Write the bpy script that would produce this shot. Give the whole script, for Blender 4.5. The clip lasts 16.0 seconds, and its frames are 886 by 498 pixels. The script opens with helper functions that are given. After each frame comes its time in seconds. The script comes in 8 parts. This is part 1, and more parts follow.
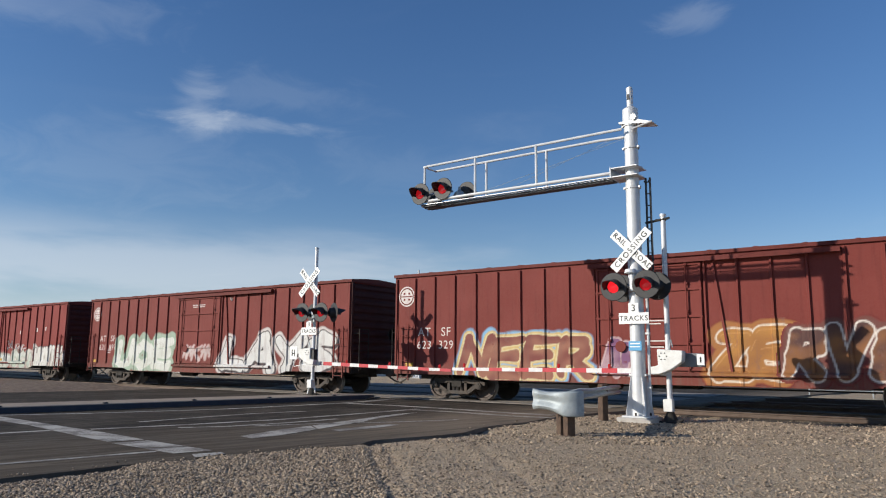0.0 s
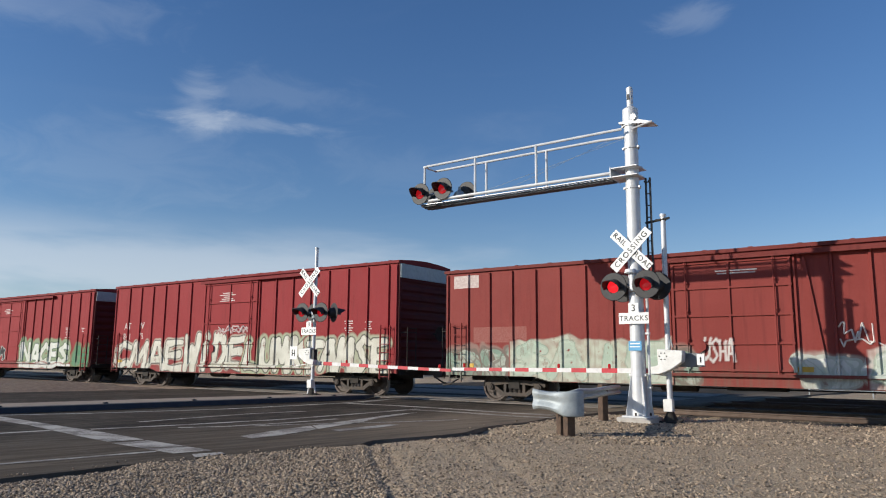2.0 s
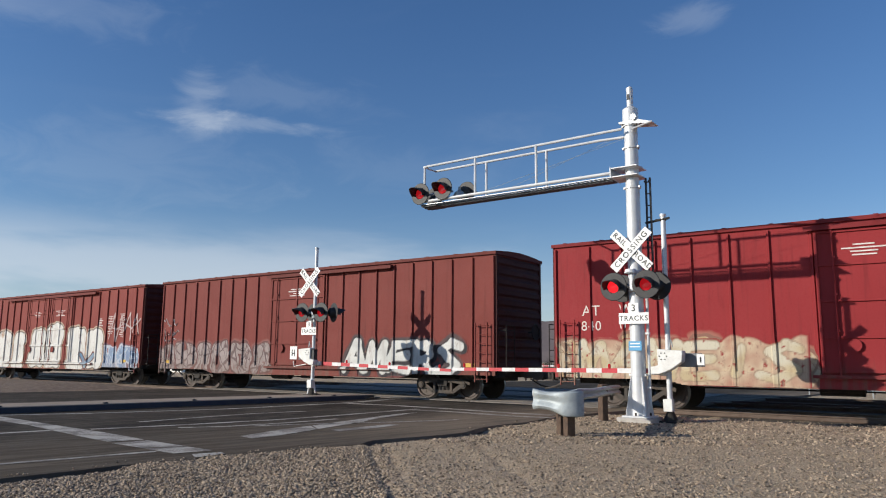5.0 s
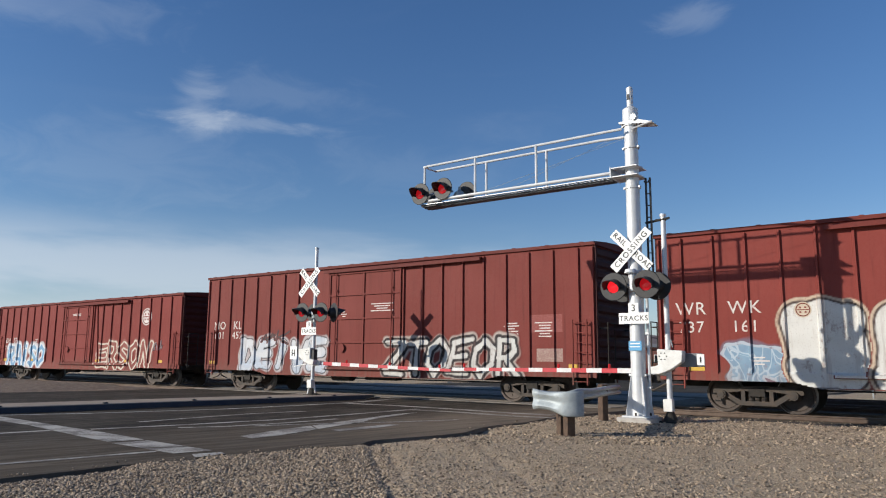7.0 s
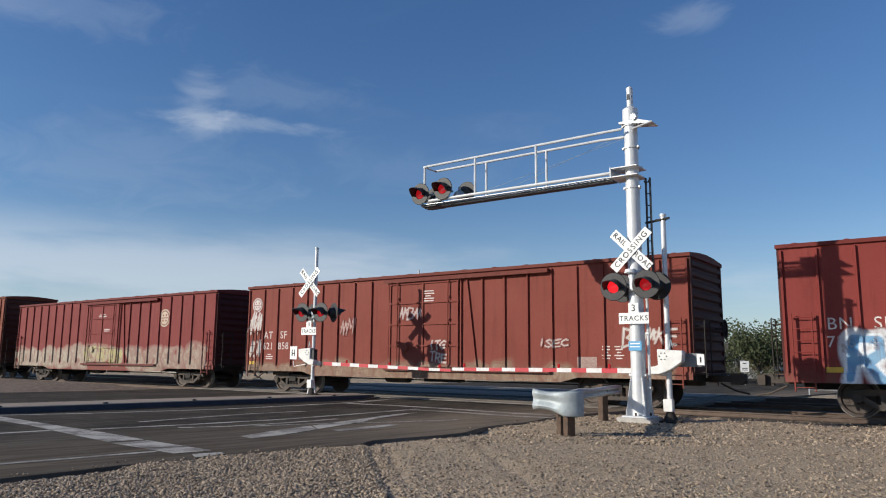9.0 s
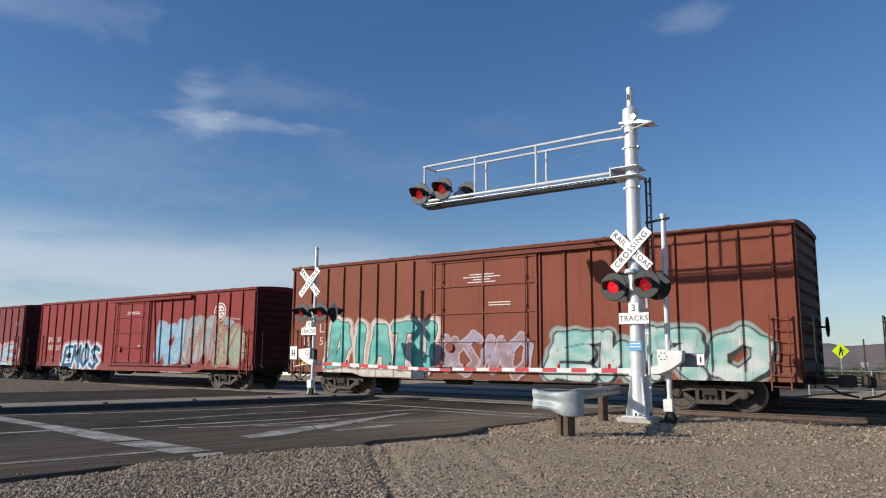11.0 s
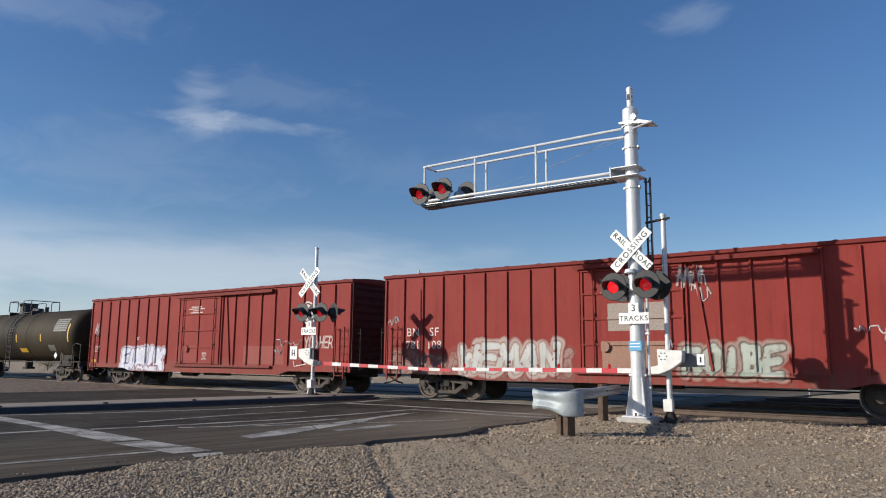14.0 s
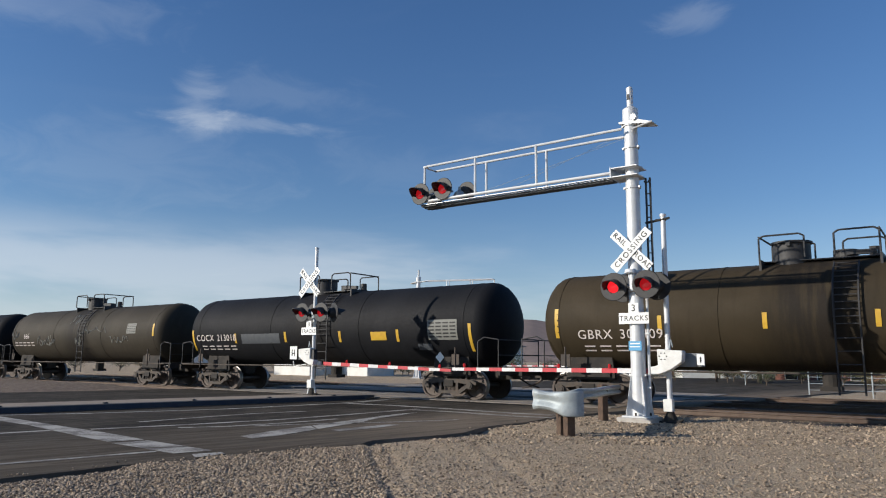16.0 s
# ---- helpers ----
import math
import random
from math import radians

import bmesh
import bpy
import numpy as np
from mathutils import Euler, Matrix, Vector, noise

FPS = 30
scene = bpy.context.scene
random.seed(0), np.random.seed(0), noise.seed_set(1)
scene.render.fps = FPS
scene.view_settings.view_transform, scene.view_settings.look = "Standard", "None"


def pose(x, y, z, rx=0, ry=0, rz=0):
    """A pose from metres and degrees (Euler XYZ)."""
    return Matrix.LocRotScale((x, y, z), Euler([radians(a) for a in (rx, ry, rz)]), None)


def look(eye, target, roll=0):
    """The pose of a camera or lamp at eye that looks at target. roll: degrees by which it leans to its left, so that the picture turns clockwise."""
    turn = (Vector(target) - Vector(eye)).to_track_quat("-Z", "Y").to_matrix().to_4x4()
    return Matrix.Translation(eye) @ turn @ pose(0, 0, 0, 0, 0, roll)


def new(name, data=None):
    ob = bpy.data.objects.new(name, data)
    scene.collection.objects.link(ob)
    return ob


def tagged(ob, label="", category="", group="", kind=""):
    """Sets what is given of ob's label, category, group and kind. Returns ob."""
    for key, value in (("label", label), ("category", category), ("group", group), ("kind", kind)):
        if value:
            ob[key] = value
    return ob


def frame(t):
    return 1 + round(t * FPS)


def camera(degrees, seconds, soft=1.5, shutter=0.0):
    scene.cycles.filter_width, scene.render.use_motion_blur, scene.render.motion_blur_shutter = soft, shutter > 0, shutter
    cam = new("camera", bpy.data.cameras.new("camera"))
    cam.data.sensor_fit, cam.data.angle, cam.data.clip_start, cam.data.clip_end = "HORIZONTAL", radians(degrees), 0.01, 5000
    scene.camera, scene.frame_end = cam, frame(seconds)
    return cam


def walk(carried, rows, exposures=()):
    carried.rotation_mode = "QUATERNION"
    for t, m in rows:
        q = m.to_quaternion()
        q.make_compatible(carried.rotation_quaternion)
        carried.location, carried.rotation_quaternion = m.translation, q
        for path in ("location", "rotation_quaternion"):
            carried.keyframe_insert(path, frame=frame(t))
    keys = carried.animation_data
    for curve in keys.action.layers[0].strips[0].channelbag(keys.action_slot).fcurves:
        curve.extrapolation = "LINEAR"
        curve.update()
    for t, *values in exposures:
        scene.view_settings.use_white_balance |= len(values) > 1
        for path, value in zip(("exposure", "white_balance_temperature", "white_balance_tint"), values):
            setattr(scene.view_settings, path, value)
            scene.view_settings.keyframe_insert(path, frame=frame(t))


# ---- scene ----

# ---------------------------------------------------------------- camera
cam = camera(62.99, 16.0, soft=1.1)
EYE = (0.0, 0.0, 1.296)
VIEW = look(EYE, (0.0, math.cos(radians(8.8)), 1.296 + math.sin(radians(8.8))), 0.485)
walk(cam, [(0.0, VIEW), (16.0, VIEW)])

# ---------------------------------------------------------------- light
SUN_ELEV, SUN_AZ = 20.5, 76.5      # the light travels towards this azimuth, from +y to +x
scene.view_settings.exposure = 0.0
sun_data = bpy.data.lights.new("sun", "SUN")
sun_data.energy, sun_data.angle, sun_data.color = 5.0, radians(0.55), (1.0, 0.93, 0.82)
sun = new("sun", sun_data)
_a, _e = radians(SUN_AZ), radians(SUN_ELEV)
sun.matrix_world = look((0, 0, 40), (math.sin(_a) * math.cos(_e), math.cos(_a) * math.cos(_e), 40 - math.sin(_e)))


class Nodes:
    """Short hand for node graphs."""

    def __init__(self, tree):
        self.t = tree

    def n(self, kind):
        return self.t.nodes.new(kind)

    def put(self, sock, val):
        if isinstance(val, bpy.types.NodeSocket):
            self.t.links.new(val, sock)
        elif isinstance(val, (tuple, list)):
            sock.default_value = (*val, 1.0) if len(val) == 3 and sock.type == "RGBA" else val
        else:
            sock.default_value = val

    def m(self, op, a, b=0.0, c=0.0, clamp=False):
        node = self.n("ShaderNodeMath")
        node.operation, node.use_clamp = op, clamp
        for k, v in enumerate((a, b, c)):
            self.put(node.inputs[k], v)
        return node.outputs[0]

    def v(self, op, a, b=(0, 0, 0)):
        node = self.n("ShaderNodeVectorMath")
        node.operation = op
        self.put(node.inputs[0], a)
        self.put(node.inputs[1], b)
        return node.outputs["Value"] if op in ("DOT_PRODUCT", "LENGTH") else node.outputs[0]

    def ramp(self, x, lo, hi, a=0.0, b=1.0, smooth=True):
        node = self.n("ShaderNodeMapRange")
        node.interpolation_type = "SMOOTHSTEP" if smooth else "LINEAR"
        for k, v in enumerate((x, lo, hi, a, b)):
            self.put(node.inputs[k], v)
        return node.outputs[0]

    def mix(self, f, a, b):
        node = self.n("ShaderNodeMix")
        node.data_type = "RGBA"
        self.put(node.inputs[0], f)
        self.put(node.inputs[6], a)
        self.put(node.inputs[7], b)
        return node.outputs[2]

    def noise(self, vec, scale, detail=3.0, rough=0.55, distort=0.0):
        node = self.n("ShaderNodeTexNoise")
        self.put(node.inputs["Vector"], vec)
        node.inputs["Scale"].default_value = scale
        node.inputs["Detail"].default_value = detail
        node.inputs["Roughness"].default_value = rough
        node.inputs["Distortion"].default_value = distort
        return node.outputs[0]

    def xyz(self, x, y, z):
        node = self.n("ShaderNodeCombineXYZ")
        for k, v in enumerate((x, y, z)):
            self.put(node.inputs[k], v)
        return node.outputs[0]

    def split(self, vec):
        node = self.n("ShaderNodeSeparateXYZ")
        self.put(node.inputs[0], vec)
        return node.outputs

    def coords(self, which="Object"):
        return self.n("ShaderNodeTexCoord").outputs[which]


world = bpy.data.worlds.new("sky")
scene.world = world
world.use_nodes = True
world.node_tree.nodes.clear()
g = Nodes(world.node_tree)
sky = g.n("ShaderNodeTexSky")
sky.sky_type, sky.sun_disc = "NISHITA", False
sky.sun_elevation, sky.sun_rotation = radians(SUN_ELEV), radians(SUN_AZ + 180)
sky.altitude, sky.air_density, sky.dust_density, sky.ozone_density = 600.0, 1.0, 0.6, 2.5
ray = g.v("NORMALIZE", g.coords("Generated"))
rx, ry, rz = g.split(ray)[0:3]
# thin cirrus: drawn-out noise on a flat layer high above
up = g.m("ADD", g.m("ABSOLUTE", rz), 0.12)
flat = g.xyz(g.m("DIVIDE", rx, up), g.m("DIVIDE", ry, up), 0.0)
wisp = g.noise(g.v("MULTIPLY", flat, (0.55, 1.6, 1.0)), 1.3, 7.0, 0.62, 0.7)
fine = g.noise(g.v("MULTIPLY", flat, (1.2, 0.8, 1.0)), 0.7, 3.0, 0.5, 0.2)
cirrus = g.m("MULTIPLY", g.ramp(wisp, 0.52, 0.80), g.ramp(fine, 0.42, 0.70))
# low bank of haze cloud, thicker to the west of north
bank_n = g.noise(g.v("MULTIPLY", ray, (3.0, 3.0, 16.0)), 1.2, 5.0, 0.55, 0.3)
bank = g.m("MULTIPLY", g.m("MULTIPLY", g.ramp(rz, 0.02, 0.115, 0.45, 1.0), g.ramp(rz, 0.195, 0.125)), g.ramp(g.m("ADD", bank_n, g.m("MULTIPLY", rx, -0.40)), 0.36, 0.72))


def puff(az, el, wide, tall, amount):
    a, e = radians(az), radians(el)
    c = (math.sin(a) * math.cos(e), math.cos(a) * math.cos(e), math.sin(e))
    right = (math.cos(a), -math.sin(a), 0.0)
    dx = g.m("DIVIDE", g.v("DOT_PRODUCT", ray, right), wide)
    dz = g.m("DIVIDE", g.m("SUBTRACT", rz, c[2]), tall)
    ahead = g.ramp(g.v("DOT_PRODUCT", ray, c), 0.3, 0.6)
    wob = g.noise(g.v("MULTIPLY", ray, (9.0, 9.0, 22.0)), 1.0, 6.0, 0.62, 0.9)
    r = g.m("SQRT", g.m("ADD", g.m("MULTIPLY", dx, dx), g.m("MULTIPLY", dz, dz)))
    soft = g.ramp(g.m("ADD", r, g.m("MULTIPLY", g.m("SUBTRACT", wob, 0.5), 2.6)), 0.15, 1.25, 1.0, 0.0)
    return g.m("MULTIPLY", g.m("MULTIPLY", soft, ahead), amount)


cloud = g.m("ADD", g.m("MULTIPLY", cirrus, 0.20), g.m("MULTIPLY", g.m("MULTIPLY", bank, g.ramp(ry, -0.1, 0.4)), 0.44))
for spec in ((-19.6, 19.3, 0.034, 0.046, 0.20), (-16.8, 17.9, 0.100, 0.012, 0.20), (-14.0, 20.3, 0.13, 0.03, 0.08),
             (20.3, 25.3, 0.050, 0.018, 0.15), (-30.5, 24.0, 0.15, 0.035, 0.10), (-24.0, 14.0, 0.20, 0.06, 0.08), (-2.0, 15.0, 0.16, 0.03, 0.05)):
    cloud = g.m("ADD", cloud, puff(*spec))
cloud = g.m("ADD", cloud, g.ramp(rz, -0.05, 0.22, 0.40, 0.0))      # haze towards the horizon
cloud = g.m("MINIMUM", cloud, 0.85)
tint = g.mix(g.ramp(rz, 0.0, 0.5), (0.86, 0.97, 1.08), (0.66, 0.93, 1.22))
blue = g.n("ShaderNodeMix")
blue.data_type, blue.blend_type = "RGBA", "MULTIPLY"
blue.inputs[0].default_value = 1.0
g.put(blue.inputs[6], sky.outputs[0])
g.put(blue.inputs[7], tint)
shade = g.mix(cloud, blue.outputs[2], (6.6, 7.2, 8.0))
back = g.n("ShaderNodeBackground")
g.put(back.inputs[0], shade)
back.inputs[1].default_value = 0.100
out = g.n("ShaderNodeOutputWorld")
g.put(out.inputs[0], back.outputs[0])

# ---------------------------------------------------------------- materials


def material(name, base, rough=0.6, metal=0.0, other=None, scale=6.0, grain=40.0, bump=0.15, amount=0.5, gloss=0.12, size=1.0):
    """A painted or raw surface: two colours mixed by broad stains, fine grain, uneven gloss and relief."""
    mat = bpy.data.materials.new(name)
    mat.use_nodes = True
    q = Nodes(mat.node_tree)
    bsdf = mat.node_tree.nodes["Principled BSDF"]
    at = q.coords()
    if other is None:
        other = tuple(c * 0.62 for c in base)
    broad = q.noise(at, scale, 5.0, 0.6, 0.4)
    small = q.noise(at, grain, 4.0, 0.6)
    f = q.m("MULTIPLY", q.ramp(q.m("ADD", q.m("MULTIPLY", broad, 0.7), q.m("MULTIPLY", small, 0.3)), 0.38, 0.66), amount)
    q.put(bsdf.inputs["Base Color"], q.mix(f, base, other))
    q.put(bsdf.inputs["Roughness"], q.m("ADD", rough - gloss * 0.5, q.m("MULTIPLY", small, gloss)))
    bsdf.inputs["Metallic"].default_value = metal
    if bump:
        b = q.n("ShaderNodeBump")
        b.inputs["Strength"].default_value = bump
        b.inputs["Distance"].default_value = 0.01 * size
        q.put(b.inputs["Height"], small)
        q.put(bsdf.inputs["Normal"], b.outputs[0])
    return mat


def glow(name, colour, strength, base=(0.3, 0.01, 0.01)):
    mat = material(name, base, 0.25, bump=0.0)
    bsdf = mat.node_tree.nodes["Principled BSDF"]
    bsdf.inputs["Emission Color"].default_value = (*colour, 1)
    bsdf.inputs["Emission Strength"].default_value = strength
    return mat


SILVER = material("aluminium_paint", (0.66, 0.67, 0.68), 0.42, 0.20, (0.48, 0.48, 0.47), 3.0, 60, 0.05, 0.5)
GALV = material("galvanised_steel", (0.40, 0.44, 0.45), 0.60, 0.25, (0.30, 0.335, 0.35), 9.0, 50, 0.08, 0.8)
WHITE = material("white_sign_paint", (0.82, 0.82, 0.80), 0.5, 0.0, (0.70, 0.69, 0.66), 5.0, 60, 0.03, 0.4)
BLACK = material("black_paint", (0.022, 0.022, 0.024), 0.6, 0.0, (0.045, 0.042, 0.040), 7.0, 60, 0.06, 0.6)
LETTER = material("black_lettering", (0.012, 0.012, 0.012), 0.6, bump=0.0)
CONCRETE = material("concrete", (0.46, 0.43, 0.39), 0.9, 0.0, (0.32, 0.29, 0.26), 5.0, 70, 0.4, 0.8)
POSTWOOD = material("weathered_timber", (0.10, 0.062, 0.040), 0.85, 0.0, (0.045, 0.028, 0.020), 9.0, 60, 0.5, 0.8)
IRON = material("cast_iron", (0.058, 0.050, 0.044), 0.8, 0.15, (0.095, 0.070, 0.052), 5.0, 60, 0.3, 0.8)
DARKIRON = material("grimy_underframe", (0.020, 0.018, 0.016), 0.85, 0.05, (0.045, 0.035, 0.028), 3.0, 40, 0.3, 0.8)
WHEEL = material("wheel_steel", (0.085, 0.066, 0.056), 0.6, 0.4, (0.045, 0.036, 0.030), 6.0, 50, 0.2, 0.7)
TREAD = material("polished_tread", (0.34, 0.32, 0.30), 0.42, 0.7, bump=0.0)
RAILHEAD = material("rail_steel", (0.13, 0.092, 0.070), 0.5, 0.4, (0.085, 0.055, 0.040), 6.0, 60, 0.2, 0.8)
TIE = material("sleeper_timber", (0.070, 0.054, 0.042), 0.9, 0.0, (0.036, 0.028, 0.022), 8.0, 50, 0.5, 0.8)
STRIPE_W = material("reflective_white", (0.72, 0.70, 0.69), 0.45, bump=0.02)
STRIPE_R = material("reflective_red", (0.52, 0.026, 0.040), 0.45, bump=0.02)
YELLOW = material("reflective_yellow", (0.60, 0.37, 0.03), 0.5, 0.0, (0.42, 0.23, 0.03), 4.0, 40, 0.03, 0.6)
DECAL = material("stencil_white", (0.66, 0.62, 0.59), 0.7, 0.0, (0.42, 0.30, 0.27), 7.0, 30, 0.0, 0.6)
BLUE = material("blue_notice", (0.10, 0.36, 0.62), 0.5, bump=0.0)
SIGNBOX = material("instrument_white", (0.74, 0.74, 0.71), 0.5, 0.0, (0.55, 0.53, 0.49), 6.0, 40, 0.05, 0.6)
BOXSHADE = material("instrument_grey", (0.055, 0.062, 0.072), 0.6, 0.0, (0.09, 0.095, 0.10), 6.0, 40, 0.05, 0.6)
COUNTER = material("weathered_grey_casting", (0.20, 0.21, 0.22), 0.6, 0.0, (0.13, 0.135, 0.14), 6.0, 40, 0.05, 0.6)
LENS_ON = glow("lit_red_lens", (1.0, 0.02, 0.03), 0.9, (0.35, 0.005, 0.01))
LENS_DIM = glow("red_lens", (1.0, 0.02, 0.03), 0.30, (0.26, 0.006, 0.012))
ARMLAMP = glow("gate_lamp_red", (1.0, 0.03, 0.04), 0.2)
LIME = material("fluorescent_yellow_green", (0.66, 0.86, 0.02), 0.5, bump=0.0)
# faint glow added to the sign paint to brighten it; the panel is no lamp
LIME.node_tree.nodes["Principled BSDF"].inputs["Emission Color"].default_value = (0.6, 0.85, 0.0, 1)
LIME.node_tree.nodes["Principled BSDF"].inputs["Emission Strength"].default_value = 0.10

# ---------------------------------------------------------------- mesh building


class Build:
    """Collects vertices and faces of one mesh."""

    def __init__(self):
        self.v, self.f = [], []

    def add(self, verts, faces):
        k = len(self.v)
        self.v += [tuple(p) for p in verts]
        self.f += [tuple(k + j for j in face) for face in faces]
        return self

    def box(self, cx, cy, cz, sx, sy, sz, m=None):
        p = [Vector((cx + i * sx / 2, cy + j * sy / 2, cz + k * sz / 2)) for k in (-1, 1) for j in (-1, 1) for i in (-1, 1)]
        if m is not None:
            p = [m @ q for q in p]
        return self.add(p, [(0, 2, 3, 1), (4, 5, 7, 6), (0, 1, 5, 4), (2, 6, 7, 3), (0, 4, 6, 2), (1, 3, 7, 5)])

    def cyl(self, p0, p1, r0, r1=None, n=12, caps=True):
        p0, p1 = Vector(p0), Vector(p1)
        r1 = r0 if r1 is None else r1
        q = (p1 - p0).to_track_quat("Z", "Y")
        a = [Vector((math.cos(2 * math.pi * k / n), math.sin(2 * math.pi * k / n), 0)) for k in range(n)]
        verts = [p0 + q @ (c * r0) for c in a] + [p1 + q @ (c * r1) for c in a]
        faces = [(k, (k + 1) % n, n + (k + 1) % n, n + k) for k in range(n)]
        if caps:
            faces += [tuple(range(n))[::-1], tuple(range(n, 2 * n))]
        return self.add(verts, faces)

    def tube(self, pts, r, n=8):
        for a, b in zip(pts, pts[1:]):
            self.cyl(a, b, r, n=n)
        return self

    def prism(self, poly, y0, y1):
        """An outline in x and z, drawn out along y."""
        n = len(poly)
        verts = [(x, y0, z) for x, z in poly] + [(x, y1, z) for x, z in poly]
        faces = [(k, (k + 1) % n, n + (k + 1) % n, n + k) for k in range(n)]
        return self.add(verts, faces + [tuple(range(n))[::-1], tuple(range(n, 2 * n))])

    def lathe(self, rings, n=24, axis="x", caps=True):
        """Rings of (place, radius) round an axis through the origin."""
        verts, faces = [], []
        for a, r in rings:
            for k in range(n):
                c, s = r * math.cos(2 * math.pi * k / n), r * math.sin(2 * math.pi * k / n)
                verts.append({"x": (a, c, s), "y": (s, a, c), "z": (c, s, a)}[axis])
        for j in range(len(rings) - 1):
            for k in range(n):
                faces.append((j * n + k, j * n + (k + 1) % n, (j + 1) * n + (k + 1) % n, (j + 1) * n + k))
        if caps:
            faces += [tuple(range(n))[::-1], tuple(range((len(rings) - 1) * n, len(rings) * n))]
        return self.add(verts, faces)

    def move(self, m):
        self.v = [tuple(m @ Vector(p)) for p in self.v]
        return self

    def mesh(self, name):
        me = bpy.data.meshes.new(name)
        me.from_pydata(self.v, [], self.f)
        b = bmesh.new()
        b.from_mesh(me)
        bmesh.ops.recalc_face_normals(b, faces=b.faces)
        b.to_mesh(me)
        b.free()
        return me


def part(name, build, mat, parent=None, label="", smooth=False, bevel=0.0, at=None):
    """Links a mesh as one object under its thing. build: a Build, or a mesh to share."""
    me = build.mesh(name) if isinstance(build, Build) else build
    if smooth:
        me.shade_smooth()
        me.set_sharp_from_angle(angle=radians(38))
    ob = new(name, me)
    if not me.materials:
        me.materials.append(mat)
    elif me.materials[0] != mat:
        ob.material_slots[0].link = "OBJECT"
        ob.material_slots[0].material = mat
    if bevel:
        mod = ob.modifiers.new("edge", "BEVEL")
        mod.width, mod.segments, mod.limit_method = bevel, 1, "ANGLE"
    if parent is not None:
        ob.parent = parent
    if at is not None:
        ob.matrix_basis = at
    if label:
        tagged(ob, label)
    return ob


def thing(name, m, label, category, group="", kind=""):
    ob = new(name)
    ob.empty_display_size = 0.2
    ob.matrix_basis = m
    return tagged(ob, label, category, group, kind)


def text_mesh(words, size, depth=0.004, spacing=1.0, align="CENTER"):
    cu = bpy.data.curves.new("words", "FONT")
    cu.body, cu.size, cu.align_x, cu.align_y, cu.space_character, cu.extrude = words, size, align, "CENTER", spacing, depth / 2
    cu.resolution_u = 3
    ob = bpy.data.objects.new("words", cu)
    scene.collection.objects.link(ob)
    me = bpy.data.meshes.new_from_object(ob.evaluated_get(bpy.context.evaluated_depsgraph_get()))
    me.name = "lettering"
    me.materials.clear()
    bpy.data.objects.remove(ob)
    return me


UPRIGHT = pose(0, 0, 0, 90, 0, 0)      # lettering that faces -y

# the tracks: x runs with the train, y away from the camera
TURN = -36.0
CX, CY = 1.088, 25.947


def on_track(s, d, z=0.0, turn=0.0):
    """A pose s metres along the train's track and d metres from its centre line towards the road's approach."""
    return pose(CX + 0.809 * s - 0.588 * d, CY - 0.588 * s - 0.809 * d, z, 0, 0, TURN + turn)

# ---------------------------------------------------------------- ground, road, tracks

ROAD_U = (0.70, 0.714)             # the way of the road
ROAD_P = (0.714, -0.70)            # across it, towards the camera's side


def road_xy(u, p):
    return (ROAD_U[0] * u + ROAD_P[0] * p, ROAD_U[1] * u + ROAD_P[1] * p)


def road_up(x, y):
    return (ROAD_U[0] * x + ROAD_U[1] * y, ROAD_P[0] * x + ROAD_P[1] * y)


NEAR_EDGE = ((-60, -8.6), (2.5, -9.21), (3.4, -9.29), (4.1, -9.42), (4.63, -9.19), (5.1, -9.46), (5.9, -9.28), (6.8, -9.30), (7.52, -9.14), (7.97, -9.52),
             (9.26, -9.38), (9.8, -9.32), (10.4, -9.48), (11.1, -9.81), (11.7, -10.0), (12.9, -10.07), (13.8, -10.31), (14.6, -10.6), (26.0, -10.9), (200, -11.2))


def near_edge(u):
    for (a, p), (b, q) in zip(NEAR_EDGE, NEAR_EDGE[1:]):
        if a <= u <= b:
            t = (u - a) / (b - a)
            return p + (q - p) * t + 0.03 * noise.noise((u * 3.7, 3.1, 0)) + 0.03 * noise.noise((u * 9.0, 9.1, 0))
    return -10.0


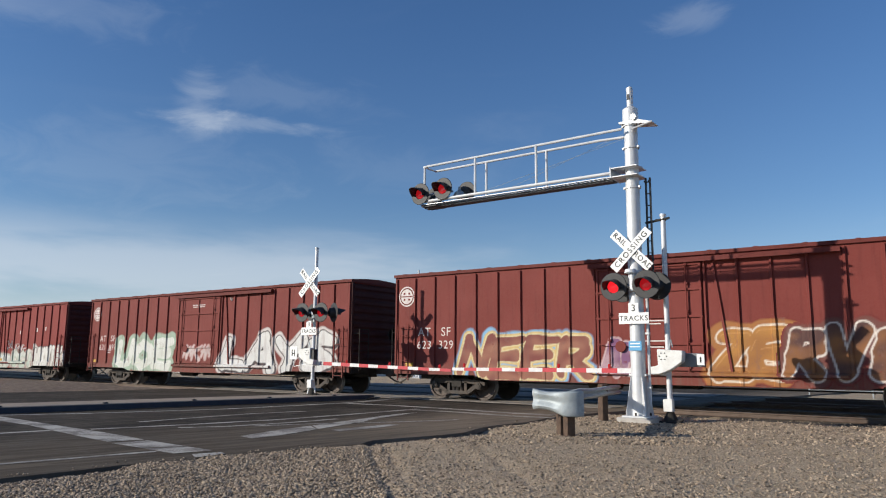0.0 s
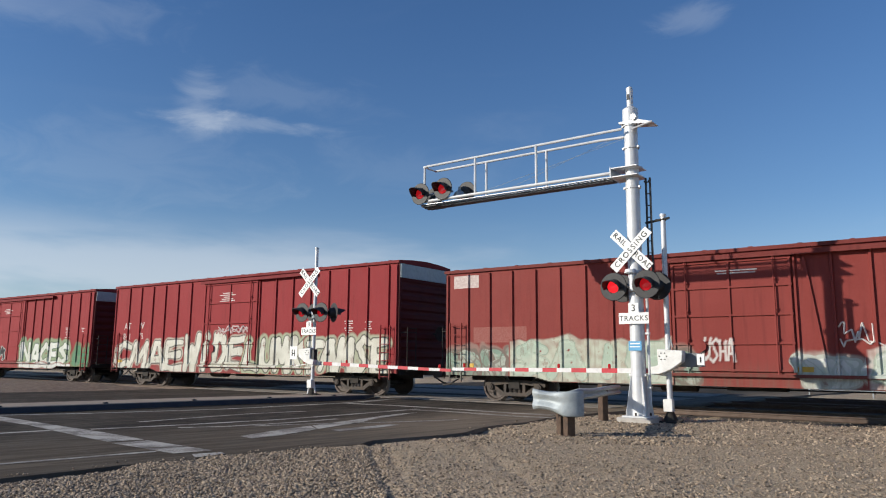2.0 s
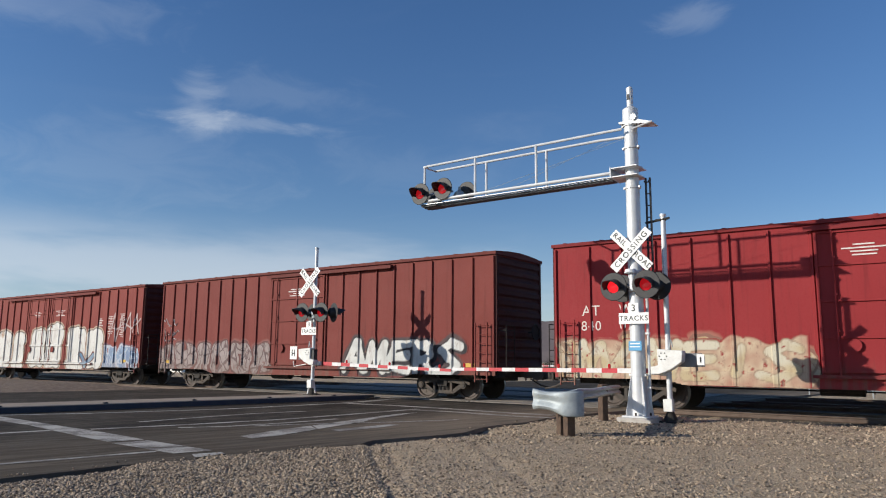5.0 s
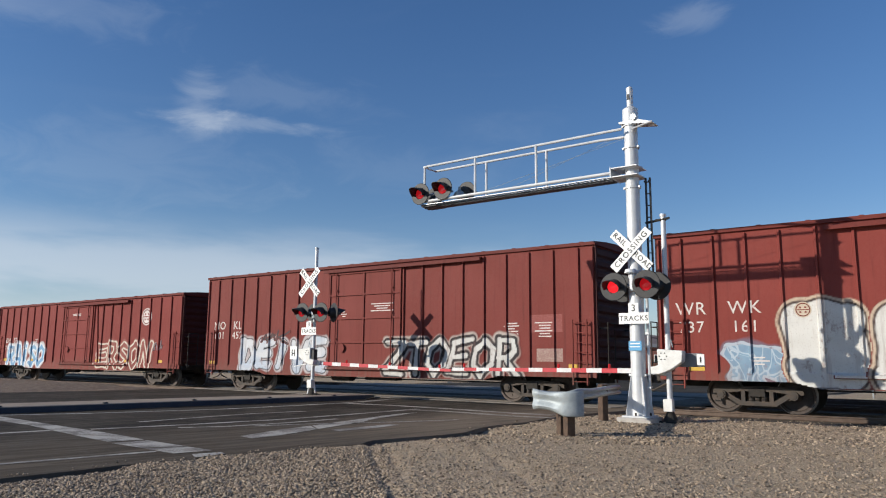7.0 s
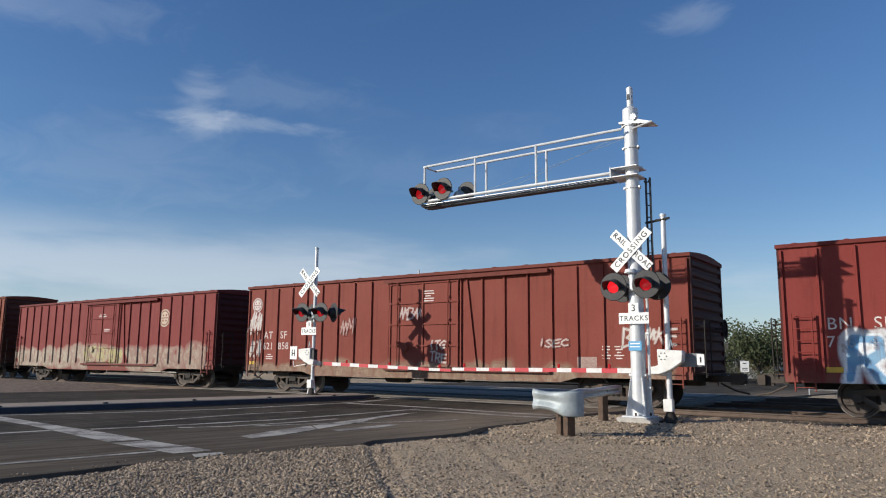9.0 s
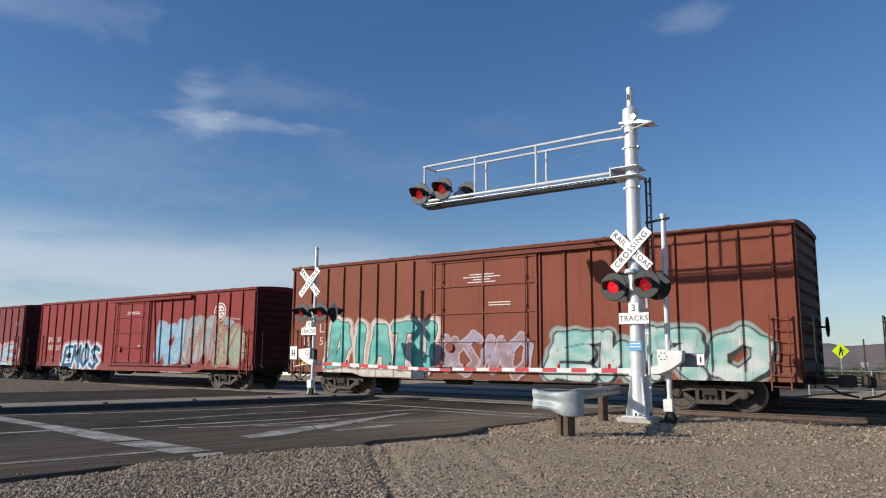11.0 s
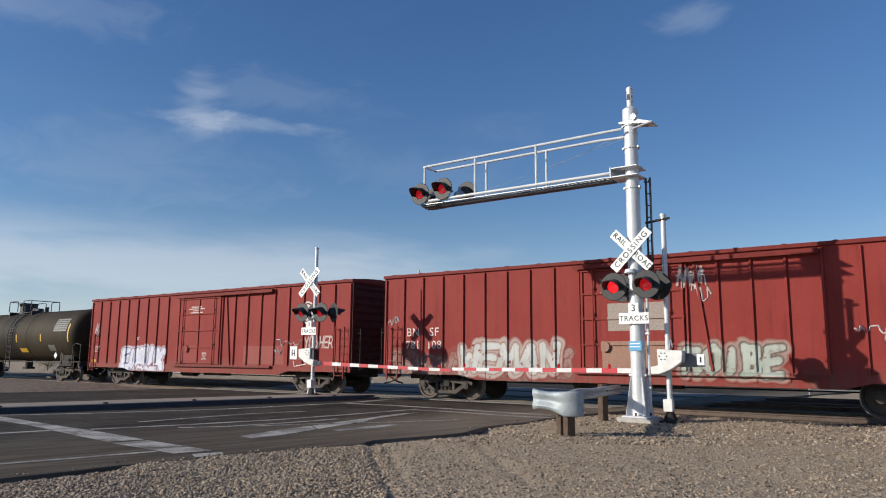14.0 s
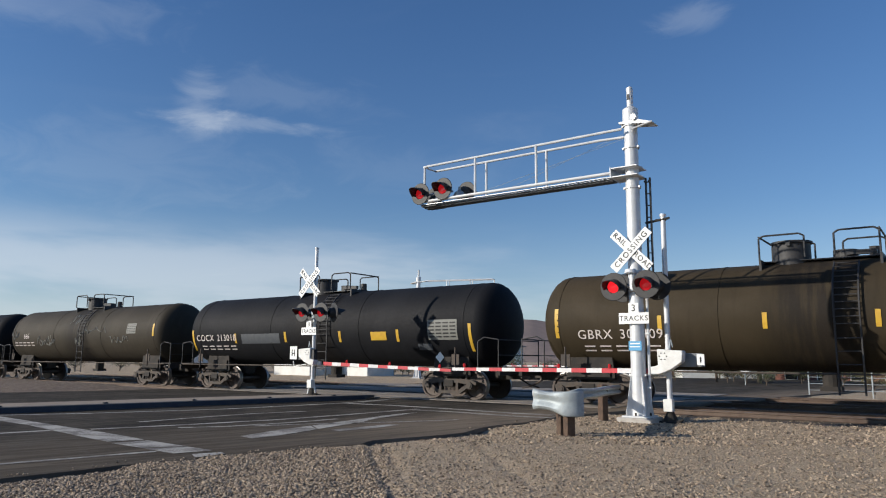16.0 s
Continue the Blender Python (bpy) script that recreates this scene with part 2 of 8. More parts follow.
def ground_height(x, y):
    """Gravel: a low berm by the signal, ruts, a heap along the far shoulder; level with the road's edge elsewhere."""
    u, p = road_up(x, y)
    s = 0.809 * (x - CX) - 0.588 * (y - CY)
    d = -0.588 * (x - CX) - 0.809 * (y - CY)
    far = max(0.0, math.hypot(x, y) - 60.0)
    h = 0.035 * noise.noise((x * 0.45, y * 0.45, 0.3)) + 0.018 * noise.noise((x * 1.6, y * 1.6, 1.7))
    edge = near_edge(max(-59.0, min(u, 199.0)))
    if edge + 0.02 > p > -31.2:
        return -0.12                                       # under the roadway
    if p >= edge:
        # the broken asphalt edge stands proud of the gravel, but for a stretch where stone is heaped against it
        low = max(0.0, min(1.0, (4.1 - u) / 0.4)) + max(0.0, min(1.0, (u - 7.55) / 0.35))
        h = h * min(1.0, 0.25 + (p - edge) / 1.5) - 0.020 - 0.065 * low * math.exp(-(p - edge) / 0.55)
        h -= 0.07 * math.exp(-((u - 10.9) ** 2 + (p + 9.5) ** 2) / 0.16)
        h += 0.05 * math.exp(-((x - 2.9) ** 2 + (y - 15.3) ** 2) / 2.6)
        if 6.5 < y < 12.7:
            fade = min(1.0, (12.7 - y) / 0.5)
            wob = 0.05 * noise.noise((y * 1.6, 7.7, 0)) + 0.025 * noise.noise((y * 5.0, 2.7, 0))
            for line, deep, wide in ((-0.56, 0.017, 0.065), (-0.32, 0.015, 0.055), (-0.05, 0.007, 0.07)):
                r = x - (line - 0.152 * (y - 7.83) + wob)
                h += fade * deep * (0.45 * math.exp(-((r + wide * 1.3) / wide) ** 2) - math.exp(-(r / wide) ** 2))
            flat = x + 0.44 + 0.152 * (y - 7.83)
            h -= fade * 0.012 * math.exp(-(flat / 0.16) ** 2)
        if 8.0 < y < 13.5:
            r = x - (0.55 + 0.11 * (12.0 - y))
            h -= 0.022 * math.exp(-(r / 0.07) ** 2) * min(1.0, (13.5 - y))
    if p <= -31.2 and d > 2.4:
        h += 0.30 * math.exp(-((d - 5.2) / 1.6) ** 2) * min(1.0, (-31.2 - p) / 2.0)
    if abs(d + 4.6) < 8.2 and not (edge > p > -31.2):
        h = min(h, 0.0) * 0.3 - 0.15
    if far:
        h *= 0.3
    return h


def grid_axis(lo, hi, fine_lo, fine_hi, step):
    out = [fine_lo]
    while out[-1] < fine_hi:
        out.append(out[-1] + step)
    g_ = step
    while out[-1] < hi:
        g_ *= 1.28
        out.append(out[-1] + g_)
    g_ = step
    while out[0] > lo:
        g_ *= 1.28
        out.insert(0, out[0] - g_)
    return out


def make_ground():
    xs, ys = grid_axis(-4500, 4500, -7, 12, 0.065), grid_axis(-4500, 4500, 6.2, 20, 0.065)
    verts = [(x, y, ground_height(x, y)) for y in ys for x in xs]
    n = len(xs)
    faces = [(j * n + i, j * n + i + 1, (j + 1) * n + i + 1, (j + 1) * n + i) for j in range(len(ys) - 1) for i in range(n - 1)]
    me = bpy.data.meshes.new("ground")
    me.from_pydata(verts, [], faces)
    me.shade_smooth()
    mat = bpy.data.materials.new("gravel_ground")
    mat.use_nodes = True
    q = Nodes(mat.node_tree)
    bsdf = mat.node_tree.nodes["Principled BSDF"]
    at = q.coords()
    vor = q.n("ShaderNodeTexVoronoi")
    q.put(vor.inputs["Vector"], at)
    vor.inputs["Scale"].default_value = 26.0
    vor2 = q.n("ShaderNodeTexVoronoi")
    q.put(vor2.inputs["Vector"], at)
    vor2.inputs["Scale"].default_value = 70.0
    broad = q.noise(at, 0.5, 5.0, 0.6, 0.5)
    mid = q.noise(at, 5.0, 5.0, 0.65, 0.4)
    tone = q.split(vor.outputs["Color"])[0]
    earth = q.mix(q.ramp(mid, 0.35, 0.68), (0.322, 0.238, 0.148), (0.436, 0.334, 0.218))
    stone = q.mix(tone, (0.165, 0.118, 0.084), (0.56, 0.445, 0.335))
    col = q.mix(q.m("MULTIPLY", q.ramp(vor.outputs["Distance"], 0.62, 0.2), q.ramp(broad, 0.35, 0.6, 0.35, 0.85)), earth, stone)
    col = q.mix(q.ramp(q.noise(at, 0.16, 4.0, 0.5, 0.6), 0.45, 0.7, 0.0, 0.35), col, (0.36, 0.265, 0.185))
    gx, gy, gz = q.split(at)[0:3]
    across = q.m("ADD", q.m("MULTIPLY", gx, ROAD_P[0]), q.m("MULTIPLY", gy, ROAD_P[1]))
    heap = q.m("MULTIPLY", q.ramp(across, -30.8, -31.6), q.ramp(q.m("ADD", gx, q.m("MULTIPLY", gy, 1.376)), 26.0, 34.0, 1.0, 1.0))
    nearby = q.ramp(q.m("ADD", q.m("MULTIPLY", gx, -0.588), q.m("MULTIPLY", gy, -0.809)), -24.5, -21.0)
    col = q.mix(q.m("MULTIPLY", q.m("MULTIPLY", heap, nearby), q.ramp(mid, 0.3, 0.6, 0.95, 0.7)), col, q.mix(tone, (0.050, 0.034, 0.028), (0.15, 0.105, 0.085)))
    q.put(bsdf.inputs["Base Color"], col)
    bsdf.inputs["Roughness"].default_value = 0.95
    b = q.n("ShaderNodeBump")
    b.inputs["Strength"].default_value = 0.75
    b.inputs["Distance"].default_value = 0.03
    q.put(b.inputs["Height"], q.m("ADD", q.m("MULTIPLY", q.ramp(vor.outputs["Distance"], 0.7, 0.0), 0.7),
                                  q.m("ADD", q.m("MULTIPLY", q.ramp(vor2.outputs["Distance"], 0.7, 0.0), 0.25), q.m("MULTIPLY", mid, 0.8))))
    q.put(bsdf.inputs["Normal"], b.outputs[0])
    me.materials.append(mat)
    return tagged(new("ground", me), "tan gravel and dry earth with tyre ruts beside the road", "ground", kind="structure")


make_ground()


def asphalt_material(name, a, b_, worn):
    mat = bpy.data.materials.new(name)
    mat.use_nodes = True
    q = Nodes(mat.node_tree)
    bsdf = mat.node_tree.nodes["Principled BSDF"]
    at = q.coords()
    x, y, z = q.split(at)[0:3]
    along_ = q.m("ADD", q.m("MULTIPLY", x, ROAD_U[0]), q.m("MULTIPLY", y, ROAD_U[1]))
    across = q.m("ADD", q.m("MULTIPLY", x, ROAD_P[0]), q.m("MULTIPLY", y, ROAD_P[1]))
    lanes = q.noise(q.xyz(q.m("MULTIPLY", along_, 0.10), across, 0.0), 1.1, 4.0, 0.55, 0.3)
    streak = q.noise(q.xyz(q.m("MULTIPLY", along_, 0.35), q.m("MULTIPLY", across, 3.0), 0.0), 1.5, 4.0, 0.6)
    grit = q.noise(at, 90.0, 2.0, 0.7)
    patch = q.noise(at, 0.45, 5.0, 0.6, 0.8)
    col = q.mix(q.ramp(lanes, 0.35, 0.66), a, b_)
    col = q.mix(q.m("MULTIPLY", q.ramp(streak, 0.46, 0.66), 0.7), col, worn)
    col = q.mix(q.m("MULTIPLY", q.ramp(patch, 0.54, 0.64), 0.45), col, tuple(c * 0.55 for c in a))
    col = q.mix(q.m("MULTIPLY", q.ramp(grit, 0.55, 0.75), 0.45), col, worn)
    sand = q.m("MULTIPLY", q.ramp(q.m("ADD", across, q.m("MULTIPLY", patch, 3.0)), -13.2, -9.6), q.ramp(along_, 6.0, 12.0, 0.35, 1.0))
    col = q.mix(q.m("MULTIPLY", sand, q.ramp(streak, 0.3, 0.6, 0.5, 0.95)), col, (0.21, 0.165, 0.12))
    old = q.noise(q.xyz(q.m("MULTIPLY", along_, 0.8), q.m("MULTIPLY", across, 0.5), 0.0), 0.9, 5.0, 0.7, 1.0)
    col = q.mix(q.m("MULTIPLY", q.ramp(old, 0.52, 0.62), 0.4), col, (0.105, 0.09, 0.072))
    q.put(bsdf.inputs["Base Color"], col)
    q.put(bsdf.inputs["Roughness"], q.ramp(grit, 0.3, 0.7, 0.80, 0.96))
    bsdf.inputs["Specular IOR Level"].default_value = 0.1
    b = q.n("ShaderNodeBump")
    b.inputs["Strength"].default_value = 0.5
    b.inputs["Distance"].default_value = 0.008
    q.put(b.inputs["Height"], grit)
    q.put(bsdf.inputs["Normal"], b.outputs[0])
    return mat


ASPHALT = asphalt_material("worn_asphalt", (0.026, 0.022, 0.017), (0.053, 0.044, 0.034), (0.108, 0.090, 0.069))
MEDIAN_FACE = material("dark_kerb_paint", (0.032, 0.036, 0.050), 0.75, 0.0, (0.055, 0.055, 0.06), 4.0, 60, 0.3, 0.7)
MEDIAN_TOP = material("sandy_concrete", (0.30, 0.24, 0.185), 0.9, 0.0, (0.22, 0.17, 0.13), 3.0, 60, 0.4, 0.8)
PANEL = material("crossing_panel_concrete", (0.25, 0.215, 0.18), 0.9, 0.0, (0.16, 0.135, 0.115), 2.0, 50, 0.3, 0.8)


def paint_material():
    mat = bpy.data.materials.new("worn_road_paint")
    mat.use_nodes = True
    q = Nodes(mat.node_tree)
    bsdf = mat.node_tree.nodes["Principled BSDF"]
    at = q.coords()
    wear = q.m("ADD", q.m("MULTIPLY", q.noise(at, 1.6, 5.0, 0.7, 0.6), 0.6), q.m("MULTIPLY", q.noise(at, 30.0, 3.0, 0.7), 0.4))
    q.put(bsdf.inputs["Base Color"], q.mix(q.ramp(wear, 0.43, 0.57), (0.44, 0.41, 0.36), (0.15, 0.132, 0.112)))
    bsdf.inputs["Roughness"].default_value = 0.75
    return mat


ROADPAINT = paint_material()


def make_road():
    us = [-60 + 1.5 * k for k in range(40)] + [0.3 * k for k in range(0, 90)] + [27 + 4.0 * k for k in range(0, 40)]
    verts, faces = [], []
    for u in us:
        e = near_edge(min(u, 199))
        for p in (-31.0, -26.0, -21.0, -16.0, e - 0.25):
            verts.append((*road_xy(u, p), -0.012))
        verts.append((*road_xy(u, e), -0.02))
        verts.append((*road_xy(u, e + 0.05), -0.09))
    w = 7
    for j in range(len(us) - 1):
        for i in range(w - 1):
            faces.append((j * w + i, j * w + i + 1, (j + 1) * w + i + 1, (j + 1) * w + i))
    b = Build()
    b.add(verts, faces)
    me = b.mesh("road")
    if me.polygons[0].normal.z < 0:
        me.flip_normals()
    road = part("road", me, ASPHALT)
    return tagged(road, "worn grey asphalt road with faded white markings", "road", kind="structure")


ROAD = make_road()


def marking(points, parent):
    """A painted strip through corner points on the road, a few millimetres proud."""
    b = Build()
    n = len(points)
    b.add([(x, y, -0.006) for x, y in points], [tuple(range(n))])
    me = b.mesh("road_marking")
    if me.polygons[0].normal.z < 0:
        me.flip_normals()
    return part("road_marking", me, ROADPAINT, parent)


def strip(a, b, w0, w1=None):
    w1 = w0 if w1 is None else w1
    d = Vector((b[0] - a[0], b[1] - a[1])).normalized()
    n = Vector((-d.y, d.x))
    return [(a[0] + n.x * w0 / 2, a[1] + n.y * w0 / 2), (a[0] - n.x * w0 / 2, a[1] - n.y * w0 / 2),
            (b[0] - n.x * w1 / 2, b[1] - n.y * w1 / 2), (b[0] + n.x * w1 / 2, b[1] + n.y * w1 / 2)]




def line_through(points, wide):
    """A painted line of short straight strips, one after the other."""
    for a, b_ in zip(points, points[1:]):
        marking(strip(a, b_, wide), ROAD)


# stop bar, broken where tyres have worn it
for pts in (((-10.05, 16.70), (-9.25, 15.45), (-8.09, 14.50), (-7.62, 14.57)), ((-7.58, 14.53), (-8.05, 14.46), (-6.29, 12.71), (-5.75, 12.98)), ((-5.72, 12.95), (-6.26, 12.67), (-5.26, 11.73), (-4.83, 12.10)),
            ((-4.72, 11.98), (-5.12, 11.56), (-4.42, 10.97), (-3.84, 11.23)), ((-3.80, 11.18), (-4.36, 10.90), (-3.72, 10.38), (-3.30, 10.77)), ((-3.45, 10.32), (-3.29, 9.99), (-3.02, 10.42), (-3.12, 10.58))):
    marking(pts, ROAD)
line_through(((-16.0, -1.6), (-5.45, 9.23), (-4.06, 10.59)), 0.14)                                     # edge line
line_through(((-15.0, 5.2), (-7.66, 12.88), (-7.10, 13.47)), 0.19)
line_through(((-6.49, 13.72), (-5.15, 14.81), (-3.61, 16.24), (-2.45, 17.71), (-0.64, 20.21)), 0.19)   # lane line
line_through(((-10.04, 16.84), (-8.47, 17.56), (-5.70, 19.56), (-4.51, 20.93), (-3.13, 22.52), (-1.76, 25.04)), 0.20)
line_through(((-6.28, 15.37), (-5.49, 16.67), (-4.56, 18.02), (-3.50, 18.96)), 0.15)
line_through(((-5.04, 14.20), (-4.22, 14.52), (-3.30, 15.39), (-2.32, 16.60)), 0.16)
line_through(((-3.71, 14.69), (-2.59, 15.33), (-0.99, 15.91), (0.36, 16.66)), 0.13)
for pts in (((-3.45, 12.75), (-3.17, 12.41), (-2.78, 13.0), (-2.37, 14.10), (-2.62, 14.85), (-3.01, 14.04)), ((-2.60, 14.90), (-2.35, 14.15), (-1.71, 15.84), (-2.10, 16.0)),
            ((-2.07, 16.05), (-1.69, 15.89), (-1.49, 16.78), (-0.60, 18.89), (-1.14, 18.23)), ((-2.09, 14.01), (-1.90, 13.80), (-1.33, 14.43), (-0.86, 15.23), (-1.07, 15.34))):
    marking(pts, ROAD)
line_through(((-2.88, 22.55), (-1.35, 21.63), (0.29, 20.33), (1.72, 18.97), (2.78, 18.31)), 0.30)      # the stop line's twin bars by the tracks
line_through(((-0.94, 19.94), (0.27, 19.21), (1.63, 17.99), (2.64, 17.39)), 0.26)
line_through(((-2.52, 23.22), (-1.62, 25.2)), 0.15)

# low median island beside the far signal
med = Build()
_m0, _m1 = Vector((-24.2, 3.1)), Vector((-3.6, 23.75))
_dir = (_m1 - _m0).normalized()
_out = Vector((-_dir.y, _dir.x))
_prof = ((0.0, -0.05), (0.03, 0.13), (0.06, 0.15), (1.55, 0.15), (1.60, 0.12), (1.62, -0.05))
rows_ = []
for along_m in [k * 0.9 for k in range(35)]:
    c = _m0 + _dir * along_m
    rows_.append([(*(c + _out * o), z) for o, z in _prof])
tip = _m0 + _dir * 31.8 + _out * 1.1
rows_.append([(tip.x + (o - 0.8) * 0.2 * _out.x, tip.y + (o - 0.8) * 0.2 * _out.y, z * 0.55) for o, z in _prof])
med.add([p for r in rows_ for p in r], [(j * 6 + i, j * 6 + i + 1, j * 6 + 7 + i, j * 6 + 6 + i) for j in range(len(rows_) - 1) for i in range(5)])
med.add([(*p,) for p in rows_[-1]], [tuple(range(6))])
MEDIAN = tagged(part("median", med, MEDIAN_TOP), "low sandy concrete median island with a dark painted kerb", "median", kind="structure")
face = Build()
for a, b in zip(rows_, rows_[1:]):
    q0, q1 = Vector(a[0]), Vector(b[0])
    o = Vector((-_out.x, -_out.y, 0)) * 0.012
    face.add([q0 + o + Vector((0, 0, 0.05)), q1 + o + Vector((0, 0, 0.05)), Vector(b[1]) + o, Vector(a[1]) + o], [(0, 1, 2, 3)])
part("kerb_face", face, MEDIAN_FACE, MEDIAN, "dark painted kerb face")
for k in range(1, 12):
    c = _m0 + _dir * (k * 2.4 + 3.0) + _out * 0.12
    b = Build().box(0, 0, 0.165, 0.10, 0.10, 0.03)
    part("road_stud", b, BLACK, MEDIAN, at=pose(c.x, c.y, 0, 0, 0, 45))


def track(name, d):
    """Two rails on sleepers; the sleepers lie in ballast away from the road."""
    base = thing(name, on_track(0, d), "railway track with rusty rails on timber sleepers", "track", kind="structure")
    for side in (-0.7525, 0.7525):
        b = Build()
        prof = ((-0.075, -0.17), (0.075, -0.17), (0.075, -0.155), (0.012, -0.13), (0.012, -0.045), (0.037, -0.035), (0.037, -0.004), (0.028, 0.0),
                (-0.028, 0.0), (-0.037, -0.004), (-0.037, -0.035), (-0.012, -0.045), (-0.012, -0.13), (-0.075, -0.155))
        n = len(prof)
        b.add([(x, side + y, z) for x in (-140, 90) for y, z in prof], [(k, (k + 1) % n, n + (k + 1) % n, n + k) for k in range(n)] + [tuple(range(n)), tuple(range(n, 2 * n))])
        part("rail", b, RAILHEAD, base)
    tie = Build().box(0, 0, -0.215, 0.22, 2.6, 0.14).mesh("sleeper")
    for k in range(-60, 60):
        if -14.3 < k * 0.52 < 7.2 or (d < 0 and abs(k) > 45):
            continue
        part("sleeper", tie, TIE, base, at=pose(k * 0.52, 0.02 * math.sin(k * 2.3), 0.006 * math.sin(k * 5.1), 0, 0, 0.8 * math.sin(k * 3.7)))
    # concrete panels where the road crosses
    for k in range(8):
        for y, w in ((0.0, 1.30), (-1.22, 0.80), (1.22, 0.80)):
            part("crossing_panel", Build().box(0, 0, -0.05, 2.42, w, 0.11), PANEL, base, bevel=0.012, at=pose(-12.6 + 2.46 * k, y, 0, 0, 0, 0))
    return base


BALLAST = material("dark_ballast", (0.070, 0.053, 0.042), 0.95, 0.0, (0.034, 0.027, 0.022), 14.0, 34.0, 0.9, 0.9, size=4.0)
for s0_, s1_ in ((-140, -14.2), (7.0, 90)):
    bed = Build()
    prof_ = ((3.1, -0.24), (1.75, -0.150), (-1.75, -0.150), (-2.3, -0.18), (-2.9, -0.150), (-6.3, -0.150), (-6.9, -0.18), (-7.5, -0.150), (-10.9, -0.150), (-12.4, -0.26))
    n_ = 90
    vs_ = []
    for k in range(n_ + 1):
        for d_, z_ in prof_:
            s_ = s0_ + (s1_ - s0_) * k / n_
            vs_.append((s_, -d_, z_ + 0.03 * noise.noise((s_ * 0.8, d_, 0))))
    m_ = len(prof_)
    bed.add(vs_, [(k * m_ + i, k * m_ + i + 1, (k + 1) * m_ + i + 1, (k + 1) * m_ + i) for k in range(n_) for i in range(m_ - 1)])
    tagged(part("ballast_bed", bed, BALLAST, at=on_track(0, 0)), "dark crushed-stone ballast under the railway tracks", "ballast", kind="structure")
track("track_1", 0.0)
track("track_2", -4.6)
track("track_3", -9.2)
# ---------------------------------------------------------------- rolling stock

SPEED = 22.1
WHEEL_R = 0.48
MOVING, TURNING = [], []           # (thing, s at the start), wheelsets
SHARED = {}


def shared(key, make):
    if key not in SHARED:
        SHARED[key] = make().mesh(key[0])
    return SHARED[key]


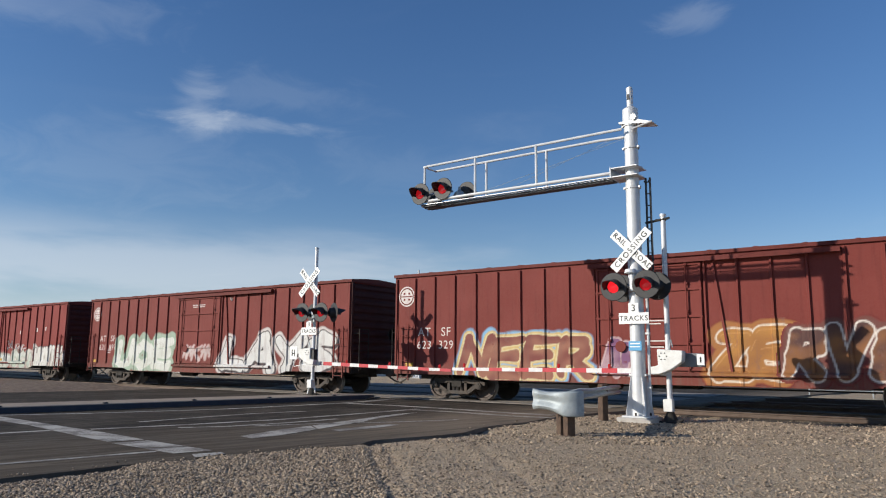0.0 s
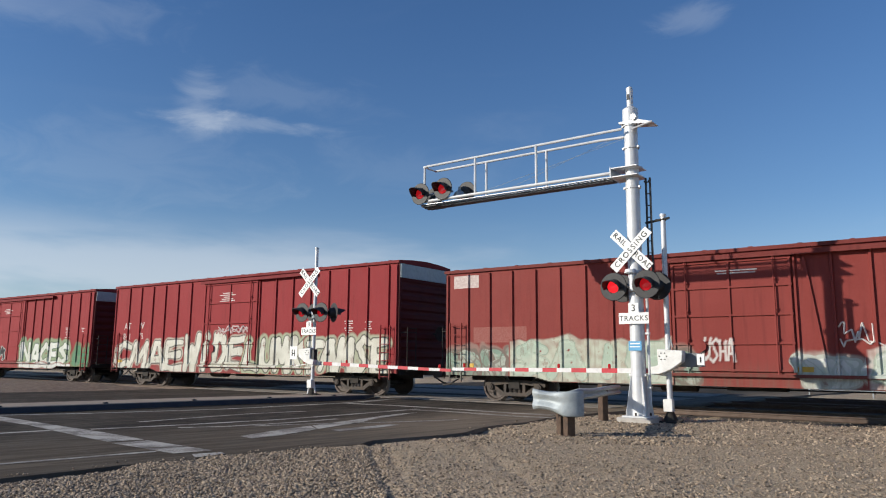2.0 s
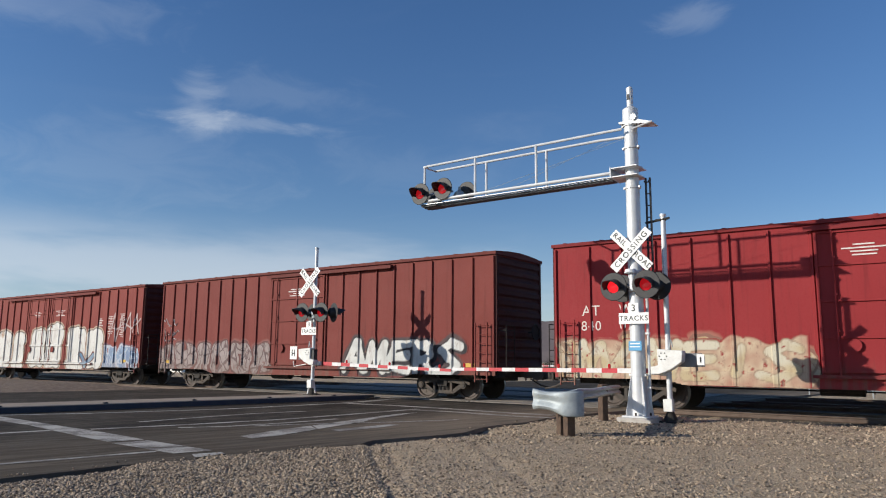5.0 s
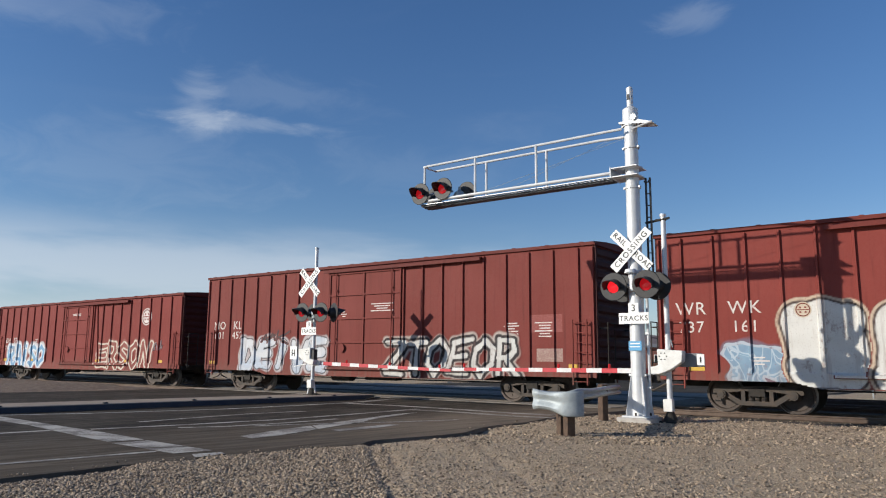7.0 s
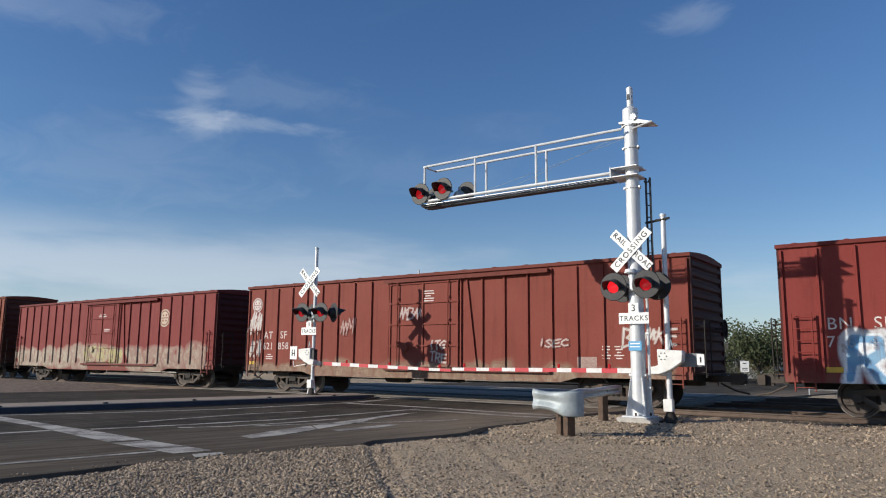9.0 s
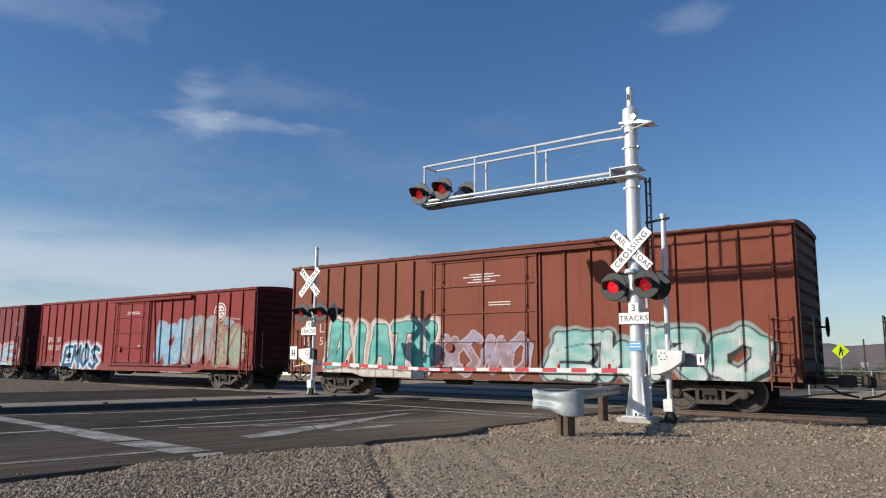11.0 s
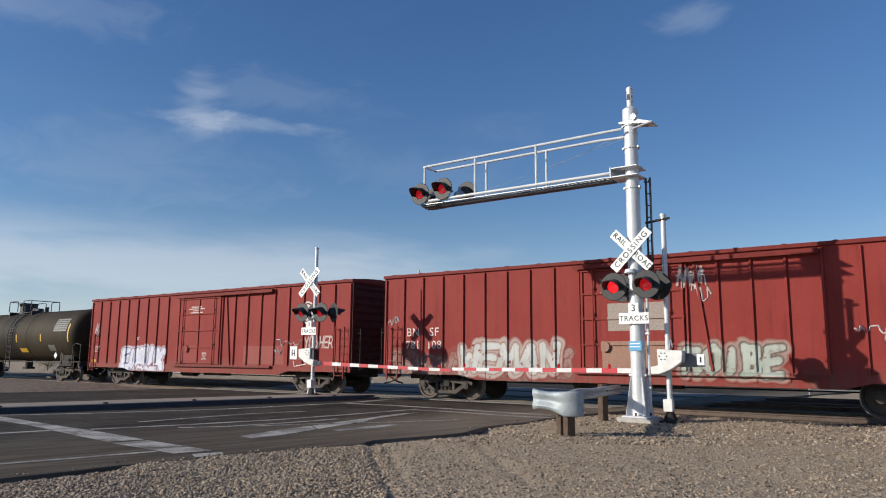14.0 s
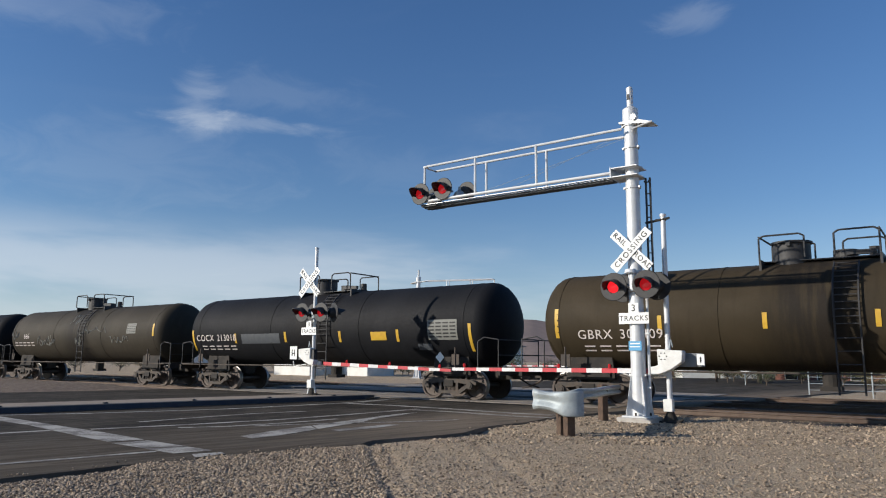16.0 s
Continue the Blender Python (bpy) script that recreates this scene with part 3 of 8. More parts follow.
def car_paint(name, base, zones, patches=(), fade=0.35):
    """Weathered car paint with faded lettering. zones: x0, x1, z0, z1, letter width, fill, second fill, outline, halo, seed, strength.
    patches: x0, x1, z0, z1, colour. Measured in metres on the car's side."""
    mat = bpy.data.materials.new(name)
    mat.use_nodes = True
    q = Nodes(mat.node_tree)
    bsdf = mat.node_tree.nodes["Principled BSDF"]
    at = q.coords()
    x, y, z = q.split(at)[0:3]
    base = (base[0], base[1] * 1.12 + 0.0025, base[2] * 1.08 + 0.002)
    seed = (len(bpy.data.materials) * 3.7) % 50
    at2 = q.v("ADD", at, (seed, 0, seed * 0.3))
    streak = q.noise(q.v("MULTIPLY", at2, (5.0, 1.0, 0.35)), 1.3, 4.0, 0.6)
    cloudy = q.noise(at2, 0.6, 4.0, 0.55)
    grit = q.noise(at2, 22.0, 4.0, 0.65)
    panel = q.n("ShaderNodeTexWhiteNoise")
    panel.noise_dimensions = "1D"
    q.put(panel.inputs["W"], q.m("FLOOR", q.m("ADD", q.m("DIVIDE", x, 0.95), seed)))
    light = tuple(min(1, c * 1.28 + 0.010) for c in base)
    dark = tuple(c * 0.62 for c in base)
    col = q.mix(q.m("MULTIPLY", q.ramp(cloudy, 0.35, 0.7), fade), base, light)
    col = q.mix(q.m("MULTIPLY", panel.outputs[0], 0.16), col, light)
    col = q.mix(q.m("MULTIPLY", q.ramp(streak, 0.50, 0.76), 0.55), col, dark)
    col = q.mix(q.m("MULTIPLY", q.ramp(grit, 0.58, 0.8), 0.3), col, dark)
    for x0, x1, z0, z1, c in patches:
        inside = q.m("MULTIPLY", q.m("MULTIPLY", q.m("GREATER_THAN", x, x0), q.m("LESS_THAN", x, x1)),
                     q.m("MULTIPLY", q.m("GREATER_THAN", z, z0), q.m("LESS_THAN", z, z1)))
        col = q.mix(q.m("MULTIPLY", inside, q.ramp(grit, 0.3, 0.6, 0.9, 0.55)), col, c)
    near = q.m("LESS_THAN", y, -1.2)
    for x0, x1, z0, z1, wide, fill, fill2, line, halo, sd, strength, *inner in zones:
        off = q.v("ADD", at, (sd * 7.1, 0, sd * 2.3))
        wob = q.noise(off, 0.9, 2.0, 0.5)
        wob2 = q.noise(q.v("ADD", off, (0, 31.0, 0)), 1.1, 2.0, 0.5)
        px = q.m("ADD", q.m("SUBTRACT", x, x0), q.m("ADD", q.m("MULTIPLY", q.m("SUBTRACT", wob, 0.5), wide * 0.9), q.m("MULTIPLY", q.m("SUBTRACT", z, z0), 0.12)))
        pz = q.m("ADD", z, q.m("MULTIPLY", q.m("SUBTRACT", wob2, 0.5), 0.65))
        cell = q.m("DIVIDE", px, wide)
        idx = q.m("FLOOR", cell)
        rnd = q.n("ShaderNodeTexWhiteNoise")
        rnd.noise_dimensions = "1D"
        q.put(rnd.inputs["W"], q.m("ADD", idx, sd * 1.7))
        r1, r2, r3 = q.split(rnd.outputs["Color"])[0:3]
        u = q.m("MULTIPLY", q.m("SUBTRACT", q.m("FRACT", cell), 0.5), wide)
        mid, half = (z0 + z1) / 2, (z1 - z0) / 2
        w = q.m("SUBTRACT", pz, q.m("ADD", mid, q.m("MULTIPLY", q.m("SUBTRACT", r1, 0.5), 0.22)))
        rad = min(0.28, wide * 0.3)
        bx = q.m("MAXIMUM", q.m("SUBTRACT", q.m("ABSOLUTE", u), wide * 0.455 - rad), 0.0)
        bz = q.m("MAXIMUM", q.m("SUBTRACT", q.m("ABSOLUTE", w), max(0.02, half - rad)), 0.0)
        d = q.m("SUBTRACT", q.m("SQRT", q.m("ADD", q.m("MULTIPLY", bx, bx), q.m("MULTIPLY", bz, bz))), rad)
        # a slot cut out of each letter, from above or below or in the middle
        su = q.m("SUBTRACT", u, q.m("MULTIPLY", q.m("SUBTRACT", r2, 0.5), wide * 0.30))
        sw = q.m("SUBTRACT", w, q.m("MULTIPLY", q.m("SUBTRACT", r3, 0.5), half * 2.0))
        slot = q.m("MAXIMUM", q.m("SUBTRACT", q.m("ABSOLUTE", su), wide * 0.09), q.m("SUBTRACT", q.m("ABSOLUTE", sw), half * 0.42))
        d = q.m("MAXIMUM", d, q.m("SUBTRACT", 0.0, slot))
        last = max(1, round((x1 - x0) / wide))
        ends = q.m("MULTIPLY", q.m("MULTIPLY", q.m("GREATER_THAN", idx, -0.5), q.m("LESS_THAN", idx, last - 0.5)), near)
        ends = q.m("MULTIPLY", ends, strength)
        chips = q.ramp(q.noise(q.v("ADD", off, (0, 9, 0)), 6.0, 5.0, 0.7), 0.30, 0.46, 0.25, 1.0)
        mist = q.ramp(q.m("ADD", d, q.m("MULTIPLY", q.m("SUBTRACT", cloudy, 0.5), 0.5)), 0.19, 0.08)
        col = q.mix(q.m("MULTIPLY", q.m("MULTIPLY", mist, ends), 0.6), col, halo)
        col = q.mix(q.m("MULTIPLY", q.m("MULTIPLY", q.ramp(d, 0.10, 0.08), ends), chips), col, line)
        vor = q.n("ShaderNodeTexVoronoi")
        vor.feature = "DISTANCE_TO_EDGE"
        q.put(vor.inputs["Vector"], q.v("MULTIPLY", q.xyz(px, 0.0, pz), (1.5, 1.0, 0.9)))
        vor.inputs["Scale"].default_value = 1.8
        tone = q.mix(q.ramp(q.noise(q.v("MULTIPLY", off, (1.0, 1.0, 1.6)), 1.4, 3.0, 0.6, 0.8), 0.42, 0.60), fill, fill2)
        tone = q.mix(q.m("MULTIPLY", q.ramp(vor.outputs["Distance"], 0.075, 0.035), inner[0] if inner else 0.7), tone, line)
        curve = q.noise(q.xyz(q.m("ADD", q.m("MULTIPLY", px, 1.9 / wide), q.m("MULTIPLY", pz, 0.5)), sd * 3.3, q.m("MULTIPLY", pz, 0.55)), 1.5, 1.0, 0.4, 0.5)
        pen = q.ramp(q.m("ABSOLUTE", q.m("SUBTRACT", q.m("FRACT", q.m("MULTIPLY", curve, 5.0)), 0.5)), 0.045, 0.025)
        tone = q.mix(q.m("MULTIPLY", pen, 0.25 if inner and inner[0] < 0.05 else 0.85), tone, line)
        col = q.mix(q.m("MULTIPLY", q.m("MULTIPLY", q.ramp(d, 0.02, 0.0), ends), chips), col, tone)
    # road dirt low on the side
    low = q.m("MULTIPLY", q.ramp(z, 1.5, 0.75), q.ramp(streak, 0.35, 0.7, 0.1, 0.55))
    col = q.mix(low, col, (0.16, 0.105, 0.08))
    q.put(bsdf.inputs["Base Color"], col)
    q.put(bsdf.inputs["Roughness"], q.ramp(grit, 0.3, 0.7, 0.60, 0.82))
    bsdf.inputs["Specular IOR Level"].default_value = 0.22
    b = q.n("ShaderNodeBump")
    b.inputs["Strength"].default_value = 0.25
    b.inputs["Distance"].default_value = 0.02
    q.put(b.inputs["Height"], q.m("ADD", q.m("MULTIPLY", cloudy, 1.0), q.m("MULTIPLY", grit, 0.15)))
    q.put(bsdf.inputs["Normal"], b.outputs[0])
    return mat


def wheelset_build():
    b = Build()
    b.cyl((0, -1.0, 0), (0, 1.0, 0), 0.085, n=10)
    for s in (-1, 1):
        y = 0.7525 * s
        b.lathe([(y - 0.068 * s, 0.05), (y - 0.068 * s, WHEEL_R + 0.028), (y - 0.035 * s, WHEEL_R + 0.026), (y - 0.030 * s, WHEEL_R), (y + 0.068 * s, WHEEL_R - 0.006),
                 (y + 0.068 * s, WHEEL_R - 0.07), (y + 0.020 * s, WHEEL_R - 0.10), (y + 0.015 * s, 0.16), (y + 0.075 * s, 0.13), (y + 0.075 * s, 0.05)], 28, "y")
        for k in range(6):           # cooling holes and casting marks in the plate
            a = k * math.pi / 3
            b.box(0.27 * math.cos(a), y + 0.024 * s, 0.27 * math.sin(a), 0.07, 0.02, 0.07)
    return b


def side_frame_build(y):
    """Cast three-piece truck side frame with its window and tension members."""
    b = Build()
    t0, t1 = y - 0.09, y + 0.09
    top = [(-1.12, 0.60), (-0.95, 0.67), (-0.5, 0.70), (0.5, 0.70), (0.95, 0.67), (1.12, 0.60), (1.12, 0.50), (0.78, 0.52), (0.36, 0.57), (-0.36, 0.57), (-0.78, 0.52), (-1.12, 0.50)]
    b.prism(top, t0, t1)
    b.prism([(-0.46, 0.20), (0.46, 0.20), (0.42, 0.31), (-0.42, 0.31)], t0, t1)
    for s in (-1, 1):
        b.prism([(s * 0.46, 0.20), (s * 0.92, 0.50), (s * 0.76, 0.54), (s * 0.38, 0.31)], t0, t1)
        b.prism([(s * 0.30, 0.31), (s * 0.40, 0.31), (s * 0.40, 0.60), (s * 0.30, 0.60)], t0, t1)
        b.cyl((s * 0.89, y - 0.16, 0.48), (s * 0.89, y + 0.14, 0.48), 0.115, n=14)
        b.cyl((s * 0.89, y - 0.18, 0.48), (s * 0.89, y - 0.14, 0.48), 0.075, n=10)
    for k in (-0.16, 0.0, 0.16):     # spring nest
        for z in range(6):
            b.cyl((k, y, 0.31 + z * 0.035), (k, y, 0.33 + z * 0.035), 0.075, n=10)
    return b


def add_truck(car, x):
    tr = part("truck", shared(("bolster",), lambda: Build().box(0, 0, 0.55, 0.40, 2.3, 0.22).cyl((0, 0, 0.6), (0, 0, 0.80), 0.2, n=14).box(0, 0, 0.70, 0.5, 1.5, 0.08)), DARKIRON, car, at=pose(x, 0, 0))
    for y in (-1.03, 1.03):
        part("side_frame", shared(("side_frame", y), lambda: side_frame_build(y)), IRON, tr)
    for k in (-0.89, 0.89):
        w = part("wheelset", shared(("wheelset",), wheelset_build), WHEEL, tr, at=pose(k, 0, WHEEL_R))
        if len(w.data.materials) == 1:
            w.data.materials.append(TREAD)
            for poly in w.data.polygons:
                if math.hypot(poly.center.x, poly.center.z) > WHEEL_R - 0.03:
                    poly.material_index = 1
        w.data.shade_smooth()
        w.data.set_sharp_from_angle(angle=radians(35))
        TURNING.append((w, k))
    return tr


def coupler_build():
    b = Build().box(0.30, 0, 0.86, 0.75, 0.16, 0.18)
    b.prism([(0.62, 0.70), (0.92, 0.70), (1.02, 0.80), (1.02, 0.94), (0.92, 1.02), (0.62, 1.02)], -0.16, 0.05)
    b.prism([(0.80, 0.72), (1.00, 0.72), (1.00, 1.00), (0.80, 1.00)], 0.07, 0.19)
    b.tube([(0.2, 0.45, 0.72), (0.6, 0.42, 0.52), (1.0, 0.35, 0.44)], 0.03, 6)      # air hose
    return b


def ladder_build(x, y, z0, z1, wide=0.46, rungs=7, out=-0.09):
    b = Build()
    for s in (-1, 1):
        b.box(x + s * wide / 2, y + out, (z0 + z1) / 2, 0.035, 0.05, z1 - z0)
        for z in (z0 + 0.1, z1 - 0.1):
            b.box(x + s * wide / 2, y + out / 2, z, 0.03, abs(out), 0.04)
    for k in range(rungs):
        z = z0 + 0.1 + (z1 - z0 - 0.2) * k / (rungs - 1)
        b.cyl((x - wide / 2, y + out, z), (x + wide / 2, y + out, z), 0.014, n=6)
    return b


def end_build(xe, H):
    """Corrugated steel end: bulging ribs across the width."""
    b = Build()
    s = 1 if xe > 0 else -1
    prof = []
    z = 1.0
    n = 11
    step = (H - 0.12 - 1.0) / n
    for k in range(n):
        prof += [(0.0, z + 0.1 * step), (0.055, z + 0.3 * step), (0.055, z + 0.7 * step), (0.0, z + 0.9 * step)]
        z += step
    pts = [(xe - 0.01 * s, 0.98)] + [(xe + s * (0.005 + o), z_) for o, z_ in prof] + [(xe - 0.01 * s, H - 0.1)]
    b.prism(pts, -1.40, 1.40)
    for y in (-1.475, 1.475):
        b.box(xe + 0.01 * s, y, (H + 0.9) / 2, 0.10, 0.10, H - 1.0)
    return b


def roof_build(H):
    b = Build()
    for x0, x1 in ((-9.36, 9.36),):
        b.add([(x, y, z) for x in (x0, x1) for y, z in ((-1.60, H - 0.10), (-1.60, H), (-0.8, H + 0.075), (0, H + 0.11), (0.8, H + 0.075), (1.60, H), (1.60, H - 0.10))],
              [(k, (k + 1) % 7, 7 + (k + 1) % 7, 7 + k) for k in range(7)] + [tuple(range(7)), tuple(range(7, 14))])
    for k in range(16):              # seam caps over the roof sheets
        x = -8.9 + k * 17.8 / 15
        b.add([(x + dx, y, z + dz) for dx in (-0.05, 0.05) for y, z, dz in ((-1.605, H - 0.05, 0.0), (-1.605, H + 0.002, 0.014), (0, H + 0.11, 0.03), (1.605, H + 0.002, 0.014), (1.605, H - 0.05, 0))],
              [(0, 1, 6, 5), (1, 2, 7, 6), (2, 3, 8, 7), (3, 4, 9, 8), (0, 4, 3, 2, 1), (5, 6, 7, 8, 9)])
    return b


def post_build(x, y, H, wide=0.05):
    s = -1 if y < 0 else 1
    b = Build()
    z0, z1 = 1.02, H - 0.16
    b.add([(x + a, y + s * o, z) for z in (z0, z1) for a, o in ((-wide / 2 - 0.02, -0.01), (-wide / 2, 0.06), (wide / 2, 0.06), (wide / 2 + 0.02, -0.01))],
          [(0, 1, 5, 4), (1, 2, 6, 5), (2, 3, 7, 6), (0, 4, 7, 3), (0, 3, 2, 1), (4, 5, 6, 7)])
    return b


def door_build(x0, x1, y, H):
    """A plug door: a panel with raised frame, three bands and pressed fields."""
    b = Build()
    z0, z1 = 1.08, H - 0.30
    b.box((x0 + x1) / 2, y - 0.03, (z0 + z1) / 2, x1 - x0, 0.06, z1 - z0)
    return b


def rod_build(x, y, H):
    b = Build().cyl((x, y - 0.13, 1.0), (x, y - 0.13, H - 0.22), 0.022, n=8)
    for f in (0.05, 0.3, 0.55, 0.8, 0.97):
        b.box(x, y - 0.11, 1.0 + (H - 1.25) * f, 0.09, 0.06, 0.05)
    return b


SIDE = 1.53


def post_lines(d0, d1, pitch):
    """Where the side posts stand: in even steps from the door jambs, and one at each corner."""
    out, x = [-9.24, 9.24], 0.06
    while d0 - x > -8.95:
        out.append(d0 - x)
        x += pitch
    x = 0.06
    while d1 + x < 8.95:
        out.append(d1 + x)
        x += pitch
    return out



def boxcar(s_left, H, base, zones, label, doors=((-1.55, 1.55),), logo=None, digits=(), code=(), stencils=(), roof_metal=False, patches=(), yellow=(-8.6, 8.3),
           tag_lines=(), fade=0.35, sprayed=(), pitch=0.85, group="boxcars of the freight train"):
    paint = car_paint("boxcar_paint", base, zones, patches, fade)
    plain = car_paint("boxcar_trim_paint", tuple(c * 0.72 for c in base), ())
    # body colour darkened: the shade on the car ends is put into their paint
    shaded_end = car_paint("boxcar_sooty_end_paint", tuple(c * 0.34 + 0.004 for c in base), ())
    s0 = s_left + 9.3
    car = thing("boxcar", on_track(s0, 0), label, "boxcar", group)
    MOVING.append((car, s0))
    part("body", shared(("body", H), lambda: Build().box(0, 0, (1.0 + H - 0.05) / 2, 18.56, 2 * SIDE, H - 1.05)), paint, car)
    part("roof", shared(("roof", H), lambda: roof_build(H)), plain, car, "ribbed roof")
    if roof_metal:
        part("end_fascia", shared(("end_fascia", H), lambda: Build().prism([(9.30, H - 0.62), (9.385, H - 0.62), (9.385, H - 0.12), (9.30, H - 0.12)], -1.5, 1.5)), GALV, car, "bare galvanised strip above the end")
    for y in (-1, 1):
        sill = [(-9.3, 1.06), (-9.3, 0.84), (-5.9, 0.84), (-5.3, 0.69), (5.3, 0.69), (5.9, 0.84), (9.3, 0.84), (9.3, 1.06)]
        part("side_sill", shared(("side_sill", y), lambda: Build().prism(sill, y * 1.50, y * 1.57)), paint, car)
    d0, d1 = min(a for a, b in doors), max(b for a, b in doors)
    for side in (-1, 1):
        for x in post_lines(d0, d1, pitch):
            part("side_post", shared(("side_post", round(x, 2), side, H), lambda: post_build(x, side * SIDE, H)), paint, car)
    if H < 4.5 and len(doors) == 1:
        slope = [(d1 + 0.26, H - 0.34), (d1 + 0.32, H - 0.34), (d1 + 0.70, 1.08), (d1 + 0.64, 1.08)]
        part("slanted_brace", shared(("slanted_brace", d1, H), lambda: Build().prism(slope, -SIDE - 0.055, -SIDE + 0.01)), paint, car)
    for a, b in doors:
        door = part("door", shared(("door", a, b, H), lambda: door_build(a, b, -SIDE, H)), paint, car, "plug door with locking rods")
        z0, z1 = 1.08, H - 0.30
        for x in (a + 0.05, b - 0.05, (a + b) / 2):
            part("door_stile", shared(("door_stile", x, H), lambda: Build().box(x, -SIDE - 0.075, (z0 + z1) / 2, 0.06, 0.05, z1 - z0)), paint, door)
        for f in (0.0, 0.24, 0.5, 0.76, 1.0):
            part("door_band", shared(("door_band", a, b, f, H), lambda: Build().box((a + b) / 2, -SIDE - 0.080, z0 + 0.04 + (z1 - z0 - 0.08) * f, b - a, 0.05, 0.055)), paint, door)
        for x in (a + 0.42, b - 0.42):
            part("lock_rod", shared(("lock_rod", x, H), lambda: rod_build(x, -SIDE, H)), paint, door)
        wheel = Build().cyl((a + 0.75, -SIDE - 0.14, 1.75), (a + 0.75, -SIDE - 0.11, 1.75), 0.16, n=14)
        part("door_wheel", shared(("door_wheel", a), lambda: wheel), paint, door)
    reach = d1 + (3.4 if len(doors) == 1 else 2.4)
    lean = d0 - (0.2 if len(doors) == 1 else 2.4)
    part("door_track", shared(("door_track", "up", lean, reach, H), lambda: Build().box((lean + reach) / 2, -SIDE - 0.10, H - 0.20, reach - lean, 0.16, 0.07).box((lean + reach) / 2, -SIDE - 0.17, H - 0.24, reach - lean, 0.03, 0.10)), plain, car, "overhead door track")
    part("door_track", shared(("door_track", "low", lean, reach), lambda: Build().box((lean + reach) / 2, -SIDE - 0.09, 0.99, reach - lean, 0.12, 0.08)), plain, car, "lower door rail")
    for x in (-8.83, 8.83):
        top = 2.55
        part("ladder", shared(("ladder", x, top), lambda: ladder_build(x, -SIDE - 0.05, 0.62, top)), paint, car, "steel ladder")
        part("ladder", shared(("ladder_far", x, top), lambda: ladder_build(x, SIDE + 0.05, 0.62, top, out=0.09)), paint, car, "steel ladder")
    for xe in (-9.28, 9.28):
        part("end_panel", shared(("end_panel", xe, H), lambda: end_build(xe, H)), shaded_end, car, "corrugated steel end")
        s = 1 if xe > 0 else -1
        rail = Build().tube([(xe + 0.32 * s, -1.35, 0.9), (xe + 0.32 * s, -1.35, 2.45), (xe + 0.32 * s, -0.85, 2.45), (xe + 0.32 * s, -0.85, 0.9)], 0.018, 6)
        for z in (1.3, 1.65, 2.0, 2.3):
            rail.cyl((xe + 0.32 * s, -1.35, z), (xe + 0.32 * s, -0.85, z), 0.014, n=6)
        for z in (1.05, 2.3):
            rail.cyl((xe, -1.35, z), (xe + 0.32 * s, -1.35, z), 0.016, n=6)
        part("end_ladder", shared(("end_ladder", xe), lambda: rail), DARKIRON, car, "end ladder")
        part("end_platform", shared(("end_platform", xe), lambda: Build().box(xe + 0.16 * s, 0, 0.98, 0.36, 2.5, 0.05).box(xe, 0, 0.88, 0.16, 2.9, 0.18)), DARKIRON, car)
        cp = part("coupler", shared(("coupler",), coupler_build), IRON, car, at=pose(xe, 0, 0, 0, 0, 0 if s > 0 else 180))
    bw = Build().lathe([(0.0, 0.27), (0.03, 0.28), (0.03, 0.24), (0.0, 0.23)], 18, "x").move(pose(9.62, 0.55, 2.3))
    bw.tube([(9.62, 0.55, 2.3), (9.35, 0.55, 2.3)], 0.03, 6)
    part("brake_wheel", shared(("brake_wheel",), lambda: bw), DARKIRON, car)
    part("centre_sill", shared(("centre_sill",), lambda: Build().box(0, 0, 0.82, 18.2, 0.5, 0.34).box(0.4, -0.75, 0.72, 1.5, 0.35, 0.3).cyl((-2.2, -0.7, 0.7), (-1.2, -0.7, 0.7), 0.2, n=12)
                               .tube([(-6, -0.5, 0.62), (6, -0.5, 0.60)], 0.025, 6).box(0, 0, 0.96, 18.4, 2.95, 0.08)), DARKIRON, car, "grimy underframe")
    for x in (-6.9, 6.9):
        add_truck(car, x)
    y = -SIDE - 0.006
    if logo:
        lx, lz, lr, lc = logo
        disc = part("logo_disc", Build().cyl((lx, y - 0.004, lz), (lx, y, lz), lr, n=26), lc, car, "round painted emblem")
        for k in range(4):
            a = math.pi / 4 + k * math.pi / 2
            part("emblem_spot", Build().box(lx + lr * 0.42 * math.cos(a), y - 0.007, lz + lr * 0.42 * math.sin(a), lr * 0.22, 0.004, lr * 0.20), paint, disc)
        part("emblem_bar", Build().box(lx, y - 0.007, lz, lr * 1.4, 0.004, lr * 0.10), paint, disc)
        part("emblem_ring", Build().lathe([(y - 0.007, lr * 0.86), (y - 0.007, lr * 0.74), (y - 0.005, lr * 0.74), (y - 0.005, lr * 0.86), (y - 0.007, lr * 0.86)], 26, "y", False).move(pose(lx, 0, lz)), plain, disc)
    for words, x, z, size in digits:
        part("car_number", text_mesh(words, size * 1.2, 0.004, 1.1), DECAL, car, "white stencilled number", at=pose(x, y, z) @ UPRIGHT)
    for x, z, n, size in code:
        if isinstance(n, str):
            part("owner_mark", text_mesh(n, size * 1.35, 0.004, 1.1), DECAL, car, "white stencilled letters", at=pose(x, y, z) @ UPRIGHT)
            continue
        for k in range(n):
            part("owner_mark", Build().box(x + (k - (n - 1) / 2) * size * 0.85, y, z, size * 0.40, 0.004, size * 0.72), DECAL, car, "white stencilled letter")
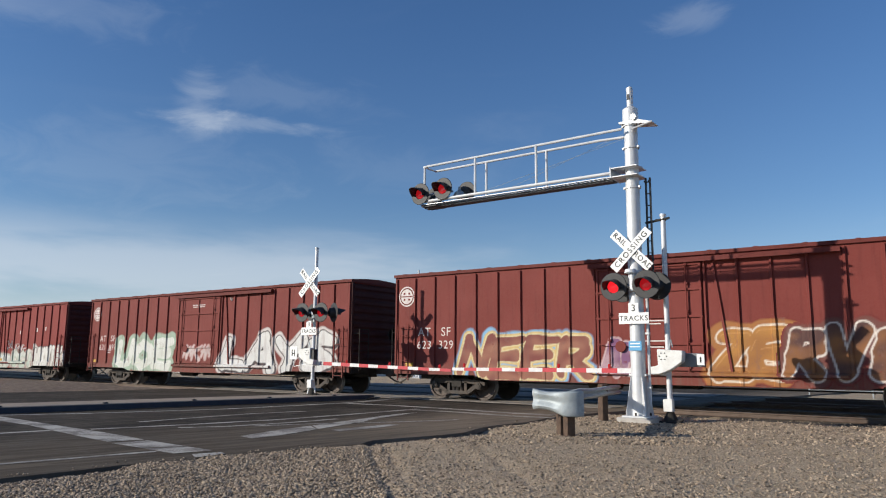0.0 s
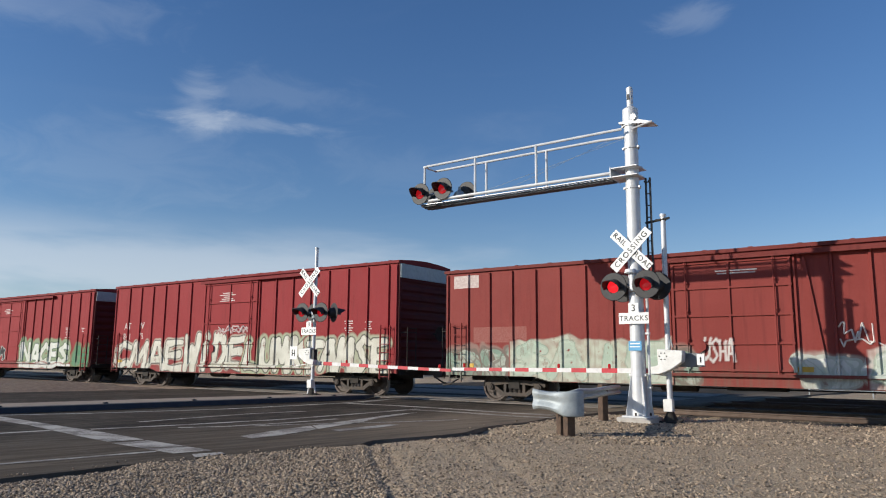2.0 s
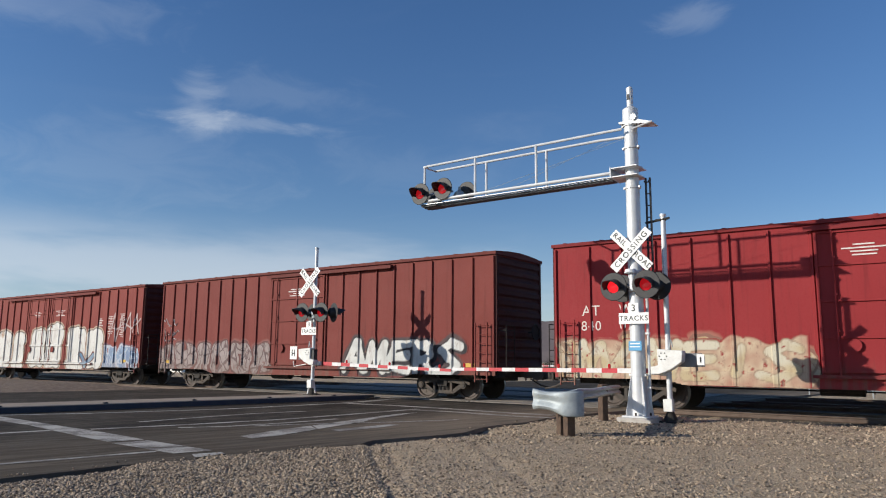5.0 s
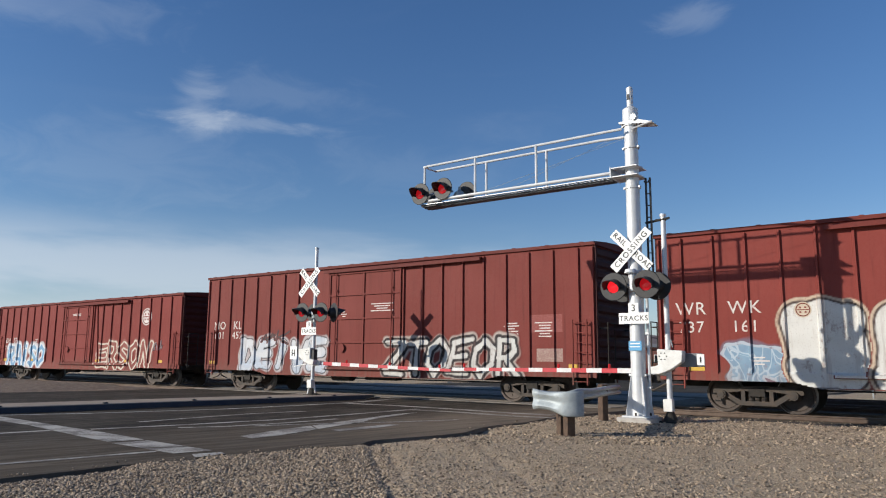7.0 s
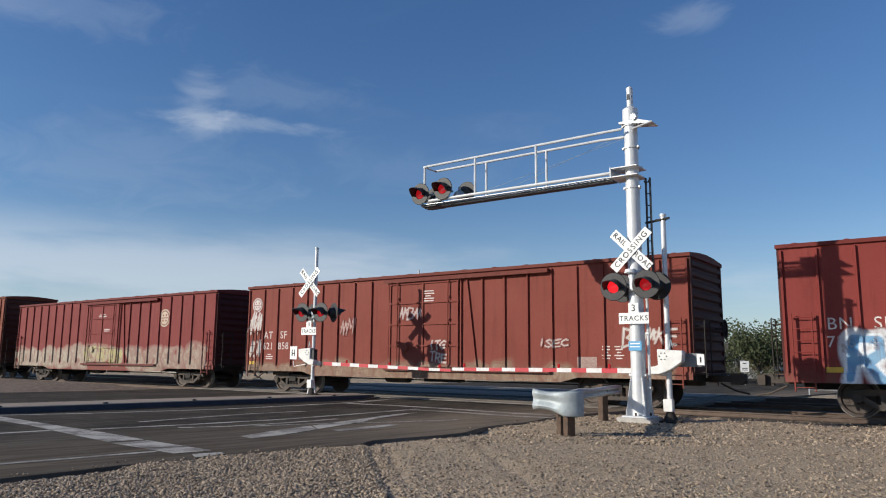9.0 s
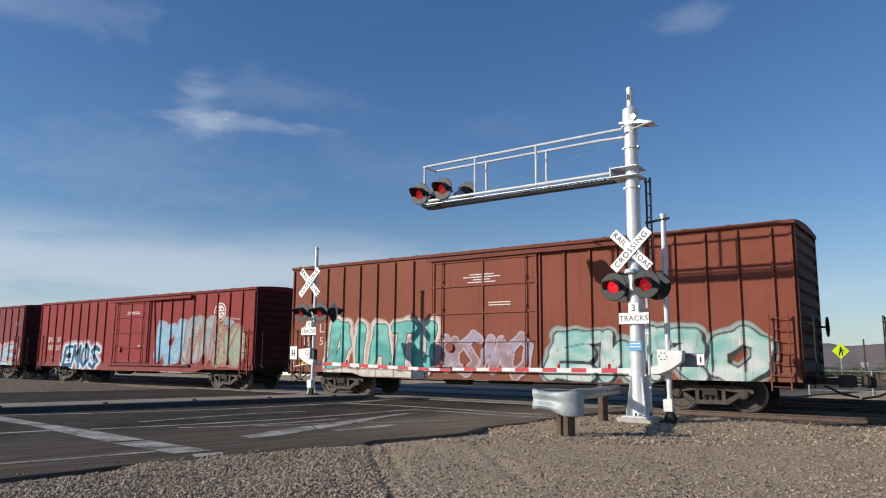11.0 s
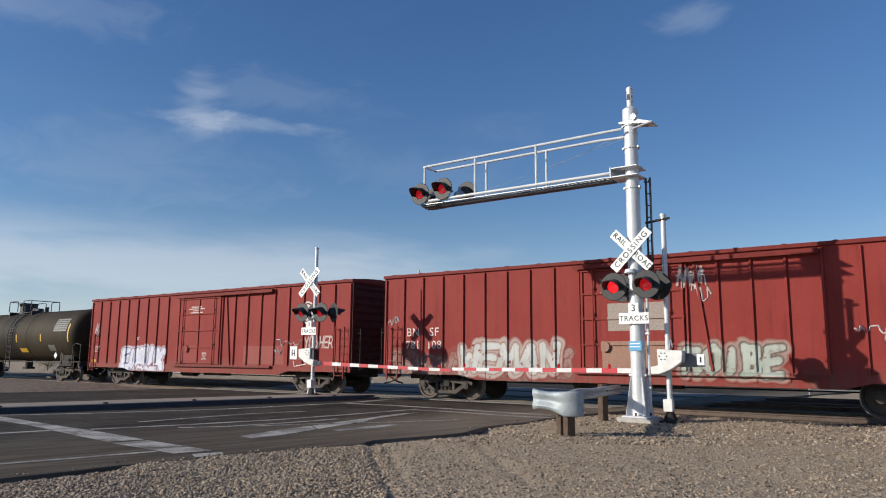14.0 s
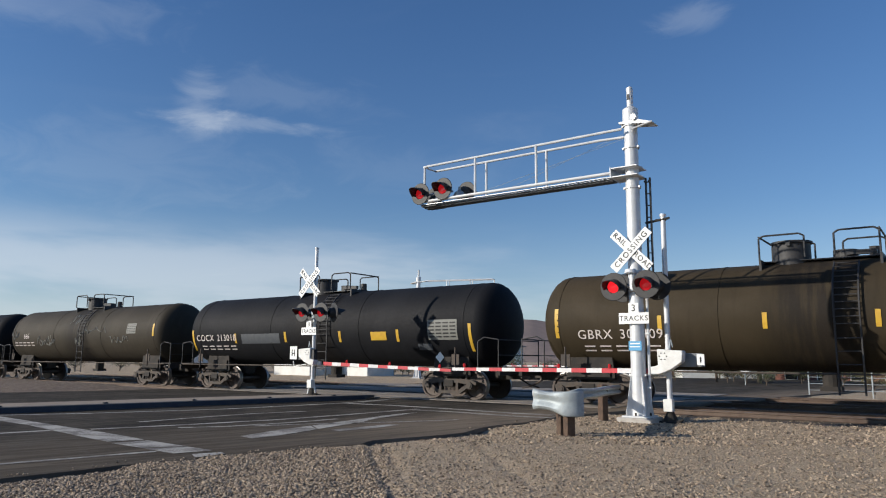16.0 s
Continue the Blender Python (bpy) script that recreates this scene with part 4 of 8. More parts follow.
    for x, z, n, w in stencils:
        b = Build()
        for k in range(n):
            ww = w * (0.7 + 0.3 * math.sin(k * 2.2 + x))
            b.box(x, y, z - k * 0.085, ww, 0.004, 0.035)
        part("stencil_lines", b, DECAL, car, "lines of small white stencilling", at=pose(0, -0.066, 0) if d0 < x < d1 else None)
    for x in yellow:
        part("reflector", Build().box(x, y - 0.004, 1.16, 0.42, 0.006, 0.13), YELLOW, car, "yellow reflective patch")
    for x, z, w, h, sd in tag_lines:
        rng = random.Random(sd)
        b = Build()
        pts = []
        for k in range(14):
            pts.append((x - w / 2 + w * k / 13 + rng.uniform(-0.06, 0.06), y - 0.004, z + rng.uniform(-h / 2, h / 2)))
        b.tube(pts, 0.020, 4)
        part("spray_tag", b, DECAL, car, "thin white sprayed scrawl", at=pose(0, -0.066, 0) if d0 < x < d1 else None)
    for layer, spec in enumerate(sprayed):
        spray(car, base, H, doors, pitch, 0.002 * layer, *spec[0], **spec[1])
    return car


# ---------------------------------------------------------------- sprayed lettering
# stroke paths of letters in a unit square
STROKES = {
    "A": (((0, 0), (0.42, 1), (0.6, 1), (1, 0)), ((0.25, 0.36), (0.78, 0.36))), "B": (((0.08, 0), (0.08, 1), (0.7, 0.95), (0.78, 0.7), (0.5, 0.52), (0.9, 0.4), (0.85, 0.08), (0.08, 0)),),
    "C": (((0.95, 0.85), (0.5, 1), (0.08, 0.7), (0.06, 0.3), (0.5, 0), (0.95, 0.14)),), "D": (((0.1, 0), (0.1, 1), (0.65, 0.92), (0.95, 0.5), (0.65, 0.06), (0.1, 0)),),
    "E": (((0.95, 1), (0.1, 0.95), (0.06, 0.5), (0.1, 0.04), (0.97, 0)), ((0.1, 0.5), (0.8, 0.54))), "F": (((0.95, 1), (0.12, 0.95), (0.1, 0)), ((0.12, 0.5), (0.78, 0.54))),
    "G": (((0.95, 0.85), (0.5, 1), (0.08, 0.65), (0.1, 0.25), (0.5, 0), (0.92, 0.15), (0.92, 0.45), (0.6, 0.45)),), "H": (((0.1, 0), (0.1, 1)), ((0.9, 0), (0.9, 1)), ((0.1, 0.5), (0.9, 0.5))),
    "I": (((0.5, 0), (0.5, 0.75)), ((0.5, 0.98), (0.52, 1.0))), "K": (((0.1, 0), (0.1, 1)), ((0.92, 1), (0.2, 0.5), (0.95, 0))), "L": (((0.15, 1), (0.1, 0.06), (0.95, 0)),),
    "M": (((0, 0), (0.15, 1), (0.5, 0.35), (0.85, 1), (1, 0)),), "N": (((0.08, 0), (0.1, 1), (0.88, 0.04), (0.92, 1)),), "O": (((0.5, 1), (0.1, 0.75), (0.08, 0.28), (0.5, 0), (0.92, 0.28), (0.9, 0.75), (0.5, 1)),),
    "R": (((0.1, 0), (0.1, 1), (0.75, 0.95), (0.85, 0.68), (0.55, 0.48), (0.15, 0.46)), ((0.45, 0.46), (0.97, 0))), "S": (((0.92, 0.88), (0.5, 1), (0.1, 0.78), (0.5, 0.52), (0.92, 0.28), (0.5, 0), (0.06, 0.12)),),
    "T": (((0.0, 0.96), (1.0, 1.0)), ((0.5, 0.98), (0.48, 0))), "U": (((0.08, 1), (0.1, 0.2), (0.5, 0), (0.9, 0.2), (0.92, 1)),), "V": (((0.02, 1), (0.48, 0), (0.98, 1)),),
    "W": (((0, 1), (0.2, 0), (0.5, 0.65), (0.8, 0), (1, 1)),), "Y": (((0.05, 1), (0.5, 0.5), (0.95, 1)), ((0.5, 0.5), (0.45, 0))), "Z": (((0.05, 1), (0.95, 0.95), (0.08, 0.05), (0.97, 0)),),
    "o": (((0.5, 0.9), (0.5, 0.1)),), "b": (((0, 0), (0.02, 0.95), (0.5, 1), (0.98, 0.93), (1, 0), (0, 0)), ((0.5, 0), (0.5, 1)), ((0.25, 0), (0.25, 0.95)), ((0.75, 0), (0.75, 0.95))), "~": (((0, 0.2), (0.3, 0.95), (0.5, 0.1), (0.75, 0.9), (1, 0.3)), ((0.0, 0.6), (0.5, 0.45), (1.0, 0.75))), "-": (((0, 0.5), (1, 0.5)),),
}


def ripple(x, z, seed, size):
    """Soft uneven field between about -1 and 1."""
    out = 0.0
    for k in range(5):
        a = seed * 1.93 + k * 2.4
        f = (1.0 + 0.55 * k) / size
        out = out + np.sin((x * math.cos(a) + z * math.sin(a)) * f * 2.2 + a * 7.3 + 1.7 * np.sin((z * math.cos(a) - x * math.sin(a)) * f + k)) / (1.0 + 0.4 * k)
    return out / 2.6


def spray_material():
    mat = bpy.data.materials.new("spray_paint")
    mat.use_nodes = True
    q = Nodes(mat.node_tree)
    bsdf = mat.node_tree.nodes["Principled BSDF"]
    tone = q.n("ShaderNodeVertexColor")
    tone.layer_name = "paint"
    streak = q.noise(q.v("MULTIPLY", q.coords(), (5.0, 1.0, 0.4)), 1.6, 4.0, 0.6)
    grit = q.noise(q.coords(), 26.0, 4.0, 0.65)
    rub = q.noise(q.v("MULTIPLY", q.coords(), (1.0, 1.0, 0.6)), 3.5, 6.0, 0.75, 0.3)
    worn = q.m("MAXIMUM", q.m("MULTIPLY", q.ramp(streak, 0.50, 0.76), 0.40), q.m("MAXIMUM", q.m("MULTIPLY", q.ramp(grit, 0.54, 0.74), 0.50), q.m("MULTIPLY", q.ramp(rub, 0.56, 0.66), 0.55)))
    q.put(bsdf.inputs["Base Color"], q.mix(worn, tone.outputs[0], (0.19, 0.10, 0.08)))
    q.put(bsdf.inputs["Roughness"], q.ramp(grit, 0.3, 0.7, 0.55, 0.75))
    bsdf.inputs["Specular IOR Level"].default_value = 0.22
    return mat


SPRAY = spray_material()


def spray(car, base, H, doors, pitch, layer, word, x0, x1, z0, z1, fill, fill2, line, halo=None, weight=0.16, seed=1, edge=0.045, mist=0.13, block=(0.0, 0.0), second=None, worn=0.25, ground=None, lean=0.12):
    """Sprayed letters lying on the car's side, over its posts and door. weight: a stroke's half width as a share of the height;
    line, halo: colours of the outline and of what surrounds it; second: an outer outline; block: offset of a drop shadow; ground: a colour rolled on beneath."""
    rng = random.Random(seed * 17 + 3)
    step = 0.032
    pad = mist + 0.18
    gx, gz = np.arange(max(-9.25, x0 - pad), min(9.25, x1 + pad), step), np.arange(max(0.71, z0 - pad), min(H - 0.3, z1 + pad), step)
    X, Z = np.meshgrid(gx, gz)
    wx, wz = X + 0.05 * ripple(X, Z, seed, 0.9), Z + 0.06 * ripple(X, Z, seed + 4.4, 0.8)
    high = z1 - z0
    r = weight * high
    n = len(word)
    wide = (x1 - x0) / n
    d, db = np.full(X.shape, 9.0), np.full(X.shape, 9.0)
    for k, ch in enumerate(word):
        if ch == " ":
            continue
        side = r * (1.18 if ch == "b" else 0.75)
        a0, a1 = x0 + k * wide + side, x0 + (k + 1) * wide - side + (wide * rng.uniform(0.0, 0.08) if ch != "b" else 0.0)
        b0, b1 = z0 + r + high * rng.uniform(-0.05, 0.05), z1 - r + high * rng.uniform(-0.06, 0.06)
        slant = lean + rng.uniform(-0.10, 0.10)
        for path in STROKES[ch]:
            pts = [(a0 + (a1 - a0) * (px + rng.uniform(-0.04, 0.04)) + slant * (pz - 0.5) * high, b0 + (b1 - b0) * pz) for px, pz in path]
            for (ax, az), (bx, bz) in zip(pts, pts[1:]):
                ex, ez = bx - ax, bz - az
                ll = ex * ex + ez * ez + 1e-9
                for field, ox, oz in ((d, 0.0, 0.0), (db, block[0], block[1])):
                    if field is db and block == (0.0, 0.0):
                        continue
                    qx, qz = wx - ax - ox, wz - az - oz
                    t = np.clip((qx * ex + qz * ez) / ll, 0, 1)
                    np.minimum(field, np.hypot(qx - t * ex, qz - t * ez) - r * (0.85 + 0.3 * t), out=field)
    soft = 0.020

    def cover(field, at):
        return np.clip((at - field) / soft + 0.5, 0, 1)
    col, alpha = np.zeros(X.shape + (3,)), np.zeros(X.shape)
    col[:] = base

    def lay(mask, colour):
        nonlocal alpha
        c = colour if isinstance(colour, np.ndarray) else np.array(colour)
        col[:] = col * (1 - mask[..., None]) + c * mask[..., None]
        alpha = np.maximum(alpha, mask)
    rough = ripple(X, Z, seed + 9.1, 0.30)
    if ground is not None:
        inside = np.minimum(np.minimum(X - x0 + 0.1, x1 + 0.1 - X), np.minimum(Z - z0 + 0.2, z1 + 0.02 - Z + 0.16 * ripple(X, X * 0, seed + 2, 0.7)))
        lay(np.clip(inside / 0.06 + 0.5, 0, 1) * np.clip(0.80 + 0.35 * rough, 0, 0.95), ground)
    if halo is not None:
        lay(np.clip((mist + 0.07 * ripple(X, Z, seed + 6, 0.7) - d) / 0.07 + 0.5, 0, 1) * 0.85, halo)
    if second is not None:
        lay(cover(np.minimum(d, db), edge * 2.1), second)
    if block != (0.0, 0.0):
        lay(cover(db, edge), line)
    lay(cover(d, edge), line)
    mix = np.clip(0.5 + 0.8 * ripple(X * 0.8, Z * 1.3, seed + 3.3, 0.55) + 0.7 * ((Z - z0) / high - 0.5), 0, 1)[..., None]
    inner = 0.86 * (np.array(fill) * mix + np.array(fill2) * (1 - mix))
    lay(cover(d, 0.0), inner)
    if weight > 0.13:                # a highlight along the upper edge of each stroke
        shine = np.clip(1 - np.abs(d + r * 0.45) / 0.02, 0, 1) * (np.gradient(d, axis=0) > 0.012)
        lay(shine * 0.5 * cover(d, 0.0), tuple(min(0.68, c * 1.25 + 0.06) for c in fill))
    fleck = np.clip((rough + 0.9 * ripple(X, Z, seed + 1.2, 0.11) + 0.25 - 2.4 * (1 - worn)) / 0.3 + 0.6, 0, 1)
    col = col * (1 - fleck[..., None]) + np.array(base) * fleck[..., None]
    alpha = alpha * (1 - fleck)
    # lie of the paint over posts, door, sill and rail
    d0, d1 = min(a for a, b in doors), max(b for a, b in doors)
    Y = np.full(X.shape, 0.008)
    for x in post_lines(d0, d1, pitch):
        Y[np.abs(X - x) < 0.052] = 0.066
    zb, zt = 1.08, H - 0.30
    for a, b in doors:
        on = (X > a - 0.02) & (X < b + 0.02) & (Z > zb)
        Y[on] = 0.068
        for x in (a + 0.05, b - 0.05, (a + b) / 2):
            Y[on & (np.abs(X - x) < 0.05)] = 0.106
        for f in (0.0, 0.24, 0.5, 0.76, 1.0):
            Y[on & (np.abs(Z - (zb + 0.04 + (zt - zb - 0.08) * f)) < 0.047)] = 0.112
    Y[Z < 1.07] = np.maximum(Y[Z < 1.07], 0.047)
    lean0, reach = d0 - (0.2 if len(doors) == 1 else 2.4), d1 + (3.4 if len(doors) == 1 else 2.4)
    Y[(np.abs(Z - 0.99) < 0.055) & (X > lean0) & (X < reach)] = 0.157
    alpha[(Z < 0.85) & (np.abs(X) > 5.9 - np.clip((0.85 - Z) * 4.0, 0, 0.6))] = 0.0
    nz, nx = X.shape
    keep = alpha > 0.12
    cell = keep[:-1, :-1] | keep[1:, :-1] | keep[:-1, 1:] | keep[1:, 1:]
    jj, ii = np.nonzero(cell)
    corners = np.stack((jj * nx + ii, jj * nx + ii + 1, (jj + 1) * nx + ii + 1, (jj + 1) * nx + ii), 1)
    used, back = np.unique(corners, return_inverse=True)
    me = bpy.data.meshes.new("sprayed_lettering")
    me.from_pydata(np.stack((X.ravel()[used], -SIDE - layer - Y.ravel()[used], Z.ravel()[used]), 1).tolist(), [], back.reshape(corners.shape).tolist())
    attr = me.color_attributes.new("paint", "FLOAT_COLOR", "POINT")
    attr.data.foreach_set("color", np.concatenate((col.reshape(-1, 3)[used], np.ones((len(used), 1))), 1).ravel().astype(np.float32))
    part("sprayed_lettering", me, SPRAY, car, "sprayed graffiti letters")


RED, BROWN, ORANGE = (0.245, 0.018, 0.022), (0.170, 0.029, 0.024), (0.195, 0.046, 0.027)
OFFW = (0.60, 0.60, 0.58)
INK = (0.02, 0.02, 0.025)
LOW, TALL = 4.34, 4.90
WHITE_LOGO, TAN_LOGO = DECAL, material("faded_tan_emblem", (0.55, 0.47, 0.36), 0.8, 0.0, (0.4, 0.3, 0.22), 6, 30, 0.0, 0.6)

boxcar(-2.3, LOW, BROWN, [],
       "brown-red steel boxcar sprayed with blue, yellow and orange lettering", logo=(-8.8, 3.55, 0.36, WHITE_LOGO),
       stencils=((0.2, 2.55, 3, 0.9), (0.2, 1.9, 3, 1.2)),
       digits=(("623", -8.0, 1.83, 0.33), ("329", -7.08, 1.83, 0.33)), code=((-8.0, 2.27, "AT", 0.31), (-7.08, 2.27, "SF", 0.31)),
       sprayed=((("NEER", -6.5, -1.7, 0.75, 2.15, (0.22, 0.065, 0.055), (0.34, 0.15, 0.10), (0.62, 0.52, 0.30), (0.20, 0.45, 0.68)), dict(weight=0.115, seed=1, second=(0.55, 0.40, 0.16), mist=0.16)),
                (("AE", -1.35, -0.3, 0.95, 1.95, (0.22, 0.10, 0.20), (0.45, 0.30, 0.34), (0.50, 0.36, 0.36)), dict(weight=0.11, seed=2, worn=0.4)),
                (("ZE", 1.75, 3.6, 0.85, 2.2, (0.46, 0.22, 0.06), (0.34, 0.15, 0.05), (0.66, 0.58, 0.48), (0.36, 0.16, 0.05)), dict(weight=0.14, seed=3, mist=0.2)),
                (("RVE", 3.5, 6.4, 0.9, 2.25, (0.10, 0.05, 0.045), (0.30, 0.13, 0.05), (0.66, 0.60, 0.54), (0.14, 0.06, 0.05)), dict(weight=0.12, seed=4)),
                (("~~~", 6.2, 8.9, 1.2, 2.2, (0.52, 0.28, 0.08), (0.46, 0.24, 0.08), (0.40, 0.18, 0.06)), dict(weight=0.045, seed=5, edge=0.01)),))
boxcar(-23.1, LOW, BROWN, [],
       "brown-red steel boxcar with tall white sprayed letters", logo=(-8.7, 3.55, 0.36, WHITE_LOGO),
       stencils=((0.0, 3.70, 1, 1.3), (0.0, 3.62, 1, 1.2), (-7.4, 1.75, 3, 0.5)), tag_lines=((2.2, 3.9, 0.1, 0.2, 3),),
       digits=(("621", -8.0, 1.83, 0.33), ("897", -7.08, 1.83, 0.33)), code=((-8.0, 2.27, "AT", 0.31), (-7.08, 2.27, "SF", 0.31)),
       sprayed=((("UOE", -6.75, -2.0, 0.74, 2.2, (0.70, 0.71, 0.66), (0.62, 0.64, 0.57), (0.30, 0.40, 0.30), (0.34, 0.46, 0.36)), dict(weight=0.155, seed=6, mist=0.22, edge=0.04, worn=0.15)),
                (("~K~", -1.0, 0.95, 1.2, 1.95, (0.60, 0.50, 0.48), (0.50, 0.38, 0.36), (0.40, 0.22, 0.20)), dict(weight=0.09, seed=7, worn=0.4)),
                (("LAYS", 1.65, 8.6, 0.74, 2.3, (0.72, 0.71, 0.68), (0.64, 0.63, 0.61), (0.05, 0.04, 0.045), (0.62, 0.60, 0.57)), dict(weight=0.15, seed=8, mist=0.16, block=(0.07, -0.06), worn=0.12)),))
boxcar(-44.25, LOW, (0.205, 0.030, 0.026), [(-9.2, -1.0, 0.75, 1.75, 1.2, (0.42, 0.47, 0.40), (0.20, 0.32, 0.25), (0.14, 0.12, 0.10), (0.30, 0.30, 0.25), 5.0, 0.75),
                            (1.6, 5.6, 0.8, 1.45, 1.4, OFFW, (0.55, 0.6, 0.52), (0.42, 0.45, 0.4), (0.42, 0.46, 0.4), 5.5, 0.9),
                            (9.0, 9.2, 0.75, 1.4, 1.25, (0.72, 0.72, 0.68), (0.62, 0.62, 0.56), (0.14, 0.10, 0.09), (0.6, 0.55, 0.5), 6.0, 0.85)],
       "faded red boxcar with pale green and white paint low down", patches=((-9.0, -8.0, 3.72, 4.14, (0.66, 0.62, 0.58)), (-8.2, -6.2, 1.9, 2.4, (0.3, 0.12, 0.1))),
       code=((4.0, 2.75, 1, 0.3), (5.0, 2.8, 1, 0.3), (6.0, 2.85, 1, 0.3), (7.0, 2.9, 1, 0.3)), stencils=((0.2, 3.75, 1, 1.4), (0.2, 3.68, 1, 1.3)),
       sprayed=((("SAoE", -6.7, -1.7, 0.8, 1.95, (0.40, 0.50, 0.40), (0.52, 0.56, 0.46), (0.20, 0.28, 0.22)), dict(weight=0.15, seed=9, ground=(0.46, 0.50, 0.40), worn=0.3, edge=0.02)),
                (("USHA", -0.8, 0.1, 1.36, 1.95, (0.62, 0.60, 0.57), (0.6, 0.58, 0.55), (0.5, 0.4, 0.38)), dict(weight=0.045, seed=10, edge=0.005)),
                (("KING-", 3.5, 4.9, 1.6, 2.1, (0.64, 0.62, 0.60), (0.6, 0.58, 0.55), (0.5, 0.4, 0.38)), dict(weight=0.05, seed=11, edge=0.005)),
                (("OCo", 3.2, 5.8, 0.74, 1.62, (0.58, 0.60, 0.54), (0.46, 0.53, 0.45), (0.30, 0.34, 0.28)), dict(weight=0.14, seed=12, ground=(0.54, 0.54, 0.48), worn=0.3)),
                (("WNWIK", 5.85, 9.0, 0.74, 1.9, (0.72, 0.71, 0.67), (0.62, 0.61, 0.56), (0.06, 0.05, 0.05)), dict(weight=0.12, seed=13, ground=(0.56, 0.53, 0.48), worn=0.15))),
       yellow=(-8.4, 1.7, 4.9, 8.3), tag_lines=((2.9, 2.05, 0.8, 0.6, 5), (3.2, 1.8, 1.4, 0.35, 6)))
boxcar(-65.0, TALL, RED, [],
       "tall bright red boxcar with cream sprayed letters", doors=((-1.92, 1.72),), pitch=1.01, roof_metal=True, fade=0.2,
       digits=(("841", -8.1, 2.35, 0.36), ("75", -6.9, 2.35, 0.36)), code=((-8.1, 2.85, "AT", 0.34), (-6.9, 2.85, "W", 0.34)),
       stencils=((-0.3, 4.15, 5, 1.1), (6.9, 2.75, 7, 0.5), (7.9, 2.7, 5, 0.35)), tag_lines=((0.2, 2.55, 2.0, 0.3, 8),),
       sprayed=((("CMAE", -9.1, -3.4, 0.74, 2.15, (0.70, 0.69, 0.60), (0.58, 0.57, 0.48), (0.045, 0.045, 0.04), (0.46, 0.46, 0.37)), dict(weight=0.1, seed=14, mist=0.10, worn=0.18)),
                (("WIDE", -3.3, 0.9, 0.74, 2.35, (0.70, 0.69, 0.60), (0.58, 0.57, 0.48), (0.045, 0.045, 0.04), (0.44, 0.42, 0.34)), dict(weight=0.1, seed=15, mist=0.06, worn=0.18)),
                (("LUMK", 1.0, 4.6, 0.74, 2.15, (0.70, 0.69, 0.60), (0.58, 0.57, 0.48), (0.045, 0.045, 0.04), (0.34, 0.42, 0.28)), dict(weight=0.1, seed=16, mist=0.16, worn=0.18)),
                (("TAMSE", 4.6, 8.9, 0.74, 2.1, (0.70, 0.69, 0.60), (0.58, 0.57, 0.48), (0.045, 0.045, 0.04), (0.36, 0.42, 0.30)), dict(weight=0.1, seed=17, mist=0.14, worn=0.18)),
                (("~AR~", -0.9, 1.1, 2.35, 2.7, (0.6, 0.5, 0.48), (0.5, 0.4, 0.38), (0.4, 0.2, 0.2)), dict(weight=0.07, seed=18, worn=0.3, edge=0.005)),))
boxcar(-85.7, TALL, RED, [],
       "tall bright red boxcar sprayed with teal, white and green lettering", doors=((-1.92, 1.72),), pitch=1.01, roof_metal=True, fade=0.2,
       digits=(("840", -8.1, 2.42, 0.36), ("68", -7.0, 2.42, 0.36)), code=((-8.1, 2.9, "AT", 0.34), (-6.9, 2.9, "W", 0.34)), stencils=((-0.4, 4.15, 4, 1.1), (6.7, 2.9, 8, 0.5), (8.3, 2.85, 3, 0.3), (-8.2, 1.6, 5, 0.6)),
       yellow=(-8.7, 7.9, 8.0),
       sprayed=((("~ZNE", -7.1, -2.2, 0.76, 1.98, (0.62, 0.70, 0.66), (0.12, 0.26, 0.24), (0.015, 0.02, 0.022), (0.30, 0.42, 0.38)), dict(weight=0.11, seed=19, block=(0.08, -0.05), worn=0.12)),
                (("~~", -3.6, -0.4, 0.9, 2.0, (0.02, 0.02, 0.025), (0.10, 0.16, 0.15), (0.55, 0.60, 0.56)), dict(weight=0.10, seed=20, worn=0.1)),
                (("NACES", 1.6, 7.0, 0.85, 2.15, (0.72, 0.73, 0.68), (0.60, 0.64, 0.54), (0.05, 0.09, 0.06), (0.22, 0.34, 0.20)), dict(weight=0.11, seed=21, mist=0.24, worn=0.15)),
                (("-----", 1.5, 7.6, 0.68, 1.0, (0.72, 0.72, 0.68), (0.62, 0.63, 0.58), (0.4, 0.4, 0.36)), dict(weight=0.36, seed=22, worn=0.3, lean=0.0)),
                (("oo", 7.5, 9.25, 0.9, 2.0, (0.06, 0.22, 0.11), (0.12, 0.26, 0.15), (0.10, 0.20, 0.10), (0.14, 0.20, 0.10)), dict(weight=0.34, seed=23, mist=0.2, worn=0.3)),))
